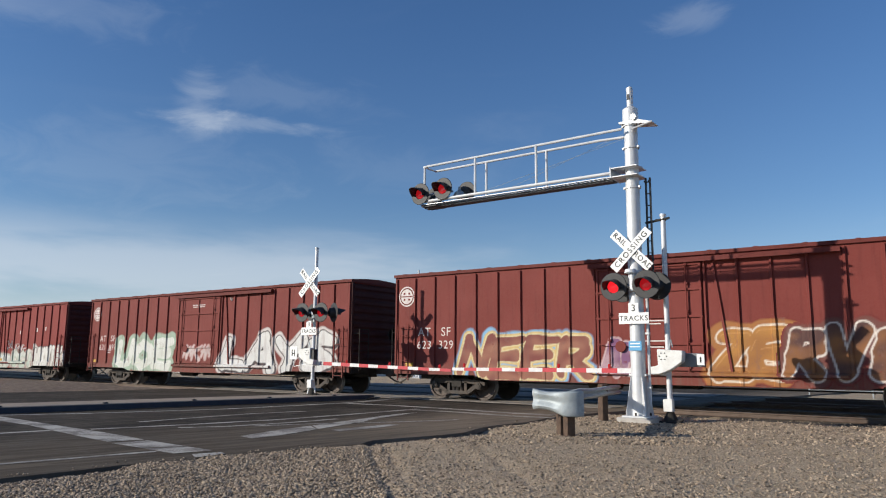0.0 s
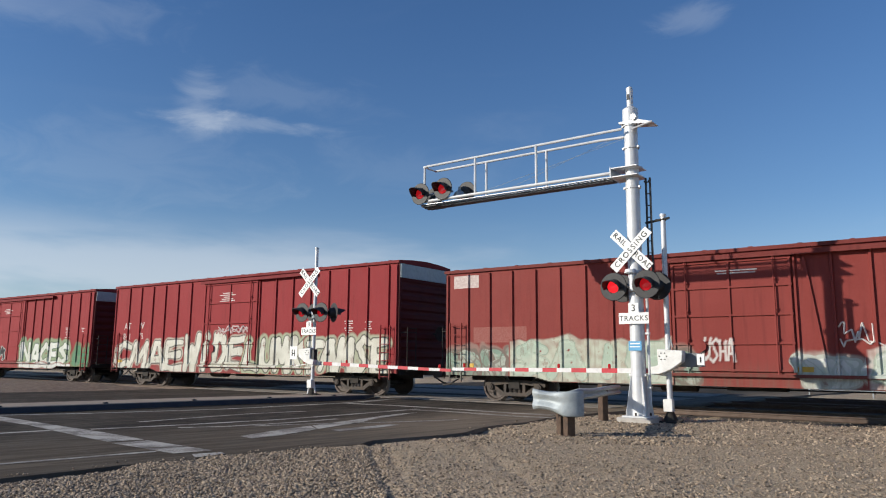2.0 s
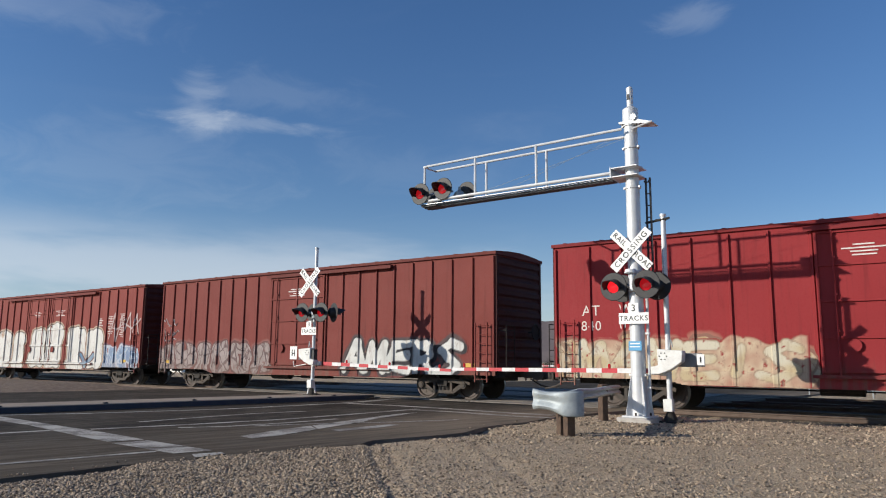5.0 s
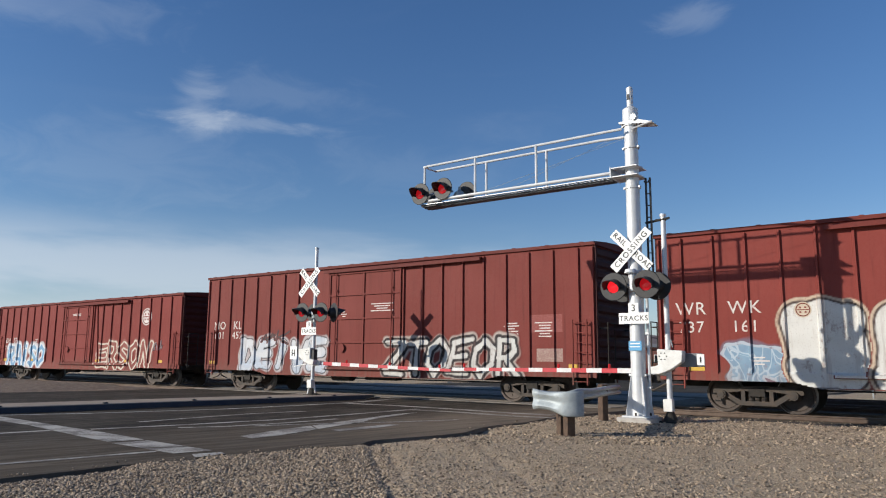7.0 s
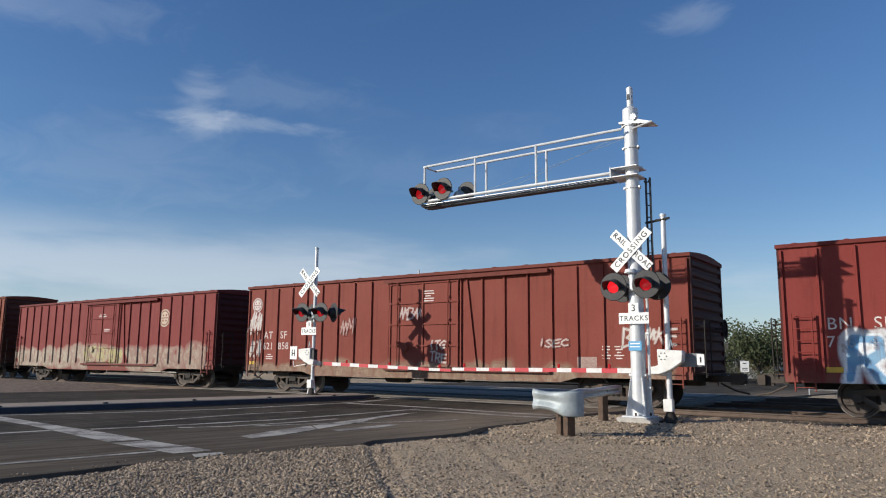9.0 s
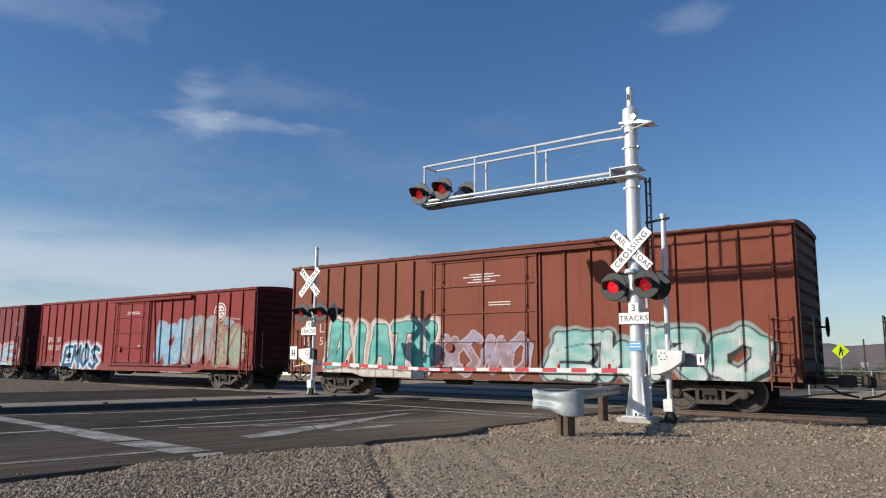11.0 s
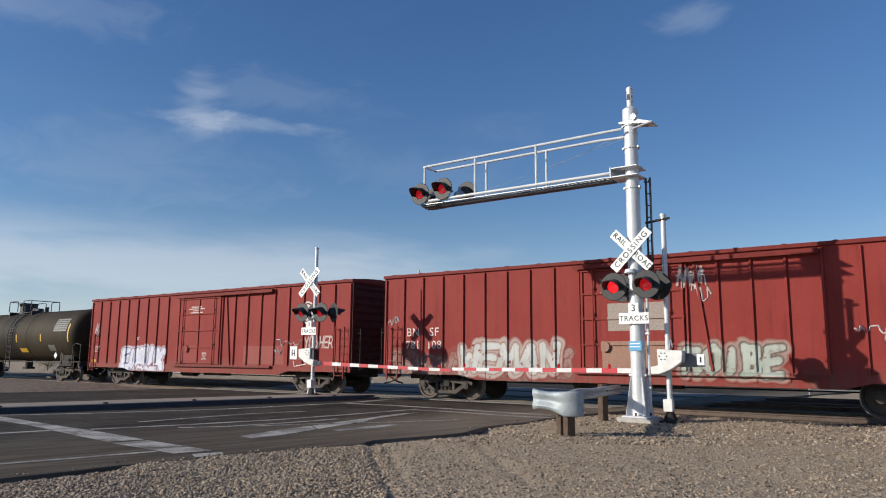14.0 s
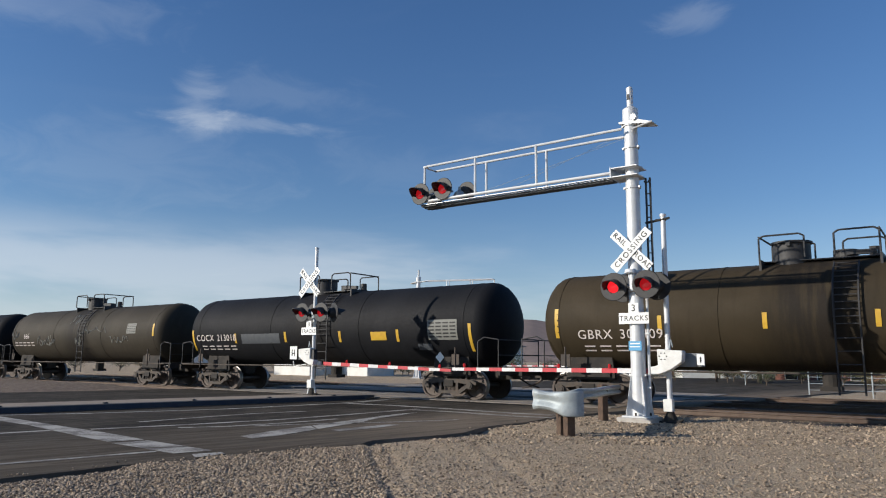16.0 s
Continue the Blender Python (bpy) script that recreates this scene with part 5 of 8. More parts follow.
boxcar(-106.45, TALL, RED, [(-9.2, -1.9, 0.75, 1.85, 1.0, (0.62, 0.57, 0.42), (0.55, 0.42, 0.22), (0.16, 0.11, 0.08), (0.46, 0.34, 0.24), 11.0, 0.55)],
       "tall red boxcar with worn cream and ochre spray paint", doors=((-2.0, 1.6),), pitch=1.01, roof_metal=True, fade=0.25,
       digits=(("840", -8.1, 2.35, 0.34), ("07", -7.0, 2.35, 0.34)), code=((-8.1, 2.8, "AT", 0.32), (-7.0, 2.8, "W", 0.32)), stencils=((-0.9, 4.2, 4, 1.0), (0.2, 2.0, 3, 0.3)),
       yellow=(7.6,), tag_lines=((8.7, 3.3, 0.8, 0.7, 11), (5.0, 2.4, 0.9, 0.5, 12), (3.2, 2.3, 0.7, 0.4, 13)),
       sprayed=((("MANEoS", -8.6, -2.4, 0.8, 1.9, (0.62, 0.58, 0.46), (0.52, 0.42, 0.26), (0.30, 0.22, 0.15)), dict(weight=0.11, seed=24, ground=(0.50, 0.40, 0.28), worn=0.45, edge=0.03)),
                (("DOIK", 1.4, 4.6, 0.85, 2.05, (0.66, 0.63, 0.46), (0.56, 0.52, 0.34), (0.10, 0.085, 0.08), (0.46, 0.40, 0.32)), dict(weight=0.115, seed=25, worn=0.3)),
                (("SUAE", 4.6, 7.2, 0.85, 1.85, (0.70, 0.69, 0.66), (0.56, 0.56, 0.56), (0.26, 0.26, 0.28), (0.58, 0.54, 0.50)), dict(weight=0.13, seed=26, worn=0.3)),
                (("K~", 8.2, 9.2, 0.95, 2.3, (0.66, 0.64, 0.62), (0.5, 0.4, 0.4), (0.35, 0.12, 0.12)), dict(weight=0.09, seed=27, worn=0.3)),))
boxcar(-127.2, TALL, BROWN, [(-9.2, -2.0, 0.8, 2.0, 1.3, (0.50, 0.46, 0.44), (0.40, 0.38, 0.36), INK, (0.34, 0.22, 0.20), 13.0, 0.5)],
       "tall brown-red boxcar with white and grey sprayed letters", stencils=((0, 4.1, 4, 1.1),), tag_lines=((-8.6, 3.0, 1.0, 0.5, 21), (-8.5, 2.5, 1.1, 0.4, 22), (-8.6, 2.2, 1.0, 0.3, 23)),
       sprayed=((("AMERS", 2.6, 8.0, 0.76, 2.05, (0.70, 0.70, 0.67), (0.56, 0.57, 0.55), (0.02, 0.02, 0.025), (0.05, 0.05, 0.055)), dict(weight=0.115, seed=28, block=(0.10, -0.07), worn=0.12)),))
boxcar(-147.4, TALL, (0.200, 0.032, 0.026), [(-7.6, -4.6, 0.75, 1.75, 2.6, (0.10, 0.22, 0.34), (0.14, 0.28, 0.40), (0.48, 0.56, 0.62), (0.11, 0.22, 0.32), 15.0, 0.7),
                            (5.6, 9.0, 0.74, 1.9, 1.7, (0.10, 0.17, 0.30), (0.16, 0.26, 0.40), (0.50, 0.54, 0.58), (0.12, 0.18, 0.26), 16.9, 0.8)],
       "tall brown-red double-door boxcar with huge white bubble letters", doors=((-2.6, -0.05), (0.05, 2.6)),
       digits=(("737", -8.4, 2.25, 0.36), ("161", -7.0, 2.25, 0.36)), code=((-8.4, 2.75, "WR", 0.36), (-7.0, 2.75, "WK", 0.36)),
       stencils=((-1.3, 3.85, 4, 1.0), (1.3, 3.85, 4, 1.0), (-6.7, 1.45, 3, 0.5), (5.4, 3.3, 9, 0.5), (6.4, 3.4, 11, 0.55), (7.5, 3.5, 14, 0.55)), yellow=(-8.3, 7.8),
       logo=(-5.6, 2.65, 0.2, TAN_LOGO),
       sprayed=((("b", -6.1, -4.2, 0.72, 2.85, (0.72, 0.71, 0.67), (0.66, 0.65, 0.61), (0.07, 0.05, 0.045)), dict(weight=0.19, seed=29, edge=0.06, second=(0.50, 0.40, 0.30), worn=0.12, lean=0.03)),
                (("b", -4.1, -2.55, 0.72, 2.85, (0.72, 0.71, 0.67), (0.66, 0.65, 0.61), (0.07, 0.05, 0.045)), dict(weight=0.17, seed=30, edge=0.06, second=(0.50, 0.40, 0.30), worn=0.12, lean=0.03)),
                (("bb", -1.9, 1.8, 0.72, 3.0, (0.72, 0.71, 0.67), (0.66, 0.65, 0.61), (0.07, 0.05, 0.045)), dict(weight=0.19, seed=31, edge=0.06, second=(0.50, 0.40, 0.30), worn=0.12, lean=0.03)),
                (("b", 2.3, 4.15, 0.72, 2.85, (0.72, 0.71, 0.67), (0.66, 0.65, 0.61), (0.07, 0.05, 0.045)), dict(weight=0.19, seed=32, edge=0.06, second=(0.50, 0.40, 0.30), worn=0.12, lean=0.03)),
                (("b", 4.2, 5.85, 0.72, 2.85, (0.72, 0.71, 0.67), (0.66, 0.65, 0.61), (0.07, 0.05, 0.045)), dict(weight=0.18, seed=33, edge=0.06, second=(0.50, 0.40, 0.30), worn=0.12, lean=0.03)),
                (("V", 3.6, 4.9, 0.8, 1.6, (0.10, 0.20, 0.32), (0.34, 0.42, 0.48), (0.06, 0.05, 0.05)), dict(weight=0.14, seed=34)),
                (("~~", 6.3, 9.0, 2.0, 3.6, (0.58, 0.5, 0.48), (0.5, 0.42, 0.4), (0.4, 0.2, 0.2)), dict(weight=0.018, seed=35, edge=0.003)),))
boxcar(-167.9, TALL, BROWN, [],
       "tall brown-red boxcar with black and white outlined sprayed letters", doors=((-1.7, 1.9),), digits=(("601", -8.4, 2.30, 0.36), ("452", -7.2, 2.30, 0.36)),
       code=((-8.4, 2.72, "NO", 0.36), (-7.2, 2.72, "KL", 0.36)), stencils=((1.0, 3.35, 4, 1.1), (-0.9, 3.1, 3, 0.3), (6.4, 2.5, 6, 0.6), (7.6, 2.5, 6, 0.7)), patches=((7.1, 8.2, 2.2, 2.75, (0.30, 0.10, 0.09)), (7.3, 8.2, 1.3, 1.7, (0.4, 0.3, 0.26))),
       yellow=(-8.8, 8.6),
       sprayed=((("DEIVE", -6.9, -1.85, 0.85, 2.15, (0.66, 0.67, 0.69), (0.50, 0.56, 0.64), (0.035, 0.035, 0.045), (0.48, 0.46, 0.46)), dict(weight=0.13, seed=36, mist=0.12, worn=0.15)),
                (("~K", -5.6, -3.9, 1.9, 2.45, (0.05, 0.05, 0.055), (0.04, 0.04, 0.05), (0.05, 0.05, 0.06)), dict(weight=0.05, seed=37, edge=0.004)),
                (("ZTOEOR", 1.15, 6.7, 0.78, 2.05, (0.66, 0.65, 0.62), (0.56, 0.55, 0.52), (0.025, 0.022, 0.025), (0.46, 0.42, 0.38)), dict(weight=0.065, seed=38, edge=0.10, mist=0.15, worn=0.2)),))
boxcar(-188.4, LOW, (0.190, 0.026, 0.022), [],
       "brown-red boxcar with blue-white letters and a pale swirl", logo=(6.4, 3.3, 0.42, WHITE_LOGO),
       stencils=((-0.1, 3.62, 1, 1.3), (-0.1, 3.55, 1, 1.2), (-4.5, 2.3, 2, 0.3)), patches=((6.1, 6.9, 1.15, 1.5, (0.5, 0.42, 0.36)),), yellow=(-8.2, -4.9, 0.4, 2.2, 4.9, 7.7), tag_lines=((7.5, 1.9, 0.7, 0.6, 31),),
       digits=(("726", -8.0, 1.83, 0.33), ("463", -7.08, 1.83, 0.33)), code=((-8.0, 2.27, "BN", 0.31), (-7.08, 2.27, "SF", 0.31)),
       sprayed=((("RAISO", -7.95, -3.5, 0.78, 1.98, (0.24, 0.44, 0.62), (0.14, 0.32, 0.54), (0.66, 0.70, 0.73), (0.60, 0.62, 0.63)), dict(weight=0.085, seed=39, edge=0.07, mist=0.17, worn=0.15)),
                (("ERSON", 2.1, 6.95, 0.78, 2.1, (0.30, 0.09, 0.075), (0.24, 0.06, 0.05), (0.62, 0.57, 0.48), (0.28, 0.09, 0.075)), dict(weight=0.075, seed=40, edge=0.075, worn=0.2)),))
boxcar(-209.3, LOW, (0.185, 0.034, 0.024), [(-9.2, 9.2, 0.70, 0.98, 1.0, (0.36, 0.31, 0.22), (0.28, 0.2, 0.15), (0.22, 0.15, 0.1), (0.26, 0.15, 0.11), 21.0, 0.5)],
       "plain brown-red boxcar with a scribbled end panel and thin tags", doors=((-1.45, 1.6),), logo=(-8.75, 3.55, 0.30, WHITE_LOGO),
       stencils=((0.3, 3.7, 5, 0.6), (6.8, 1.75, 5, 0.3), (-7.9, 1.5, 3, 0.5), (7.2, 1.75, 5, 0.3)),
       patches=((5.9, 6.5, 1.1, 1.45, (0.42, 0.34, 0.3)),), yellow=(-8.9,),
       digits=(("621", -8.0, 1.83, 0.33), ("858", -7.08, 1.83, 0.33)), code=((-8.0, 2.27, "AT", 0.31), (-7.08, 2.27, "SF", 0.31)),
       sprayed=((("BL~KE", 7.3, 8.9, 1.75, 2.3, (0.64, 0.60, 0.56), (0.6, 0.56, 0.52), (0.4, 0.2, 0.17)), dict(weight=0.055, seed=41, edge=0.004)),
                (("ITG", 0.35, 1.1, 1.65, 1.98, (0.64, 0.60, 0.57), (0.6, 0.56, 0.52), (0.4, 0.2, 0.17)), dict(weight=0.07, seed=42, edge=0.004)),
                (("TRE", 0.40, 1.1, 1.25, 1.58, (0.64, 0.60, 0.57), (0.6, 0.56, 0.52), (0.4, 0.2, 0.17)), dict(weight=0.07, seed=43, edge=0.004)),
                (("~B~", -1.0, 0.0, 2.7, 3.15, (0.56, 0.48, 0.45), (0.5, 0.42, 0.40), (0.4, 0.2, 0.17)), dict(weight=0.05, seed=44, edge=0.004)),
                (("~~", -9.15, -8.45, 2.2, 3.3, (0.66, 0.62, 0.60), (0.6, 0.56, 0.52), (0.4, 0.2, 0.17)), dict(weight=0.035, seed=45, edge=0.004)),
                (("~S~", -9.1, -8.4, 1.3, 2.1, (0.62, 0.58, 0.56), (0.6, 0.56, 0.52), (0.4, 0.2, 0.17)), dict(weight=0.04, seed=46, edge=0.004)),
                (("ISEC", 4.6, 5.6, 1.75, 2.0, (0.62, 0.58, 0.56), (0.6, 0.56, 0.52), (0.4, 0.2, 0.17)), dict(weight=0.07, seed=47, edge=0.004)),
                (("~M", -3.9, -3.2, 2.2, 2.8, (0.48, 0.36, 0.33), (0.46, 0.34, 0.31), (0.4, 0.2, 0.17)), dict(weight=0.03, seed=48, edge=0.004))))
boxcar(-230.1, LOW, (0.180, 0.026, 0.024), [(-9.2, -1.7, 0.72, 1.75, 1.6, (0.42, 0.38, 0.29), (0.32, 0.25, 0.2), (0.30, 0.22, 0.18), (0.38, 0.28, 0.22), 23.0, 0.8),
                            (-1.6, 1.6, 1.1, 1.8, 1.2, (0.48, 0.45, 0.18), (0.4, 0.36, 0.28), (0.28, 0.2, 0.15), (0.36, 0.26, 0.2), 23.5, 0.75),
                            (2.4, 9.0, 0.72, 1.75, 1.6, (0.40, 0.35, 0.27), (0.30, 0.21, 0.17), (0.26, 0.17, 0.14), (0.34, 0.22, 0.18), 24.0, 0.7)],
       "brown-red boxcar with worn tan paint and a tan emblem", logo=(5.4, 3.2, 0.42, TAN_LOGO), stencils=((0, 3.5, 3, 0.8), (0.5, 2.75, 2, 0.6)), yellow=())
boxcar(-250.8, 4.98, ORANGE, [],
       "tall orange-brown boxcar with big turquoise letters edged in white", doors=((-2.2, 1.9),), digits=(("194", -8.3, 2.0, 0.36), ("53", -7.5, 2.0, 0.36)),
       code=((-8.3, 2.5, "CR", 0.36), (-7.5, 2.5, "LE", 0.36)), stencils=((-0.2, 4.15, 4, 1.5), (0.5, 3.2, 2, 1.0)),
       sprayed=((("DIATU", -7.15, -2.1, 0.95, 2.7, (0.20, 0.56, 0.49), (0.08, 0.36, 0.33), (0.035, 0.06, 0.06), (0.60, 0.50, 0.44)), dict(weight=0.115, seed=49, edge=0.04, second=(0.66, 0.60, 0.55), mist=0.19, worn=0.1)),
                (("----", -7.4, -2.6, 0.68, 1.0, (0.66, 0.63, 0.57), (0.56, 0.50, 0.44), (0.4, 0.3, 0.25)), dict(weight=0.34, seed=50, worn=0.4, lean=0.0)),
                (("~S~O", -2.0, 1.6, 0.8, 2.2, (0.38, 0.32, 0.40), (0.30, 0.18, 0.17), (0.44, 0.38, 0.42)), dict(weight=0.08, seed=51, worn=0.45)),
                (("EWRO", 2.2, 8.6, 0.78, 2.3, (0.22, 0.48, 0.44), (0.60, 0.64, 0.62), (0.02, 0.025, 0.03), (0.28, 0.38, 0.36)), dict(weight=0.14, seed=52, block=(0.08, -0.05), worn=0.12)),))
boxcar(-271.65, LOW, (0.220, 0.022, 0.022), [],
       "red boxcar with blue, grey and green wildstyle letters, round white emblem", logo=(6.9, 3.35, 0.42, WHITE_LOGO),
       stencils=((0.2, 3.55, 2, 1.3), (-7.6, 1.4, 2, 0.4), (-6.6, 1.4, 2, 0.4), (1.0, 1.9, 2, 0.6)),
       patches=((7.3, 7.9, 1.2, 1.55, (0.5, 0.4, 0.36)),), yellow=(),
       digits=(("783", -8.0, 1.83, 0.33), ("205", -7.08, 1.83, 0.33)), code=((-8.0, 2.27, "BN", 0.31), (-7.08, 2.27, "SF", 0.31)),
       sprayed=((("EMOS", -6.5, -2.8, 0.76, 2.0, (0.02, 0.035, 0.06), (0.05, 0.14, 0.30), (0.42, 0.66, 0.76), (0.40, 0.62, 0.70)), dict(weight=0.085, seed=53, edge=0.10, mist=0.2, second=(0.55, 0.22, 0.24), worn=0.12)),
                (("KA", 2.2, 4.85, 1.2, 2.95, (0.30, 0.50, 0.64), (0.22, 0.40, 0.54), (0.42, 0.16, 0.12), (0.26, 0.42, 0.52)), dict(weight=0.17, seed=54, mist=0.12, edge=0.02)),
                (("MAS", 4.5, 7.9, 1.3, 3.0, (0.24, 0.29, 0.33), (0.36, 0.42, 0.42), (0.46, 0.34, 0.24), (0.26, 0.30, 0.32)), dict(weight=0.17, seed=55, mist=0.12, edge=0.02)),
                (("DO", 6.7, 8.6, 1.1, 2.6, (0.28, 0.37, 0.28), (0.36, 0.36, 0.27), (0.36, 0.24, 0.17), (0.26, 0.22, 0.16)), dict(weight=0.17, seed=56, worn=0.4, edge=0.015)),
                (("~N~Z", 4.7, 8.2, 0.9, 3.1, (0.50, 0.34, 0.22), (0.44, 0.28, 0.2), (0.3, 0.1, 0.08)), dict(weight=0.010, seed=57, edge=0.003)),))
boxcar(-292.3, LOW, (0.172, 0.028, 0.030), [],
       "brown-red boxcar with pale blue and pink sprayed letters", doors=((-1.55, 1.65),), logo=(-8.75, 3.5, 0.36, WHITE_LOGO),
       patches=((3.9, 5.0, 1.9, 4.1, (0.30, 0.085, 0.075)), (-6.3, -5.4, 2.0, 2.7, (0.3, 0.10, 0.09)), (-8.4, -6.9, 1.2, 2.2, (0.30, 0.11, 0.10))),
       stencils=((0.4, 3.6, 5, 0.6),), yellow=(-6.5, -0.9, 3.1, 5.0, 8.2), tag_lines=((8.6, 3.2, 0.6, 0.6, 51),),
       digits=(("622", -8.0, 1.83, 0.33), ("282", -7.08, 1.83, 0.33)), code=((-8.0, 2.27, "AT", 0.31), (-7.08, 2.27, "SF", 0.31)),
       sprayed=((("SRBA", -6.8, -1.7, 0.80, 2.15, (0.42, 0.60, 0.64), (0.30, 0.48, 0.56), (0.04, 0.06, 0.08), (0.44, 0.36, 0.38)), dict(weight=0.12, seed=58, block=(-0.05, -0.05), mist=0.15, worn=0.15)),
                (("EoKo", -1.1, 2.3, 0.95, 1.85, (0.52, 0.44, 0.40), (0.26, 0.30, 0.44), (0.28, 0.14, 0.16)), dict(weight=0.11, seed=59, worn=0.4, ground=(0.34, 0.20, 0.19))),
                (("KADNE", 2.6, 8.3, 0.74, 2.0, (0.34, 0.54, 0.66), (0.50, 0.44, 0.50), (0.07, 0.10, 0.14), (0.56, 0.30, 0.27)), dict(weight=0.115, seed=60, mist=0.22, worn=0.15)),
                (("------", -6.9, 8.0, 0.68, 0.98, (0.40, 0.55, 0.58), (0.46, 0.52, 0.52), (0.4, 0.34, 0.32)), dict(weight=0.36, seed=61, worn=0.5, lean=0.0)),
                (("S~", 8.2, 9.2, 1.0, 2.0, (0.55, 0.34, 0.32), (0.5, 0.3, 0.28), (0.4, 0.16, 0.14)), dict(weight=0.05, seed=62, edge=0.01)),))
boxcar(-312.2, LOW, (0.225, 0.024, 0.020), [(-8.9, -2.0, 0.75, 1.6, 1.2, (0.42, 0.38, 0.33), (0.28, 0.16, 0.13), (0.14, 0.06, 0.05), (0.30, 0.12, 0.10), 31.0, 0.4)],
       "red boxcar with worn grey tags and a patched grey-green door", patches=((-0.7, 1.0, 2.2, 3.0, (0.36, 0.38, 0.33)), (-0.9, 1.1, 1.1, 1.9, (0.34, 0.25, 0.18)), (-0.9, 1.1, 3.3, 3.7, (0.34, 0.16, 0.13))),
       stencils=((0.0, 3.6, 2, 1.4),),
       tag_lines=((6.1, 2.15, 1.0, 0.35, 61), (7.2, 2.1, 0.9, 0.3, 62), (1.9, 3.6, 0.5, 0.7, 63), (2.0, 3.2, 0.5, 0.5, 64), (-8.9, 2.7, 0.5, 0.4, 65)), yellow=(),
       digits=(("781", -8.0, 1.83, 0.33), ("108", -7.08, 1.83, 0.33)), code=((-8.0, 2.27, "BN", 0.31), (-7.08, 2.27, "SF", 0.31)),
       sprayed=((("WEMAN", -6.0, -2.3, 0.95, 1.85, (0.60, 0.60, 0.57), (0.48, 0.49, 0.46), (0.28, 0.16, 0.13), (0.44, 0.38, 0.34)), dict(weight=0.12, seed=63, worn=0.4)),
                (("ROoBE", 1.4, 4.0, 0.95, 1.8, (0.48, 0.52, 0.46), (0.36, 0.40, 0.34), (0.10, 0.07, 0.06), (0.34, 0.26, 0.22)), dict(weight=0.11, seed=64, worn=0.35)),
                (("VASIN", 6.2, 7.1, 1.85, 2.2, (0.64, 0.58, 0.54), (0.6, 0.5, 0.46), (0.4, 0.16, 0.14)), dict(weight=0.06, seed=65, edge=0.004)),
                (("UIK", 7.2, 7.85, 1.9, 2.2, (0.64, 0.58, 0.54), (0.6, 0.5, 0.46), (0.4, 0.16, 0.14)), dict(weight=0.06, seed=66, edge=0.004)),
                (("~~", 1.35, 2.05, 3.25, 4.0, (0.64, 0.58, 0.54), (0.6, 0.5, 0.46), (0.4, 0.16, 0.14)), dict(weight=0.035, seed=67, edge=0.004)),
                (("~E~", -0.9, 1.0, 3.5, 3.9, (0.5, 0.36, 0.32), (0.46, 0.3, 0.27), (0.4, 0.16, 0.14)), dict(weight=0.04, seed=68, edge=0.004)),))
boxcar(-332.45, LOW, (0.228, 0.025, 0.021), [],
       "clean red boxcar with small white bubble letters, round emblem", logo=(6.9, 3.15, 0.44, WHITE_LOGO), patches=((3.1, 5.6, 1.1, 1.85, (0.30, 0.095, 0.08)), (6.8, 7.5, 1.15, 1.55, (0.52, 0.44, 0.40)), (-1.6, -0.1, 1.2, 1.9, (0.26, 0.06, 0.05))),
       stencils=((-0.2, 3.62, 4, 1.2), (-4.9, 2.3, 2, 0.3), (0.5, 1.55, 4, 0.4)), yellow=(-8.8, 8.4), tag_lines=((5.9, 1.95, 1.6, 0.3, 71), (5.3, 1.65, 0.4, 0.3, 72), (-8.7, 2.6, 0.3, 0.6, 73)),
       sprayed=((("EUMIK", -6.2, -2.65, 0.74, 1.8, (0.74, 0.74, 0.79), (0.62, 0.63, 0.74), (0.11, 0.11, 0.22), (0.66, 0.64, 0.68)), dict(weight=0.14, seed=69, edge=0.045, mist=0.10, worn=0.08)),
                (("oMAE", -5.3, -3.2, 0.7, 0.95, (0.74, 0.74, 0.79), (0.66, 0.66, 0.74), (0.30, 0.28, 0.36)), dict(weight=0.20, seed=70, worn=0.1)),
                (("YOBHER", 6.75, 8.4, 1.75, 2.2, (0.64, 0.58, 0.55), (0.6, 0.5, 0.46), (0.4, 0.16, 0.14)), dict(weight=0.055, seed=71, edge=0.004)),
                (("~", -8.9, -8.5, 2.4, 3.1, (0.64, 0.58, 0.55), (0.6, 0.5, 0.46), (0.4, 0.16, 0.14)), dict(weight=0.035, seed=72, edge=0.004)),
                (("EDZ", -8.9, -8.3, 1.6, 1.95, (0.64, 0.58, 0.55), (0.6, 0.5, 0.46), (0.4, 0.16, 0.14)), dict(weight=0.06, seed=73, edge=0.004)),))


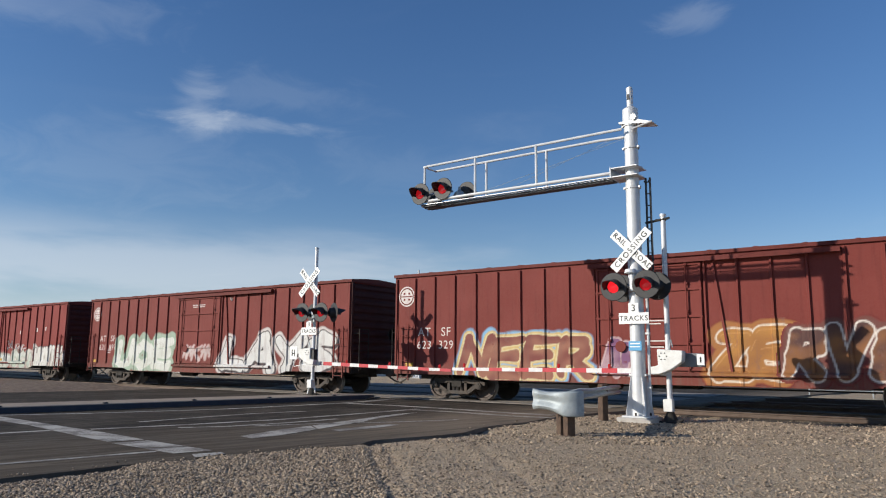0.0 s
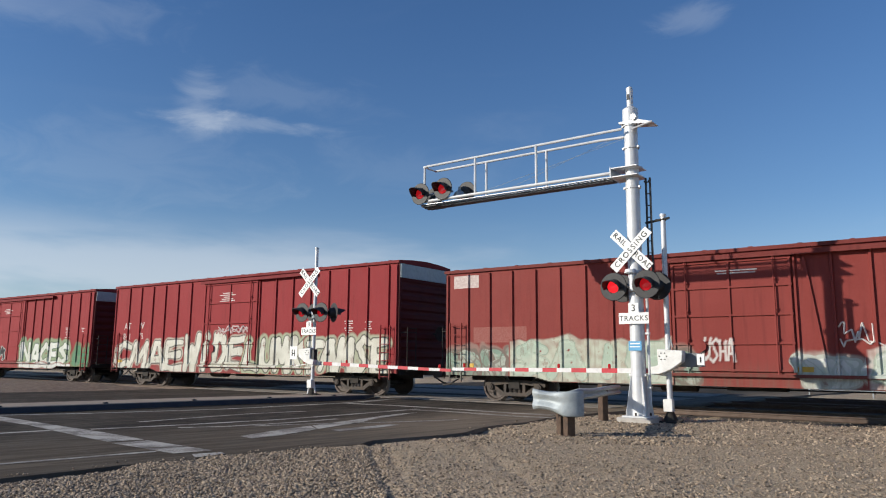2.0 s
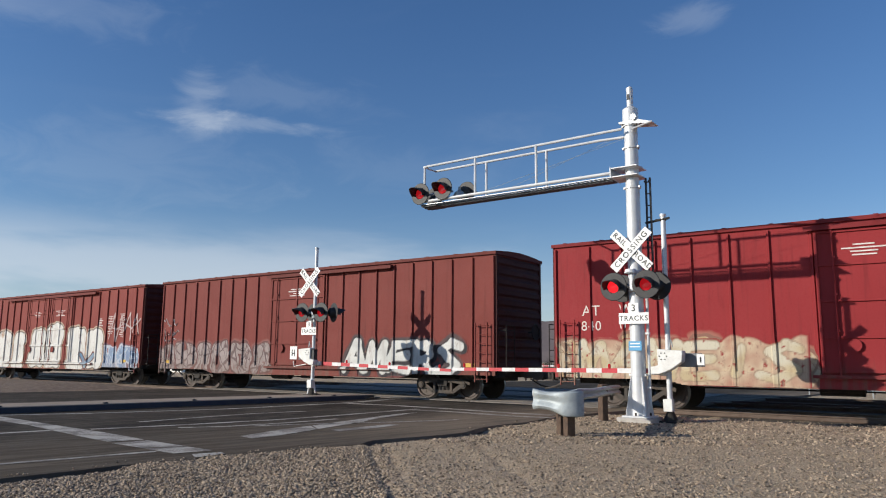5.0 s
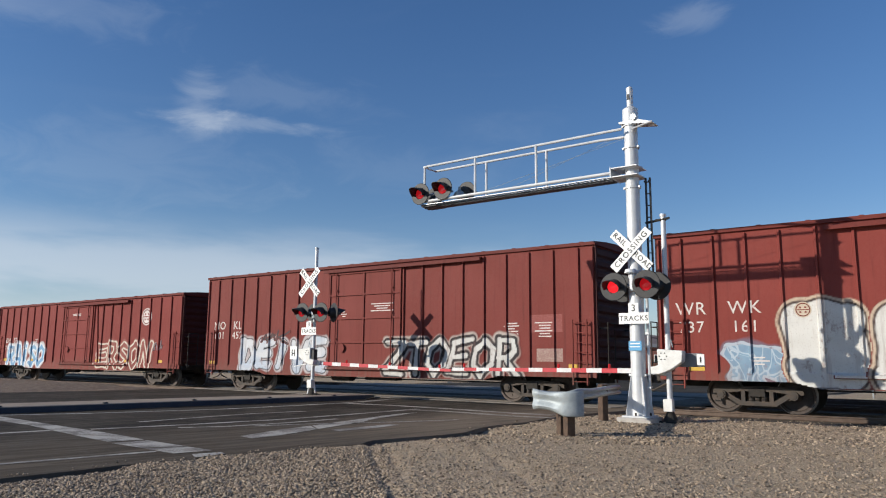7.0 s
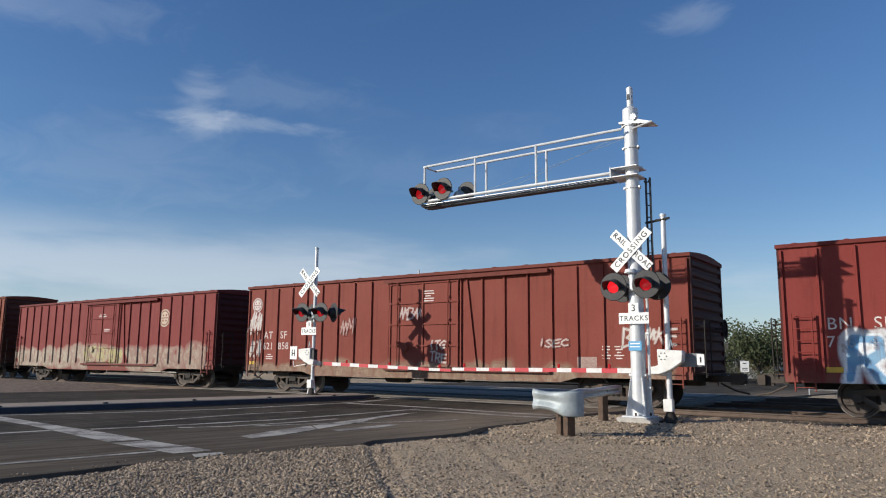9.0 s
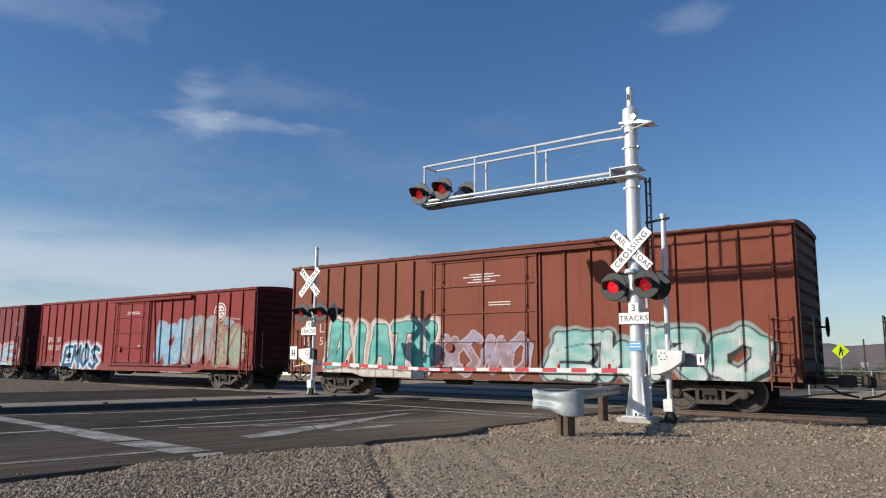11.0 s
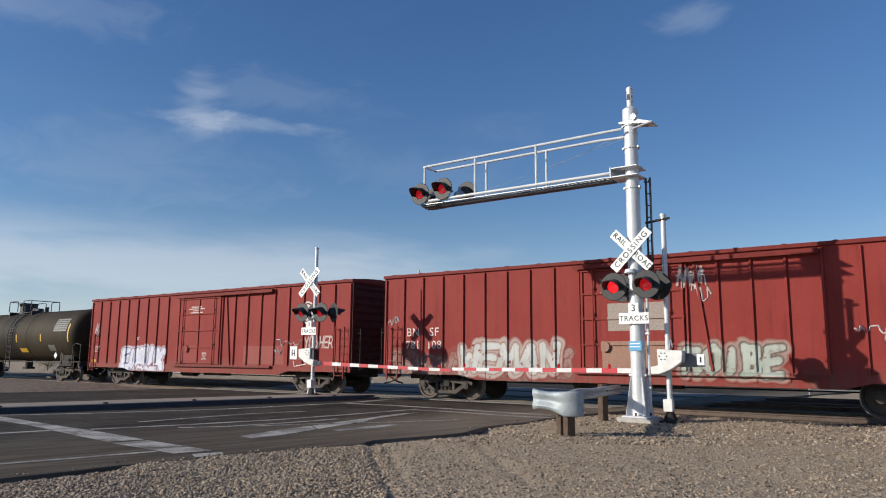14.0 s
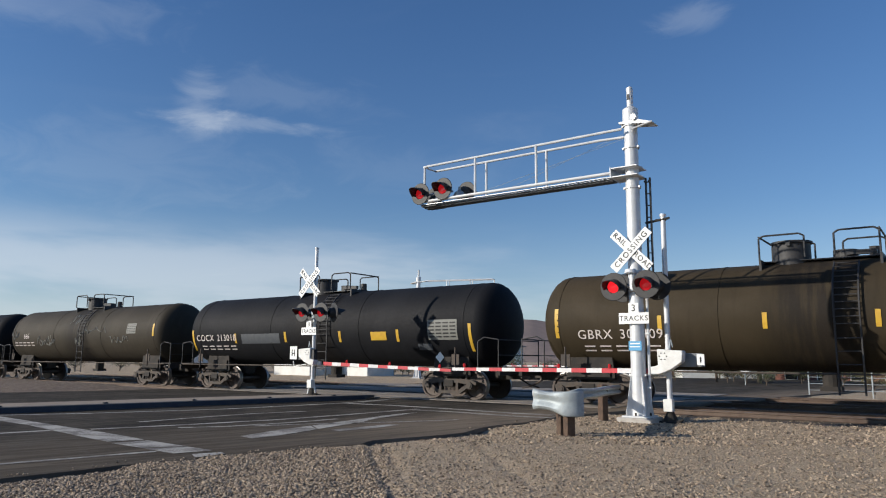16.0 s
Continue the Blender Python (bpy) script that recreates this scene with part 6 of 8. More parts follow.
def tank_paint(name, base, dust):
    mat = bpy.data.materials.new(name)
    mat.use_nodes = True
    q = Nodes(mat.node_tree)
    bsdf = mat.node_tree.nodes["Principled BSDF"]
    at = q.coords()
    x, y, z = q.split(at)[0:3]
    streak = q.noise(q.v("MULTIPLY", at, (3.0, 0.6, 0.35)), 1.2, 5.0, 0.6)
    cloudy = q.noise(at, 0.5, 4.0, 0.55, 0.4)
    grit = q.noise(at, 18.0, 4.0, 0.65)
    col = q.mix(q.m("MULTIPLY", q.ramp(cloudy, 0.35, 0.65), 0.6), base, dust)
    col = q.mix(q.m("MULTIPLY", q.ramp(streak, 0.48, 0.75), 0.5), col, tuple(c * 0.6 for c in base))
    spill = q.m("MULTIPLY", q.ramp(q.m("ABSOLUTE", x), 1.6, 0.5), q.ramp(streak, 0.3, 0.55))
    col = q.mix(q.m("MULTIPLY", spill, 0.75), col, (0.012, 0.010, 0.009))
    col = q.mix(q.m("MULTIPLY", q.ramp(grit, 0.55, 0.8), 0.25), col, dust)
    q.put(bsdf.inputs["Base Color"], col)
    q.put(bsdf.inputs["Roughness"], q.ramp(grit, 0.3, 0.7, 0.60, 0.76))
    bsdf.inputs["Specular IOR Level"].default_value = 0.16
    b = q.n("ShaderNodeBump")
    b.inputs["Strength"].default_value = 0.06
    b.inputs["Distance"].default_value = 0.02
    q.put(b.inputs["Height"], cloudy)
    q.put(bsdf.inputs["Normal"], b.outputs[0])
    return mat


STENCIL_GREY = material("grey_data_panel", (0.20, 0.20, 0.18), 0.7, 0.0, (0.15, 0.15, 0.135), 12, 60, 0.0, 0.6)


def tank_car(s_left, paint, label, number, code_n, stripes, panels, plac=True, scrawl=(), half=7.31):
    R, AX = 1.47, 2.56
    s0 = s_left + 8.0
    car = thing("tank_car", on_track(s0, 0), label, "tank car", "tank cars of the freight train")
    MOVING.append((car, s0))

    def shell():
        rings = []
        for k in range(9):
            a = math.pi / 2 * k / 8
            rings.append((-half - 0.78 * math.cos(a), max(0.02, R * math.sin(a))))
        rings += [(x, R) for x in (-5.0, -2.5, 0.0, 2.5, 5.0)]
        for k in range(8, -1, -1):
            a = math.pi / 2 * k / 8
            rings.append((half + 0.78 * math.cos(a), max(0.02, R * math.sin(a))))
        return Build().lathe(rings, 48, "x").move(pose(0, 0, AX))
    part("tank_shell", shared(("tank_shell", half), shell), paint, car, smooth=True)
    for x in (-2.45, 2.45, -7.2, 7.2):
        part("weld_band", shared(("weld_band", x), lambda: Build().lathe([(x - 0.03, R - 0.02), (x - 0.025, R + 0.012), (x + 0.025, R + 0.012), (x + 0.03, R - 0.02)], 48, "x").move(pose(0, 0, AX))), paint, car, smooth=True)
    # top platform with railings, manway and valve housing
    top = AX + R
    part("platform", shared(("platform",), lambda: Build().box(0, 0, top + 0.03, 2.8, 0.8, 0.03).box(-1.42, 0, top - 0.10, 0.06, 1.6, 0.30).box(1.42, 0, top - 0.10, 0.06, 1.6, 0.30)), BLACK, car)
    for y in (-0.84, 0.84):
        for x0, x1 in ((-1.42, -0.30), (0.40, 1.42)):
            rl = Build().tube([(x0, y, top + 0.05), (x0, y, top + 0.62), (x0 + 0.12, y, top + 0.69), (x1 - 0.12, y, top + 0.69), (x1, y, top + 0.62), (x1, y, top + 0.05)], 0.026, 6)
            part("railing", shared(("railing", x0, y), lambda: rl), BLACK, car, "black tubular platform railing")
    for x in (-1.42, 1.42):
        part("railing", shared(("railing_end", x), lambda: Build().cyl((x, -0.84, top + 0.67), (x, 0.84, top + 0.67), 0.026, n=6)), BLACK, car, "black tubular platform railing")
    part("manway", shared(("manway",), lambda: Build().cyl((-0.75, 0, top - 0.1), (-0.75, 0, top + 0.52), 0.48, n=20).cyl((-0.75, 0, top + 0.52), (-0.75, 0, top + 0.58), 0.53, n=20).box(-0.75, -0.5, top + 0.5, 0.1, 0.1, 0.15)), BLACK, car, smooth=True)
    part("valve_housing", shared(("valve",), lambda: Build().cyl((0.55, 0, top), (0.55, 0, top + 0.26), 0.3, n=16).cyl((1.2, 0.2, top), (1.2, 0.2, top + 0.34), 0.12, n=10).box(0.95, -0.3, top + 0.15, 0.7, 0.14, 0.12)), BLACK, car)
    lad = Build()
    for xl in (0.37, 0.93):
        pts = [(xl, -(R + 0.10) * math.sin(a) , AX + (R + 0.10) * math.cos(a)) for a in [0.55 + k * 0.12 for k in range(11)]]
        pts += [(xl, -R - 0.08, AX - 0.45), (xl, -R - 0.08, 0.55)]
        lad.tube(pts, 0.025, 6)
    for k in range(11):
        a = 0.6 + k * 0.115
        lad.cyl((0.37, -(R + 0.10) * math.sin(a), AX + (R + 0.10) * math.cos(a)), (0.93, -(R + 0.10) * math.sin(a), AX + (R + 0.10) * math.cos(a)), 0.016, n=6)
    for k in range(5):
        lad.cyl((0.37, -R - 0.08, 0.65 + k * 0.32), (0.93, -R - 0.08, 0.65 + k * 0.32), 0.016, n=6)
    part("ladder", shared(("tank_ladder",), lambda: lad), BLACK, car, "black side ladder to the platform")
    # sills, saddles, end platforms and handrails
    for s in (-1, 1):
        part("stub_sill", shared(("stub_sill", s), lambda: Build().box(s * 6.9, 0, 0.90, 3.1, 0.5, 0.40)), DARKIRON, car)
        sad = [(s * 5.6, 0.78), (s * 7.2, 0.78), (s * 7.05, 1.9), (s * 5.75, 1.9)]
        part("saddle", shared(("saddle", s), lambda: Build().prism(sad, -0.95, -0.85).prism(sad, 0.85, 0.95).box(s * 6.4, 0, 1.05, 1.3, 2.0, 0.4)), DARKIRON, car)
        part("end_platform", shared(("tank_end", s), lambda: Build().box(s * 8.25, 0, 1.08, 0.75, 2.7, 0.06).box(s * 8.58, 0, 0.95, 0.12, 2.8, 0.2)), DARKIRON, car)
        hr = Build().tube([(s * 8.55, -1.35, 1.0), (s * 8.55, -1.35, 2.0), (s * 8.0, -1.35, 2.08), (s * 7.75, -1.35, 1.95), (s * 7.75, -1.35, 1.05)], 0.022, 6)
        hr.tube([(s * 8.55, 1.35, 1.0), (s * 8.55, 1.35, 2.0), (s * 8.55, -1.35, 2.0)], 0.022, 6).cyl((s * 8.55, -1.35, 1.5), (s * 8.55, 1.35, 1.5), 0.016, n=6)
        part("handrail", shared(("tank_handrail", s), lambda: hr), BLACK, car)
        part("coupler", shared(("coupler",), coupler_build), IRON, car, at=pose(s * 8.1, 0, 0, 0, 0, 0 if s > 0 else 180))
        part("grab_post", shared(("grab_post", s), lambda: Build().cyl((s * 6.95, -1.52, 0.95), (s * 6.95, -1.52, 1.75), 0.03, n=6).box(s * 6.95, -1.5, 1.35, 0.3, 0.03, 0.35)), IRON, car)
    part("running_pipe", shared(("running_pipe",), lambda: Build().tube([(-8.3, -1.48, 1.06), (8.3, -1.48, 1.06)], 0.028, 6)), IRON, car, "grimy side handrail pipe")
    part("bottom_outlet", shared(("outlet",), lambda: Build().cyl((0, 0, 1.15), (0, 0, 0.62), 0.22, n=14).box(0, 0, 0.66, 0.5, 0.5, 0.12)), DARKIRON, car)
    for x in (-6.4, 6.4):
        add_truck(car, x)

    def on_shell(x, ang, w, h, bulge=0.012):
        b = Build()
        verts, faces, n = [], [], 6
        for k in range(n + 1):
            a = radians(ang) + (k / n - 0.5) * h / R
            for dx in (-w / 2, w / 2):
                verts.append((x + dx, -(R + bulge) * math.cos(a), AX + (R + bulge) * math.sin(a)))
        return b.add(verts, [(2 * k, 2 * k + 1, 2 * k + 3, 2 * k + 2) for k in range(n)])
    for x, ang, h in stripes:
        part("reflector", on_shell(x, ang, 0.12, h), YELLOW, car, "yellow reflective stripe")
    for x, ang, w, h, m_ in panels:
        pn = part("data_panel", on_shell(x, ang, w, h), m_, car, "stencilled data panel")
        b = Build()
        if m_ is STENCIL_GREY:
            for k in range(5):
                for j in range(4):
                    q_ = on_shell(x - w * 0.36 + j * w * 0.24, ang + math.degrees((k - 2) * h * 0.17 / R), w * 0.19, h * 0.07, 0.018)
                    b.add(q_.v, q_.f)
            part("stencil_lines", b, LETTER, pn)
    for x, ang, w, h, sd in scrawl:
        rng = random.Random(sd)
        pts = []
        for k in range(18):
            a_ = radians(ang) + rng.uniform(-0.5, 0.5) * h / R
            pts.append((x - w / 2 + w * k / 17 + rng.uniform(-0.07, 0.07), -(R + 0.008) * math.cos(a_), AX + (R + 0.008) * math.sin(a_)))
        part("spray_tag", Build().tube(pts, 0.022, 4), STENCIL_GREY, car, "thin grey sprayed scrawl")
    words, tx, tz = number
    if words:
        a = math.asin((tz - AX) / R)
        me = text_mesh(words, 0.40, 0.004, 1.1, "LEFT")
        part("car_number", me, DECAL, car, "white stencilled number", at=pose(tx, -(R + 0.02) * math.cos(a), tz) @ pose(0, 0, 0, 90 + math.degrees(-a) * 0.9, 0, 0))
        part("owner_mark", text_mesh(code_n, 0.40, 0.004, 1.1, "RIGHT"), DECAL, car, "white stencilled letters", at=pose(tx - 0.22, -(R + 0.02) * math.cos(a), tz) @ pose(0, 0, 0, 90 + math.degrees(-a) * 0.9, 0, 0))
        for k in range(2):
            for j in range(5):
                part("stencil_line", on_shell(tx - 1.0 + j * 0.5, math.degrees(a) - 14 - k * 6, 0.34, 0.05), DECAL, car)
    if plac:
        part("placard", Build().box(0, 0, 0, 0.26, 0.012, 0.26).move(pose(6.35, -1.56, 1.42) @ pose(0, 0, 0, 0, 45, 0)), WHITE, car, "white diamond placard in its holder")
    return car


OLIVE, PITCH_ = tank_paint("tank_olive_paint", (0.036, 0.027, 0.015), (0.056, 0.042, 0.026)), tank_paint("tank_black_paint", (0.008, 0.0085, 0.0105), (0.015, 0.0155, 0.018))
DRAB = tank_paint("tank_drab_paint", (0.038, 0.032, 0.023), (0.060, 0.050, 0.038))
tank_car(-350.28, OLIVE, "dirty olive-brown tank car with yellow reflective stripes", ("300409", -5.25, 2.10), "GBRX", ((-7.25, -4, 0.9), (-4.03, -6, 0.42), (-1.25, -6, 0.42), (1.3, -6, 0.42), (4.25, -6, 0.42), (7.3, 4, 1.0)),
         ((6.35, 22, 1.4, 0.75, STENCIL_GREY), (1.9, -35, 0.85, 0.28, YELLOW), (5.35, -29, 0.7, 0.36, STENCIL_GREY)))
tank_car(-368.25, PITCH_, "glossy black tank car with yellow reflective stripes", ("213018", -5.95, 2.20), "COCX", ((-7.65, -18, 0.95), (-4.70, -15, 0.42), (-1.55, -14, 0.42), (1.50, -15, 0.42), (4.35, -15, 0.45), (7.48, -20, 1.0)),
         ((6.35, -8, 1.25, 0.70, STENCIL_GREY), (3.45, -15, 0.75, 0.32, YELLOW), (5.5, -32, 0.6, 0.26, BOXSHADE), (-3.1, -16, 2.4, 0.42, BOXSHADE)), half=7.6)
tank_car(-386.3, DRAB, "dusty drab tank car with faint scrawled graffiti", ("666", -5.9, 2.5), "", ((7.2, 4, 0.6),), ((5.3, 8, 0.8, 0.5, STENCIL_GREY),), False,
         ((-7.0, 0, 0.8, 0.6, 81), (-3.6, -12, 1.6, 0.6, 82), (-3.2, -16, 1.8, 0.4, 83), (-0.4, 38, 1.0, 0.9, 84), (1.6, 6, 2.6, 0.5, 85), (4.2, -12, 1.6, 0.4, 86), (0.2, -14, 0.6, 0.5, 87)))
tank_car(-403.6, PITCH_, "black tank car at the far end of the view", ("", 0, 0), "", ((-7.4, 2, 0.9), (7.4, 2, 0.9)), ())
# ---------------------------------------------------------------- crossing signals


def blade_words(words, size, x, angle, parent, spacing=1.15):
    m = Matrix.Rotation(radians(angle), 4, "Y") @ pose(x, -0.012, 0) @ UPRIGHT
    part("lettering", text_mesh(words, size, 0.003, spacing), LETTER, parent, "black sign lettering", at=m)


def crossbuck(owner, x, y, z, back=0.02):
    """Two white blades at right angles with the crossing's words."""
    for angle, words, dy in ((45, ("RAIL", "ROAD"), 0.0), (-45, ("CROSSING",), -0.022)):
        b = Build().box(0, 0, 0, 1.22, 0.012, 0.23, Matrix.Rotation(radians(angle), 4, "Y"))
        blade = part("crossbuck_blade", b, WHITE, owner, "white reflective crossbuck blade", bevel=0.004, at=pose(x, y + dy, z))
        if len(words) == 2:
            blade_words(words[0], 0.175, -0.375, angle, blade)
            blade_words(words[1], 0.175, 0.375, angle, blade)
        else:
            blade_words(words[0], 0.185, 0.0, angle, blade, 1.25)


def tracks_sign(owner, x, y, z):
    plate = part("track_count_sign", Build().box(0, 0, 0, 0.70, 0.01, 0.25).box(0, 0, 0.235, 0.24, 0.01, 0.22), WHITE, owner, "white track count sign", at=pose(x, y, z))
    part("lettering", text_mesh("TRACKS", 0.165, 0.003, 1.15), LETTER, plate, at=pose(0, -0.008, -0.005) @ UPRIGHT)
    part("lettering", text_mesh("3", 0.22, 0.003), LETTER, plate, at=pose(0, -0.008, 0.225) @ UPRIGHT)


def light_head(owner, x, y, z, lens, turn=0.0, r=0.325, tilt=0.0):
    """A flasher: round black background, housing, long hood and red lens, facing -y before its turn."""
    at = pose(x, y, z, tilt, 0, turn)
    b = Build().lathe([(0.0, 0.02), (0.0, r - 0.012), (0.012, r), (0.02, r - 0.01), (0.02, 0.16), (0.16, 0.14), (0.19, 0.08), (0.19, 0.01)], 32, "y")
    head = part("light_head", b, BLACK, owner, "black round flasher head", smooth=True, at=at)
    hood = Build()
    n, verts, faces = 18, [], []
    for k in range(n + 1):
        a = radians(-18 + 216 * k / n)
        c, s = math.cos(a), math.sin(a)
        reach = 0.16 + 0.24 * max(0.0, s)
        for rr in (0.168, 0.178):
            verts += [(rr * c, 0.0, rr * s), (rr * 1.10 * c, -reach, rr * 1.06 * s - 0.075 * reach / 0.4)]
    for k in range(n):
        i = 4 * k
        faces += [(i, i + 1, i + 5, i + 4), (i + 2, i + 6, i + 7, i + 3), (i + 1, i + 3, i + 7, i + 5)]
    part("hood", hood.add(verts, faces), BLACK, head, smooth=True)
    part("lens", Build().lathe([(0.0, 0.145), (-0.012, 0.140), (-0.026, 0.10), (-0.034, 0.055), (-0.036, 0.004)], 28, "y"), lens, head, "red lens", smooth=True)
    return head


def cantilever(base, mast_h, walk_z, rail_z, reach, near=True):
    """A tubular mast with a walkway arm, handrails and flashers over the road."""
    sig = thing("cantilever_signal", base, "silver cantilever crossing signal with red flashers over the road" if near else "distant silver cantilever crossing signal beyond the tracks",
                "crossing signal", "crossing signals")
    part("pedestal", Build().box(0, 0, -0.10, 0.80, 0.80, 0.28), CONCRETE, sig, "concrete pedestal", bevel=0.02)
    part("base_plate", Build().box(0, 0, 0.06, 0.62, 0.62, 0.04), SILVER, sig, bevel=0.006)
    for k in range(4):
        g_ = Build().prism([(0.15, 0.08), (0.325, 0.08), (0.325, 0.13), (0.185, 0.96), (0.15, 0.96)], -0.012, 0.012)
        part("gusset", g_, SILVER, sig, at=pose(0, 0, 0, 0, 0, 45 + 90 * k))
        part("anchor_bolt", Build().cyl((0, 0, 0.08), (0, 0, 0.15), 0.022, n=6), IRON, sig, at=pose(0.25 * math.cos(radians(90 * k)), 0.25 * math.sin(radians(90 * k)), 0))
    part("mast", Build().cyl((0, 0, 0.08), (0, 0, mast_h - 0.95), 0.172, 0.155, n=28), SILVER, sig, "silver tubular mast", smooth=True)
    for z in (0.95, walk_z - 0.35, walk_z + 0.62, mast_h - 1.0):
        part("clamp_band", Build().cyl((0, 0, z), (0, 0, z + 0.05), 0.182, n=28).box(0.17, -0.03, z + 0.025, 0.07, 0.10, 0.05).box(-0.17, -0.03, z + 0.025, 0.06, 0.08, 0.05), SILVER, sig, smooth=True)
    part("mast_cap", Build().cyl((0, 0, mast_h - 0.98), (0, 0, mast_h - 0.58), 0.185, n=24).cyl((0, 0, mast_h - 0.58), (0, 0, mast_h - 0.52), 0.185, 0.10, n=24), SILVER, sig, smooth=True)
    part("finial", Build().cyl((0, 0, mast_h - 0.52), (0, 0, mast_h - 0.03), 0.075, n=16).cyl((0, 0, mast_h - 0.03), (0, 0, mast_h), 0.06, 0.03, n=16), SILVER, sig, smooth=True)
    part("finial_port", Build().box(-0.01, -0.072, mast_h - 0.28, 0.06, 0.02, 0.14), BLACK, sig)
    # stay bracket at the top and the arm's root clamps
    part("stay_bracket", Build().prism([(-0.22, mast_h - 0.90), (0.24, mast_h - 0.90), (0.60, mast_h - 1.03), (0.60, mast_h - 1.05), (-0.22, mast_h - 0.94)], -0.19, 0.19)
         .tube([(0.60, -0.22, mast_h - 1.03), (0.10, -0.20, mast_h - 1.12)], 0.02, 6).cyl((0.15, -0.24, mast_h - 0.84), (0.15, -0.18, mast_h - 0.84), 0.075, n=14), SILVER, sig, "silver stay bracket")
    for z in (walk_z - 0.07, walk_z + 0.14):
        part("root_clamp", Build().box(-0.08, 0, z, 0.62, 0.62, 0.025).cyl((0, 0, z - 0.02), (0, 0, z + 0.02), 0.25, n=24), SILVER, sig, bevel=0.004)
    part("root_plate", Build().box(-0.42, 0, walk_z + 0.035, 0.03, 0.62, 0.26), SILVER, sig, bevel=0.006)
    for y in (-0.28, 0.28):
        beam = Build().tube([(-0.42, y, walk_z + 0.03), (-reach, y, walk_z + 0.03)], 0.040, 10)
        beam.box(-0.42 - (reach - 0.42) / 2, y, walk_z - 0.06, reach - 0.42, 0.03, 0.014)
        part("walkway_beam", beam, SILVER, sig, "silver walkway beam")
        side = -1 if y < 0 else 1
        root = -0.12 if side < 0 else -0.92
        rail = [(-reach + 0.10, y, rail_z), (root, y, rail_z + 0.03)] if side < 0 else [(-reach + 0.10, y, rail_z), (root, y, rail_z + 0.03), (-0.30, y * 0.6, rail_z - 0.03), (0, y * 0.55, rail_z - 0.03)]
        part("handrail", Build().tube(rail, 0.034, 8), SILVER, sig, "silver tubular handrail", smooth=True)
        for x in (-reach + 0.13, -4.25 * reach / 6.08, -2.4 * reach / 6.08):
            if side > 0 and x < -5.4:
                continue
            part("handrail_post", Build().cyl((x, y, walk_z + 0.05), (x, y, rail_z + 0.01), 0.034, n=8), SILVER, sig, smooth=True)
    part("handrail", Build().tube([(-reach + 0.10, -0.28, rail_z), (-reach + 0.10, 0.28, rail_z)], 0.024, 8), SILVER, sig)
    # added dark strip gives the underside its shade by colour; tip box beside it
    part("centre_channel", Build().box(-0.42 - (reach - 0.42) / 2, 0.0, walk_z - 0.10, reach - 0.42, 0.24, 0.06).box(-reach + 0.25, 0, walk_z - 0.07, 0.5, 0.5, 0.08), BOXSHADE, sig, "dark channel under the walkway")
    n = int((reach - 0.5) / 0.115)
    bar = Build().box(0, 0, 0, 0.035, 0.54, 0.028).mesh("grating_bar")
    for k in range(n):
        part("grating_bar", bar, GALV, sig, at=pose(-0.5 - k * 0.115, 0, walk_z - 0.06))
    for dz, dy in ((0.35, -0.28), (0.62, 0.28)):
        part("stay_wire", Build().tube([(-reach * 0.66, dy, walk_z + 0.06), (-0.1, dy * 0.6, walk_z + 0.5 + dz)], 0.004, 4), GALV, sig, "thin stay wire")
    return sig


M_AT = pose(4.4477, 16.5812, 0.047, 0, 0, TURN)
NEAR = cantilever(M_AT, 7.80, 5.63, 6.66, 6.08)
crossbuck(NEAR, 0.01, -0.24, 3.80)
tracks_sign(NEAR, 0.01, -0.22, 2.24)
part("sign_bracket", Build().box(0, -0.20, 3.80, 0.30, 0.04, 0.08).box(0, -0.20, 2.3, 0.28, 0.03, 0.06), GALV, NEAR)
part("crossarm", Build().cyl((-0.46, -0.14, 2.98), (0.40, -0.14, 2.98), 0.035, n=10).cyl((0, -0.2, 2.86), (0, -0.2, 3.34), 0.07, n=14).cyl((-0.03, -0.22, 3.27), (-0.03, -0.22, 3.36), 0.15, 0.11, n=18), SILVER, NEAR, "silver junction crossarm", smooth=True)
light_head(NEAR, -0.42, -0.30, 2.97, LENS_ON)
light_head(NEAR, 0.35, -0.30, 2.99, LENS_DIM)
light_head(NEAR, -0.40, 0.24, 2.97, LENS_DIM, 180)
light_head(NEAR, 0.42, 0.24, 2.99, LENS_DIM, 180)
# flashers and bell at the arm's tip
part("light_bracket", Build().cyl((-6.05, -0.12, 5.88), (-5.1, -0.12, 5.88), 0.03, n=8).cyl((-5.64, -0.12, 5.62), (-5.64, -0.12, 5.95), 0.035, n=8), SILVER, NEAR)
light_head(NEAR, -6.05, -0.36, 5.88, LENS_DIM, 0, 0.31)
light_head(NEAR, -5.27, -0.36, 5.93, LENS_DIM, 0, 0.31)
light_head(NEAR, -5.95, 0.22, 5.88, LENS_DIM, 180, 0.30)
light_head(NEAR, -4.85, 0.20, 5.88, LENS_DIM, 180, 0.30)
part("bell", Build().lathe([(-0.15, 0.02), (-0.15, 0.17), (-0.10, 0.175), (0.0, 0.12), (0.05, 0.05), (0.10, 0.03), (0.16, 0.03)], 24, "z").move(pose(-4.92, -0.05, 5.84)), GALV, NEAR, "galvanised bell", smooth=True)
part("notice", Build().box(0.01, -0.182, 1.62, 0.30, 0.012, 0.21), BLUE, NEAR, "blue emergency notice plate")
part("notice_lines", Build().box(0.01, -0.189, 1.67, 0.22, 0.004, 0.03).box(0.01, -0.189, 1.60, 0.24, 0.004, 0.02), WHITE, NEAR)
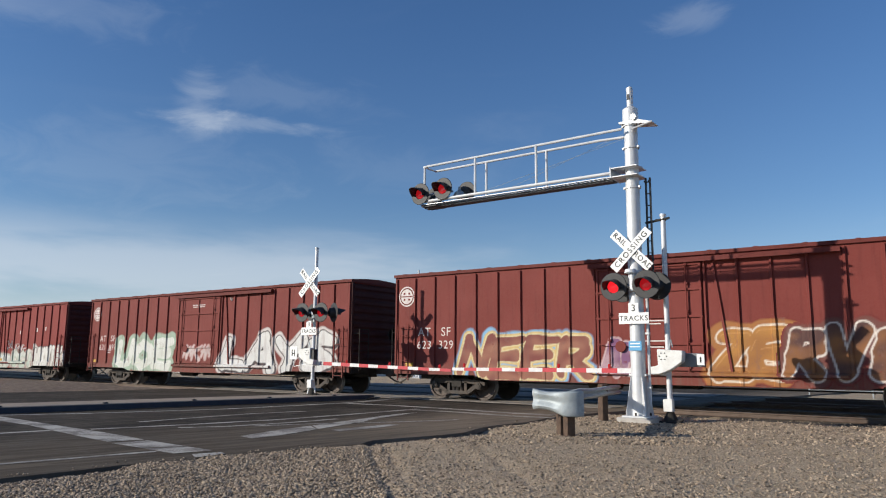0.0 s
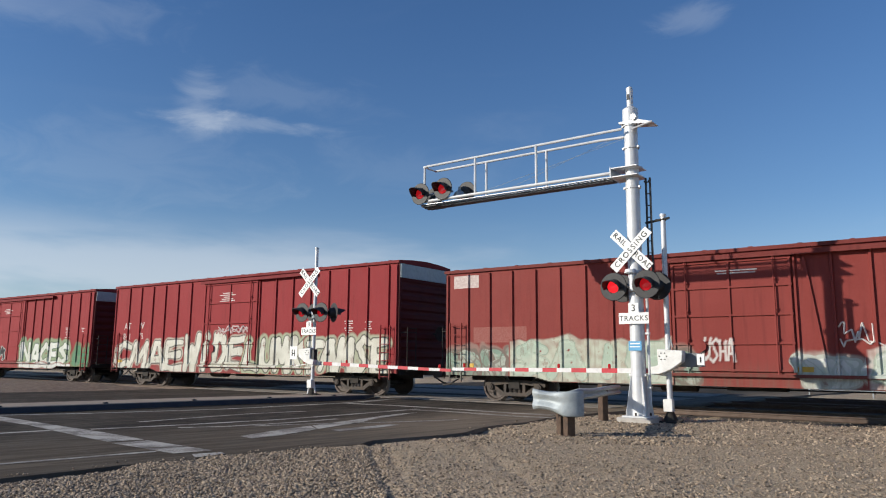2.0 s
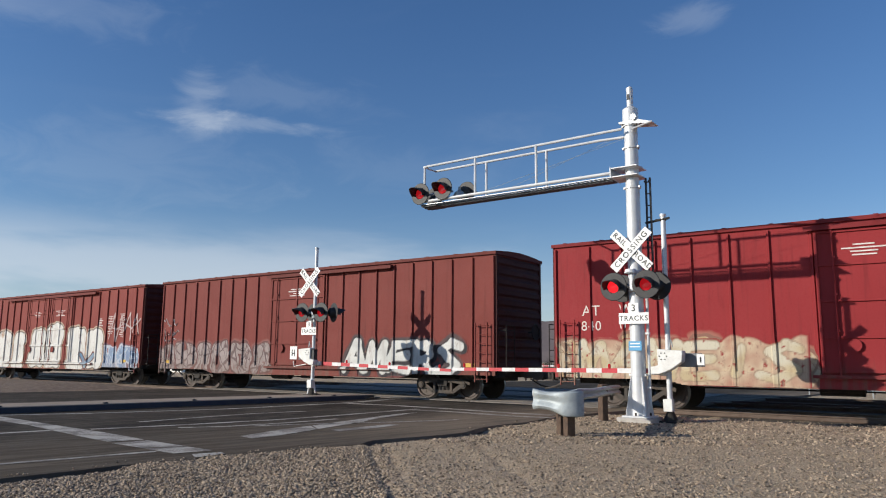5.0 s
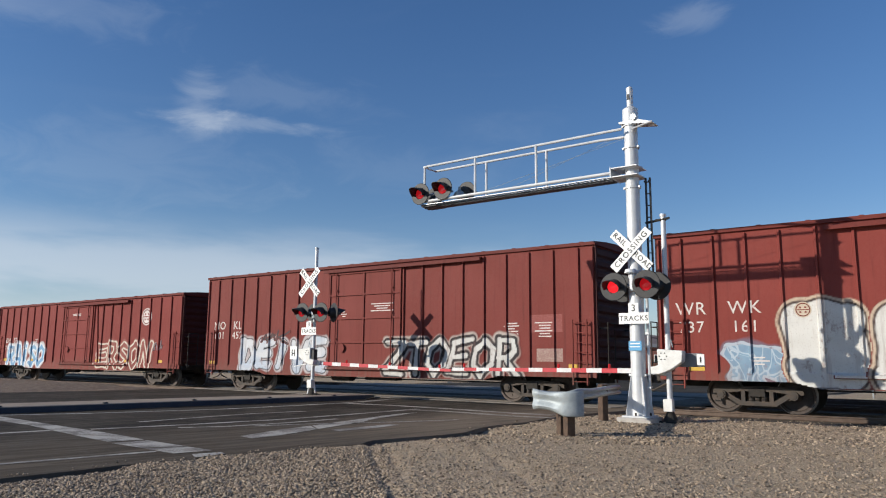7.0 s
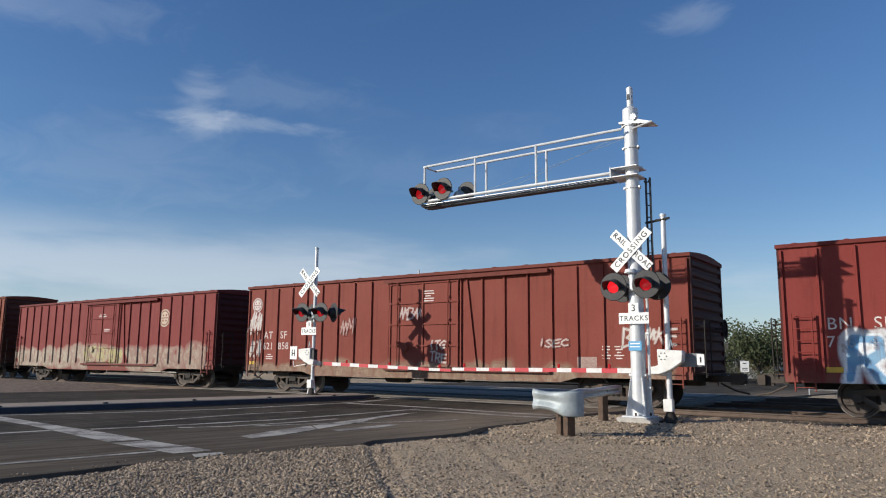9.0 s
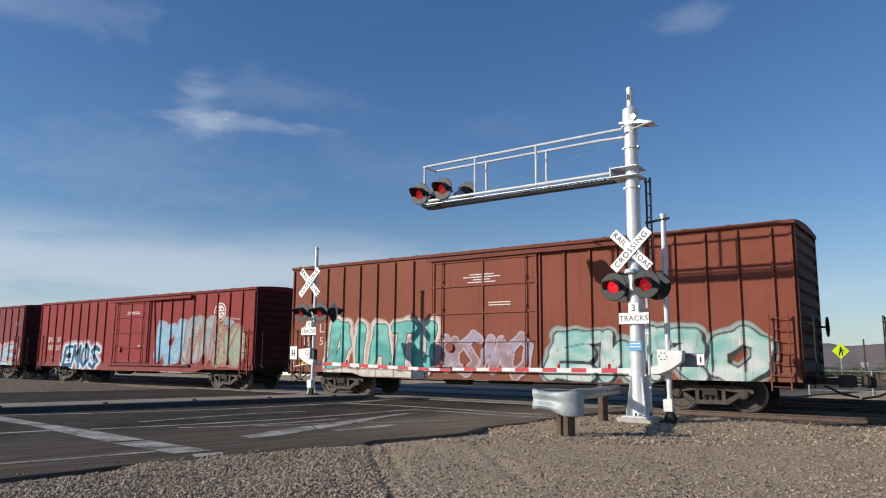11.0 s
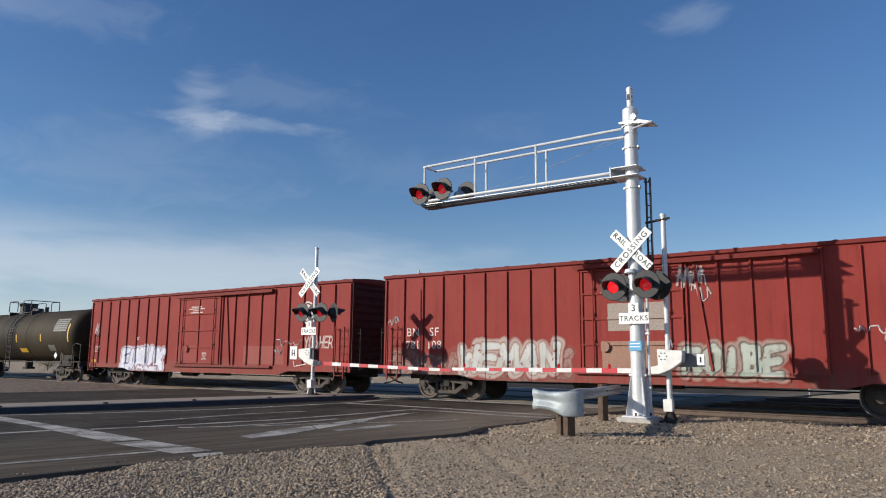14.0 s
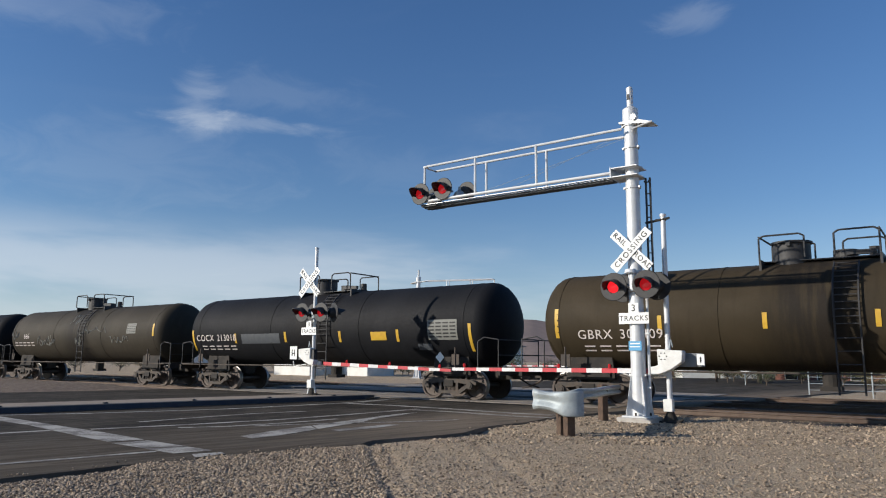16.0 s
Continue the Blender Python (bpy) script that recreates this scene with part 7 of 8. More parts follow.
part("conduit", Build().tube([(0.24, 0.03, 0.30), (0.24, 0.03, 2.75), (0.19, 0.02, 2.85)], 0.035, 8).box(0.24, 0, 0.7, 0.10, 0.08, 0.04).box(0.24, 0, 1.9, 0.10, 0.08, 0.04), SILVER, NEAR, "silver conduit", smooth=True)
part("ladder", ladder_build(0.30, 0.10, 3.1, 5.55, 0.10, 9, 0.10), BLACK, NEAR, "dark climbing ladder")


def gate_arm(owner, x0, x1, z0, z1, y, lamps, first_red=True):
    """A striped boom of short red and white lengths."""
    L = abs(x1 - x0)
    n = int(round(L / 0.405))
    arm = part("gate_arm", Build().tube([(x0, y + 0.02, z0), (x1, y + 0.02, z1)], 0.018, 6), GALV, owner, "red and white striped gate arm")
    for k in range(n):
        f0, f1 = k / n, (k + 1) / n
        a, b_ = Vector((x0 + (x1 - x0) * f0, y, z0 + (z1 - z0) * f0)), Vector((x0 + (x1 - x0) * f1, y, z0 + (z1 - z0) * f1))
        h0, h1 = 0.115 - 0.035 * f0, 0.115 - 0.035 * f1
        b = Build().add([(p.x, p.y + dy, p.z + s * h / 2) for p, h in ((a, h0), (b_, h1)) for dy in (-0.02, 0.012) for s in (-1, 1)],
                        [(0, 1, 3, 2), (4, 6, 7, 5), (0, 4, 5, 1), (2, 3, 7, 6), (0, 2, 6, 4), (1, 5, 7, 3)])
        part("stripe", b, STRIPE_R if (k % 2 == 0) == first_red else STRIPE_W, arm)
    for f in lamps:
        x, z = x0 + (x1 - x0) * f, z0 + (z1 - z0) * f + 0.07
        part("arm_lamp", Build().cyl((x, y, z - 0.02), (x, y, z + 0.06), 0.034, n=10).cyl((x, y, z + 0.06), (x, y, z + 0.085), 0.034, 0.02, n=10), ARMLAMP, arm, "small red arm lamp", smooth=True)
    return arm


def gate(at, pole_h, mech, label, arm, mirror=1):
    """A gate machine on a pipe mast, with counterweight and boom."""
    gt = thing("crossing_gate", at, label, "crossing gate", "crossing gates")
    part("base_casting", Build().box(0, 0, -0.03, 0.42, 0.42, 0.10).lathe([(0.02, 0.17), (0.10, 0.13), (0.22, 0.075)], 16, "z").tube([(0.16, -0.1, 0.0), (0.30, -0.05, 0.06)], 0.03, 6), DARKIRON, gt, "dark cast base")
    part("pole", Build().cyl((0, 0, 0.05), (0, 0, pole_h), 0.062, 0.058, n=18).cyl((0, 0, pole_h), (0, 0, pole_h + 0.05), 0.075, n=18), SILVER, gt, "silver pipe mast", smooth=True)
    part("junction_box", Build().box(0, -0.09, 0.36, 0.21, 0.14, 0.27), SIGNBOX, gt, "white junction box", bevel=0.01)
    poly = [(-0.16, mech + 0.30), (0.42, mech + 0.26), (0.40, mech + 0.02), (0.14, mech - 0.16), (-0.12, mech - 0.26), (-0.30, mech - 0.26), (-0.32, mech - 0.10), (-0.14, mech - 0.06)]
    part("mechanism", Build().prism([(mirror * x, z) for x, z in poly], -0.30, -0.08), SIGNBOX, gt, "white gate machine housing", bevel=0.015)
    part("counterweight", Build().box(mirror * 0.42, 0.06, mech + 0.06, 0.62, 0.09, 0.30).box(mirror * 0.62, 0.16, mech + 0.04, 0.26, 0.10, 0.24), COUNTER, gt, "grey counterweight", bevel=0.01)
    for k in range(6):
        a = k * math.pi / 3
        part("bolt", Build().cyl((mirror * -0.02 + 0.08 * math.cos(a), -0.315, mech + 0.14 + 0.08 * math.sin(a)), (mirror * -0.02 + 0.08 * math.cos(a), -0.30, mech + 0.14 + 0.08 * math.sin(a)), 0.014, n=8), BLACK, gt)
    part("arm_bracket", Build().prism([(mirror * -0.02, mech - 0.14), (mirror * -0.42, mech - 0.14), (mirror * -0.42, mech - 0.26), (mirror * -0.02, mech - 0.30)], -0.10, -0.02), SIGNBOX, gt)
    part("lock_handle", Build().tube([(mirror * 0.06, -0.1, mech + 0.30), (mirror * 0.10, -0.1, mech + 0.52), (mirror * 0.14, -0.1, mech + 0.34)], 0.012, 6), GALV, gt)
    gate_arm(gt, *arm)
    return gt


G_AT = M_AT @ pose(0.59, 0.30, -0.047)
GATE = gate(G_AT, 4.66, 1.30, "white gate machine with lowered striped arm on a silver pole", (-0.42, -5.95, 1.11, 1.08, 0.0, (0.18, 0.42, 0.93)))
part("brace_arm", Build().tube([(-0.40, -0.05, 4.53), (0.16, -0.03, 4.60)], 0.03, 6).box(-0.05, 0, 4.58, 0.24, 0.05, 0.05), DARKIRON, GATE, "dark brace to the mast")
part("number_plate_blank", Build().box(0.72, -0.02, 1.37, 0.16, 0.012, 0.24), WHITE, GATE, "small white plate")
part("plate_bar", Build().box(0.72, -0.03, 1.37, 0.03, 0.006, 0.12), LETTER, GATE)

L_AT = pose(-4.3146, 24.4953, 0.149, 0, 0, TURN)
FARGATE = gate(L_AT, 4.90, 1.24, "white gate machine with lowered arm on the median island", (0.50, 5.66, 1.03, 0.88, 0.0, (0.20, 0.55, 0.92)), -1)
crossbuck(FARGATE, -0.15, -0.14, 3.75)
tracks_sign(FARGATE, -0.12, -0.14, 2.10)
part("crossarm", Build().cyl((-0.45, -0.06, 2.72), (0.55, -0.06, 2.72), 0.035, n=10).cyl((0.05, -0.05, 2.52), (0.05, -0.05, 2.74), 0.10, 0.12, n=14).cyl((0.05, -0.05, 2.74), (0.05, -0.05, 2.84), 0.12, 0.05, n=14), GALV, FARGATE, "grey junction crossarm", smooth=True)
light_head(FARGATE, -0.40, -0.22, 2.73, LENS_DIM)
light_head(FARGATE, 0.50, -0.22, 2.71, LENS_DIM)
light_head(FARGATE, 0.80, 0.10, 2.71, LENS_DIM, 158)
light_head(FARGATE, -0.30, 0.24, 2.73, LENS_DIM, 180)
part("junction_box", Build().box(0.16, -0.17, 1.26, 0.26, 0.16, 0.46), BLACK, FARGATE, "black control box", bevel=0.01)
part("plate", Build().box(-1.02, 0.05, 1.38, 0.34, 0.012, 0.44).tube([(-1.02, 0.06, 1.1), (-0.98, 0.06, 0.92), (-0.4, 0.04, 1.0)], 0.015, 6), WHITE, FARGATE, "white plate on a bent bracket")
part("plate_bar", Build().box(-1.08, 0.04, 1.38, 0.04, 0.006, 0.22).box(-0.97, 0.04, 1.38, 0.04, 0.006, 0.22).box(-1.02, 0.04, 1.36, 0.16, 0.006, 0.03), LETTER, FARGATE)
for k in range(3):
    part("base_leg", Build().tube([(0.05 * math.cos(k * 2.1), 0.05 * math.sin(k * 2.1), 0.5), (0.15 * math.cos(k * 2.1), 0.15 * math.sin(k * 2.1), 0.03)], 0.03, 8), SIGNBOX, FARGATE)

# guard rail beside the near signal


def w_beam(path, half=0.155):
    """Corrugated rail swept along a path of (x, y, z, scale)."""
    prof = [(-1.0, 0.0), (-0.86, 0.045), (-0.62, 0.075), (-0.40, 0.06), (-0.16, 0.0), (0.0, -0.012), (0.16, 0.0), (0.40, 0.06), (0.62, 0.075), (0.86, 0.045), (1.0, 0.0)]
    b = Build()
    rows = []
    for k, (x, y, z, sc) in enumerate(path):
        a, c = path[max(0, k - 1)], path[min(len(path) - 1, k + 1)]
        d = Vector((c[0] - a[0], c[1] - a[1], 0)).normalized()
        n = Vector((d.y, -d.x, 0))
        rows.append([(x + n.x * o * sc, y + n.y * o * sc, z + w * half * (1.0 - 0.28 * sc)) for w, o in prof])
    m = len(prof)
    b.add([p for r in rows for p in r], [(j * m + i, j * m + i + 1, (j + 1) * m + i + 1, (j + 1) * m + i) for j in range(len(rows) - 1) for i in range(m - 1)])
    return b


def wood_post(x, y, h, turn):
    ob = part("guard_post", Build().box(0, 0, h / 2 - 0.2, 0.15, 0.20, h + 0.4), POSTWOOD, RAIL, bevel=0.012, at=pose(x, y, 0, 1.5, -1.0, turn))
    return ob


RAIL = thing("guard_rail", pose(0, 0, 0), "short galvanised guard rail on dark timber posts in the gravel", "guard rail")
wood_post(2.28, 13.24, 0.60, 12)
wood_post(2.20, 13.52, 0.66, 12)
wood_post(3.66, 16.75, 0.80, 20)
beam = part("rail_end", w_beam([(1.66, 13.40, 0.63, 0.6), (1.78, 13.34, 0.62, 0.9), (1.95, 13.26, 0.60, 0.9), (2.06, 13.14, 0.58, 0.5), (2.14, 13.05, 0.56, 0.12), (2.30, 13.02, 0.56, 0.05), (2.46, 13.03, 0.56, 0.05), (2.52, 13.08, 0.56, 0.05), (2.53, 13.30, 0.56, 0.1)], 0.225), GALV, RAIL, "galvanised flared rail end", smooth=True)
beam.modifiers.new("thick", "SOLIDIFY").thickness = 0.006
beam2 = part("rail_beam", w_beam([(2.34, 13.5, 0.66, 0.6), (2.75, 14.8, 0.66, 0.6), (3.2, 15.7, 0.64, 0.8), (3.75, 16.7, 0.66, 0.8), (4.2, 17.5, 0.66, 0.8)], 0.13), GALV, RAIL, "galvanised rail behind the end", smooth=True)
beam2.modifiers.new("thick", "SOLIDIFY").thickness = 0.006
# ---------------------------------------------------------------- distance


def haze(name, a, b_, scale):
    return material(name, a, 0.95, 0.0, b_, scale, scale * 8, 0.3, 0.8)


HILL = haze("dry_hillside", (0.20, 0.155, 0.14), (0.145, 0.115, 0.11), 0.012)


def make_hills():
    """A ridge far behind the tracks, falling towards the east."""
    prof = ((-80, 0.030), (-40, 0.035), (-10, 0.05), (0, 0.062), (7, 0.073), (11, 0.064), (16, 0.046), (22, 0.034), (27, 0.031), (36, 0.034), (60, 0.03), (80, 0.02))
    dist, n = 1500.0, 240
    verts = []
    for k in range(n + 1):
        az = -80 + 160 * k / n
        for (a, p), (c, q_) in zip(prof, prof[1:]):
            if a <= az <= c:
                t = (az - a) / (c - a)
                t = t * t * (3 - 2 * t)
                h = p + (q_ - p) * t
        h += 0.004 * noise.noise((az * 0.35, 0, 0)) + 0.002 * noise.noise((az * 1.3, 5, 0))
        a = radians(az)
        for j, f in enumerate((0.0, 0.25, 0.5, 0.75, 1.0, 0.6)):
            d = dist + j * 90 + 30 * noise.noise((az * 0.3, j * 2.0, 0))
            z = dist * h * f + (8 * noise.noise((az * 0.6, j, 3)) if 0 < j < 5 else 0)
            verts.append((d * math.sin(a), d * math.cos(a), z - 2))
    b = Build().add(verts, [(k * 6 + j, k * 6 + j + 1, k * 6 + 7 + j, k * 6 + 6 + j) for k in range(n) for j in range(5)])
    tagged(part("backdrop_hills", b, HILL, smooth=True), "hazy brown desert hills on the horizon", "hills", kind="structure")


make_hills()
BARK = material("bark", (0.10, 0.075, 0.055), 0.9, 0.0, (0.06, 0.045, 0.035), 8, 40, 0.5, 0.8)
LEAF = material("dusty_leaves", (0.075, 0.090, 0.035), 0.8, 0.0, (0.040, 0.055, 0.022), 1.2, 9, 0.0, 0.9)
LEAFDRY = material("dry_shrub_leaves", (0.13, 0.115, 0.055), 0.85, 0.0, (0.08, 0.075, 0.038), 1.2, 9, 0.0, 0.9)


def tree_meshes(seed, height, wide, leaves):
    rng = random.Random(seed)
    trunk = Build()
    trunk.cyl((0, 0, -0.1), (0.06, 0.02, height * 0.22), height * 0.030, height * 0.024, n=8)
    tips = []
    for k in range(9):
        a = k * 2.4 + rng.uniform(-0.3, 0.3)
        p0 = Vector((0.05, 0.02, height * rng.uniform(0.15, 0.30)))
        p1 = p0 + Vector((math.cos(a) * wide * 0.18, math.sin(a) * wide * 0.18, height * 0.22))
        p2 = p1 + Vector((math.cos(a + 0.4) * wide * 0.17, math.sin(a + 0.4) * wide * 0.17, height * rng.uniform(0.05, 0.26)))
        trunk.cyl(p0, p1, height * 0.016, height * 0.011, n=6).cyl(p1, p2, height * 0.011, height * 0.004, n=5)
        tips += [p1, p2, (p1 + p2) / 2]
    tips.append(Vector((0, 0, height * 0.7)))
    crown = Build()
    for k in range(leaves):
        c = rng.choice(tips)
        r = wide * 0.20
        o = Vector((rng.gauss(0, 1), rng.gauss(0, 1), rng.gauss(0, 0.8)))
        o = o.normalized() * r * rng.random() ** 0.4
        p = c + o
        if p.z < 0.12:
            p.z = rng.uniform(0.12, 0.5)
        m = Euler((rng.uniform(0, 6.3), rng.uniform(0, 6.3), rng.uniform(0, 6.3))).to_matrix()
        s = rng.uniform(0.04, 0.10) * height / 5
        crown.add([p + m @ Vector(v) * s for v in ((-1, -0.5, 0), (0.2, -0.8, 0.2), (1, 0.2, 0), (-0.2, 0.8, 0.15))], [(0, 1, 2, 3)])
    me = bpy.data.meshes.new("crown")
    me.from_pydata(crown.v, [], crown.f)
    return trunk.mesh("trunk"), me


TREES = [tree_meshes(5, 5.0, 5.4, 7000), tree_meshes(8, 4.4, 5.0, 5200), tree_meshes(12, 1.7, 2.6, 1800)]


def tree(x, y, which, scale, turn, leaf, label, category="tree"):
    t = thing("tree" if which < 2 else "shrub", pose(x, y, -0.02, 0, 0, turn), label, category, "trees and shrubs beyond the tracks")
    a, c = part("trunk", TREES[which][0], BARK, t), part("crown", TREES[which][1], leaf, t)
    for o in (a, c):
        o.scale = (scale, scale, scale)
    return t


tree(21.8, 50.5, 0, 0.98, 20, LEAF, "dense dusty green tree beyond the railway tracks")
tree(19.3, 51.5, 1, 0.80, 130, LEAF, "rounded dusty green tree beyond the railway tracks")
tree(26.5, 60.0, 1, 0.80, 220, LEAFDRY, "thin grey-green tree beyond the railway tracks")
tree(17.0, 72.0, 1, 0.9, 300, LEAF, "dusty green tree beside a low building")
for x, y, sc in ((24.5, 50, 0.8), (27.5, 52, 0.9), (29.6, 51, 0.7), (31.5, 55, 1.0), (34.0, 56, 0.9), (23.5, 54, 1.1), (36.0, 58, 1.1)):
    tree(x, y, 2, sc, x * 40, LEAF if sc < 1 else LEAFDRY, "low dark shrub beside the far side of the crossing", "shrub")
rng_far = random.Random(77)
for k in range(26):
    xs_ = -40 + k * 4.1 + rng_far.uniform(-1.5, 1.5)
    tree(xs_, 63 - 0.25 * xs_ + rng_far.uniform(-4, 8), 2, rng_far.uniform(0.7, 1.35), rng_far.uniform(0, 360), LEAF if k % 3 else LEAFDRY,
         "low dusty shrub on the dry ground beyond the tracks", "shrub")

TRAILER = material("white_siding", (0.70, 0.70, 0.67), 0.7, 0.0, (0.55, 0.54, 0.50), 1.5, 20, 0.1, 0.6)
BRICK_RED = material("red_brown_wall", (0.24, 0.10, 0.075), 0.85, 0.0, (0.17, 0.075, 0.06), 1.5, 20, 0.2, 0.7)
ROOFING = material("grey_roofing", (0.20, 0.19, 0.18), 0.85, 0.0, (0.13, 0.125, 0.12), 1.2, 20, 0.2, 0.7)
PANE = material("dark_window_glass", (0.02, 0.025, 0.03), 0.12, bump=0.0)


def low_building(x, y, turn, w, d, h, wallm, label):
    hs = thing("low_building", pose(x, y, 0, 0, 0, turn), label, "building", "low buildings beyond the tracks")
    part("wall", Build().box(0, 0, h / 2 - 0.1, w, d, h + 0.2), wallm, hs)
    part("roof", Build().add([(sx * (w / 2 + 0.3), sy * (d / 2 + 0.3), h) for sx in (-1, 1) for sy in (-1, 1)] + [(-w / 2, 0, h + 0.5), (w / 2, 0, h + 0.5)],
                             [(0, 2, 5, 4), (3, 1, 4, 5), (0, 4, 1), (2, 3, 5), (0, 1, 3, 2)]), ROOFING, hs)
    n = max(2, int(w / 2.4))
    for k in range(n):
        wx = -w / 2 + w * (k + 0.5) / n
        win = part("window", Build().box(wx, -d / 2 - 0.02, h * 0.58, 1.0, 0.06, 0.9), TRAILER if wallm is BRICK_RED else ROOFING, hs)
        part("pane", Build().box(wx, -d / 2 - 0.055, h * 0.58, 0.86, 0.02, 0.76), PANE, win)
    return hs


low_building(-11.5, 64, -42, 5, 4, 2.7, TRAILER, "low white building with a grey roof beyond the tracks")
low_building(-25, 74, -42, 6, 6, 2.8, TRAILER, "long low white building behind shrubs")
low_building(-6.2, 62, -42, 3.0, 3.0, 2.4, TRAILER, "narrow white shed beyond the tracks")
low_building(4.5, 66, -42, 4, 4, 2.6, TRAILER, "small white building on the dry ground")
low_building(23.5, 86, -8, 16, 8, 3.0, BRICK_RED, "low red-brown building behind the trees")
low_building(34, 60, -30, 12, 3, 0.7, BRICK_RED, "low red-brown shed roofed in grey beyond the road")
low_building(25.0, 66.5, -4, 7, 3, 1.8, TRAILER, "low white trailer beside the trees")


def road_sign(x, y, kind_):
    if kind_ == "pedestrian":
        sg = thing("warning_sign", pose(x, y, 0, 0, 0, -20), "yellow-green diamond pedestrian warning sign on a post", "road sign")
        part("post", Build().cyl((0, 0.04, -0.1), (0, 0.04, 2.35), 0.03, n=8), GALV, sg)
        panel = part("sign_panel", Build().box(0, 0, 0, 0.70, 0.01, 0.70).move(pose(0, 0, 2.12) @ pose(0, 0, 0, 0, 45, 0)), LIME, sg, "yellow-green diamond panel")
        fig = Build().box(0.02, -0.012, 2.32, 0.10, 0.006, 0.10).box(0.0, -0.012, 2.14, 0.12, 0.006, 0.24).box(-0.08, -0.012, 1.94, 0.07, 0.006, 0.24, None).box(0.09, -0.012, 1.95, 0.07, 0.006, 0.22).box(0.12, -0.012, 2.16, 0.16, 0.006, 0.06)
        part("symbol", fig, LETTER, panel, "plain black walking symbol")
    else:
        sg = thing("notice_sign", pose(x, y, 0, 0, 0, -15), "small white rectangular sign on a post", "road sign")
        part("post", Build().cyl((0, 0.04, -0.1), (0, 0.04, 1.4), 0.025, n=8), GALV, sg)
        pn = part("sign_panel", Build().box(0, 0, 1.12, 0.50, 0.01, 0.66), WHITE, sg)
        part("lettering_bar", Build().box(0, -0.01, 1.30, 0.2, 0.006, 0.06).box(0, -0.01, 1.0, 0.32, 0.006, 0.05).box(0, -0.01, 0.9, 0.32, 0.006, 0.04), LETTER, pn)
    return sg


road_sign(24.9, 45.6, "pedestrian")
road_sign(18.6, 45.0, "notice")
road_sign(28.9, 50.0, "notice")
for x, y, h in ((26.9, 46.5, 2.9), (33.0, 95.0, 6.0)):
    up = thing("utility_pole", pose(x, y, 0), "weathered wooden utility pole in the distance", "utility pole", "utility poles")
    part("shaft", Build().cyl((0, 0, -0.2), (0, 0, h), 0.07 if h < 4 else 0.13, 0.05 if h < 4 else 0.09, n=8), POSTWOOD, up)
    if h > 4:
        part("crossarm", Build().box(0, 0, h - 0.5, 2.0, 0.1, 0.12), POSTWOOD, up)

far_sig = cantilever(pose(-1.83, 54.4, 0.0, 0, 0, TURN + 196), 8.10, 6.15, 7.20, 6.0, False)
for x in (-5.9, -5.1):
    light_head(far_sig, x, -0.36, 6.4, LENS_DIM, 0, 0.27)
OPP = gate(pose(8.3, 49.0, 0, 0, 0, TURN + 180), 5.55, 1.24, "gate machine and flashers on a silver pole across the tracks", (0.5, 4.6, 1.03, 0.98, 0.0, (0.3, 0.9)), -1)
crossbuck(OPP, 0.0, 0.14, 4.2)
part("crossarm", Build().cyl((-0.45, 0.0, 3.02), (0.45, 0.0, 3.02), 0.035, n=8), GALV, OPP)
light_head(OPP, -0.40, 0.2, 3.05, LENS_ON, 180)
light_head(OPP, 0.40, 0.2, 3.05, LENS_DIM, 180)


def fence(s0, s1, d, gap=2.4, h=1.15):
    f = thing("fence", on_track(0, d), "low wire fence on thin steel posts behind the tracks", "fence")
    n = int((s1 - s0) / gap)
    post = Build().cyl((0, 0, -0.2), (0, 0, h), 0.03, n=6).mesh("fence_post")
    for k in range(n + 1):
        part("fence_post", post, GALV, f, at=pose(s0 + k * gap, 0, -0.1))
    for j in range(4):
        part("fence_wire", Build().tube([(s0, 0, h * (0.25 + 0.24 * j) - 0.1), (s1, 0, h * (0.25 + 0.24 * j) - 0.1)], 0.012, 4), GALV, f)
    return f


fence(8.5, 46, -13.6)
hedge = random.Random(19)
for k in range(30):
    m_ = on_track(10.5 + 1.15 * k + hedge.uniform(-0.4, 0.4), -15.2 - hedge.uniform(0, 2.2))
    tree(m_.translation.x, m_.translation.y, 2, hedge.uniform(0.55, 0.95), hedge.uniform(0, 360), LEAFDRY if k % 5 == 0 else LEAF, "green shrub in the hedge along the track fence", "shrub")
hedge_rng = random.Random(5)
for k in range(52):
    s_ = -70 + 2.25 * k + hedge_rng.uniform(-0.8, 0.8)
    m_ = on_track(s_, -25 - hedge_rng.uniform(0, 7))
    tree(m_.translation.x, m_.translation.y, 2, hedge_rng.uniform(0.5, 1.0), hedge_rng.uniform(0, 360), LEAF if k % 4 else LEAFDRY,
         "low dark shrub along the fence behind the tracks", "shrub")
# ---------------------------------------------------------------- loose stones and small pieces


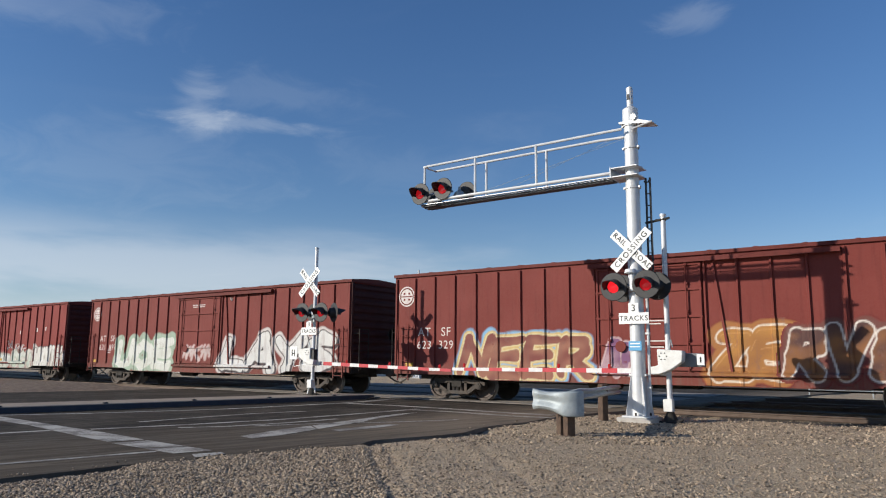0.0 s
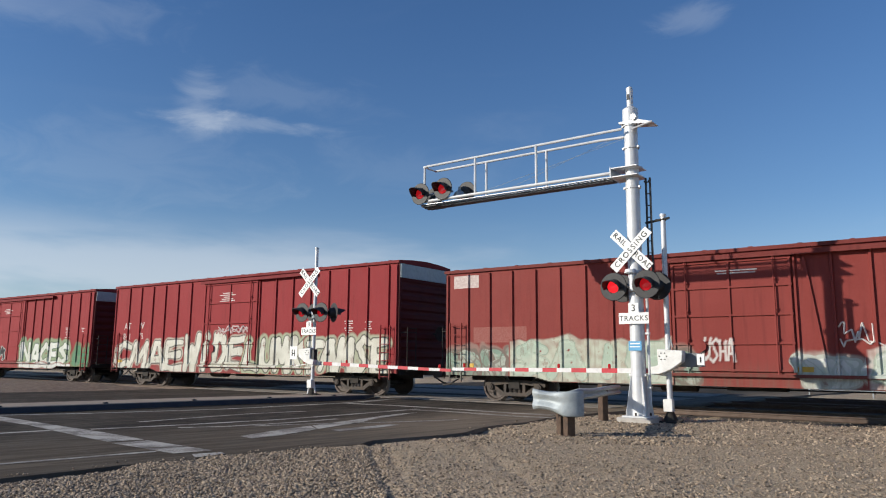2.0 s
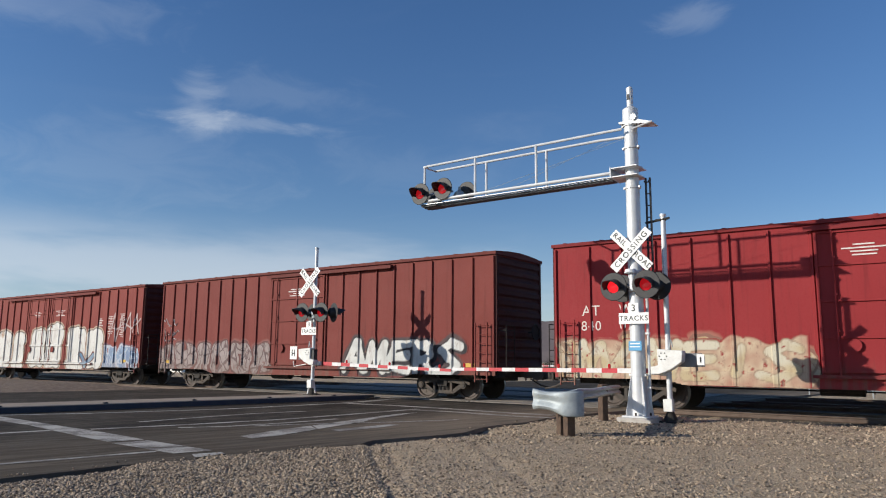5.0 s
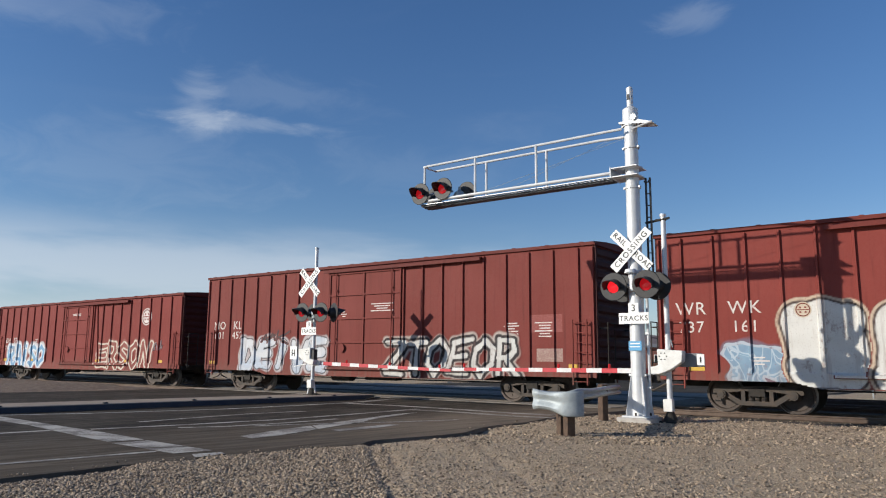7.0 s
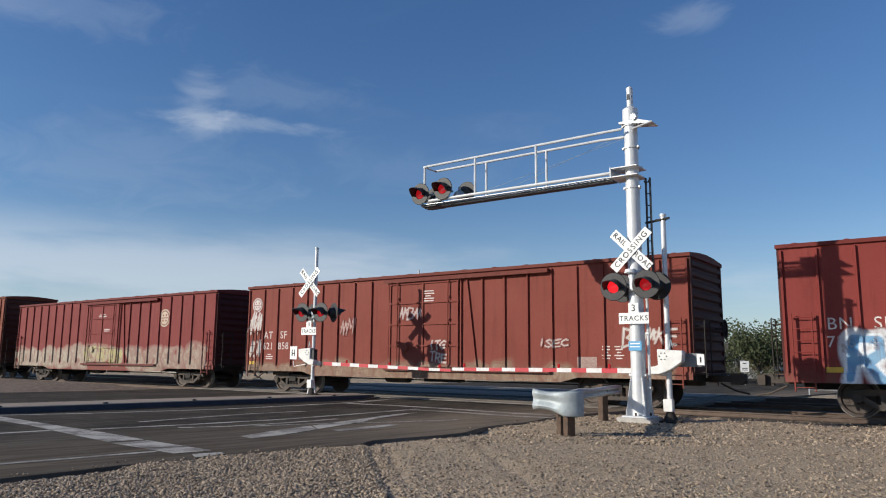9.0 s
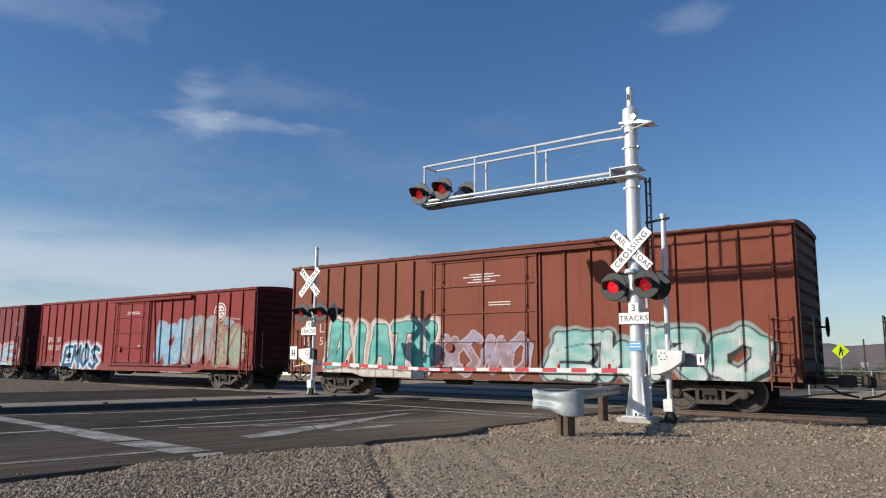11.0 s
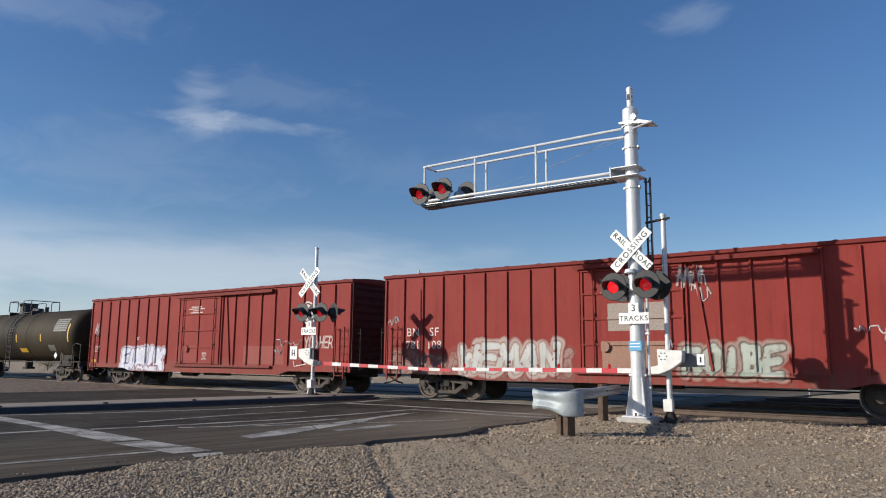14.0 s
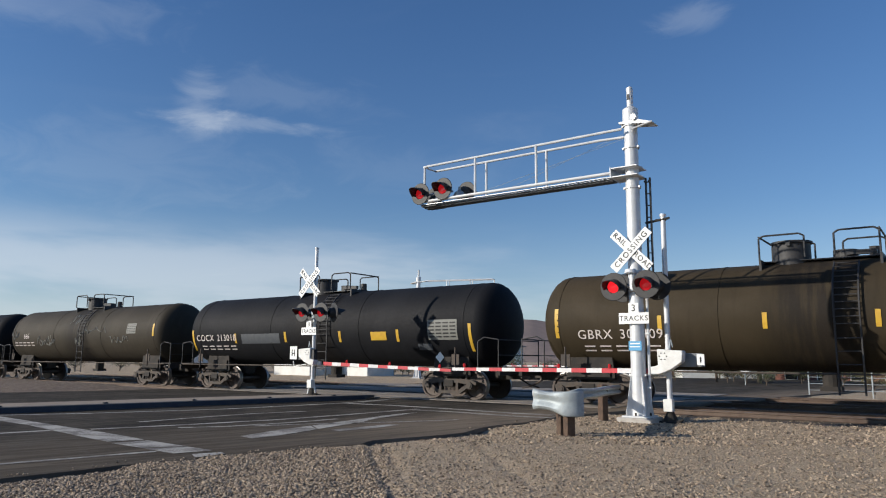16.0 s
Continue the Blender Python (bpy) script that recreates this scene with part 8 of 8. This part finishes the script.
def scatter_stones():
    """Loose crushed stone: low angular lumps in many sizes, joined as one."""
    rng = np.random.default_rng(11)
    t = (1 + 5 ** 0.5) / 2
    ico = np.array([(-1, t, 0), (1, t, 0), (-1, -t, 0), (1, -t, 0), (0, -1, t), (0, 1, t), (0, -1, -t), (0, 1, -t), (t, 0, -1), (t, 0, 1), (-t, 0, -1), (-t, 0, 1)], float)
    ico /= np.linalg.norm(ico[0])
    tri = np.array([(0, 11, 5), (0, 5, 1), (0, 1, 7), (0, 7, 10), (0, 10, 11), (1, 5, 9), (5, 11, 4), (11, 10, 2), (10, 7, 6), (7, 1, 8),
                    (3, 9, 4), (3, 4, 2), (3, 2, 6), (3, 6, 8), (3, 8, 9), (4, 9, 5), (2, 4, 11), (6, 2, 10), (8, 6, 7), (9, 8, 1)])
    kinds = [ico * rng.uniform(0.62, 1.2, (12, 1)) * np.array([1.0, 0.85, 0.62]) for _ in range(14)]
    verts, faces, count = [], [], 0

    def lay(n, pick, lo, hi):
        nonlocal count
        for _ in range(n):
            x, y = pick()
            u, p = road_up(x, y)
            e = near_edge(max(-59, min(u, 199)))
            if p < e + 0.03 - 0.25 * (rng.random() < 0.06):
                continue
            r = lo + (hi - lo) * rng.random() ** 2.2
            a = rng.uniform(0, 6.283)
            c, s = math.cos(a), math.sin(a)
            k = kinds[int(rng.integers(14))] * r
            z = ground_height(x, y) if p >= e else -0.012
            v = np.empty((12, 3))
            v[:, 0] = k[:, 0] * c - k[:, 1] * s + x
            v[:, 1] = k[:, 0] * s + k[:, 1] * c + y
            v[:, 2] = k[:, 2] + z + r * 0.32
            verts.append(v)
            faces.append(tri + 12 * count)
            count += 1

    def wedge(y0, y1, l, r_):
        def pick():
            y = y0 + (y1 - y0) * rng.random() ** 1.25
            return y * (l + (r_ - l) * rng.random()), y
        return pick
    lay(22000, wedge(6.6, 11.5, -0.60, -0.07), 0.009, 0.027)      # coarse stone beside the road
    lay(18000, wedge(6.6, 19.0, -0.10, 0.64), 0.006, 0.024)       # finer over the lot
    lay(650, wedge(6.8, 17.0, -0.05, 0.64), 0.016, 0.034)        # a few larger ones
    lay(3200, wedge(12.0, 19.5, -0.02, 0.62), 0.014, 0.046)       # heaped by the signal
    me = bpy.data.meshes.new("gravel")
    me.from_pydata(np.concatenate(verts).tolist(), [], np.concatenate(faces).tolist())
    mat = bpy.data.materials.new("crushed_stone")
    mat.use_nodes = True
    q = Nodes(mat.node_tree)
    bsdf = mat.node_tree.nodes["Principled BSDF"]
    isl = q.n("ShaderNodeNewGeometry").outputs["Random Per Island"]
    col = q.mix(isl, (0.055, 0.041, 0.029), (0.52, 0.410, 0.295))
    col = q.mix(q.m("MULTIPLY", q.noise(q.coords(), 60.0, 3.0, 0.6), 0.45), col, (0.30, 0.215, 0.145))
    q.put(bsdf.inputs["Base Color"], col)
    bsdf.inputs["Roughness"].default_value = 0.9
    me.materials.append(mat)
    tagged(new("gravel", me), "loose grey-tan crushed stone on the roadside", "gravel", kind="stuff")


scatter_stones()
# ---------------------------------------------------------------- what moves


def motions():
    """The train rolls past at a steady speed; its wheelsets turn with it."""
    step = 1.0 / FPS
    times = [0.0, step] + [0.5 * k for k in range(1, 32)] + [16.0 - step, 16.0]
    for car, s0 in MOVING:
        walk(car, [(t, on_track(s0 + SPEED * t, 0)) for t in times])
    spin = math.degrees(SPEED / WHEEL_R)
    for w, k in TURNING:
        walk(w, [(f * step, pose(k, 0, WHEEL_R) @ Matrix.Rotation(radians(spin * f * step), 4, "Y")) for f in range(481)])


motions()
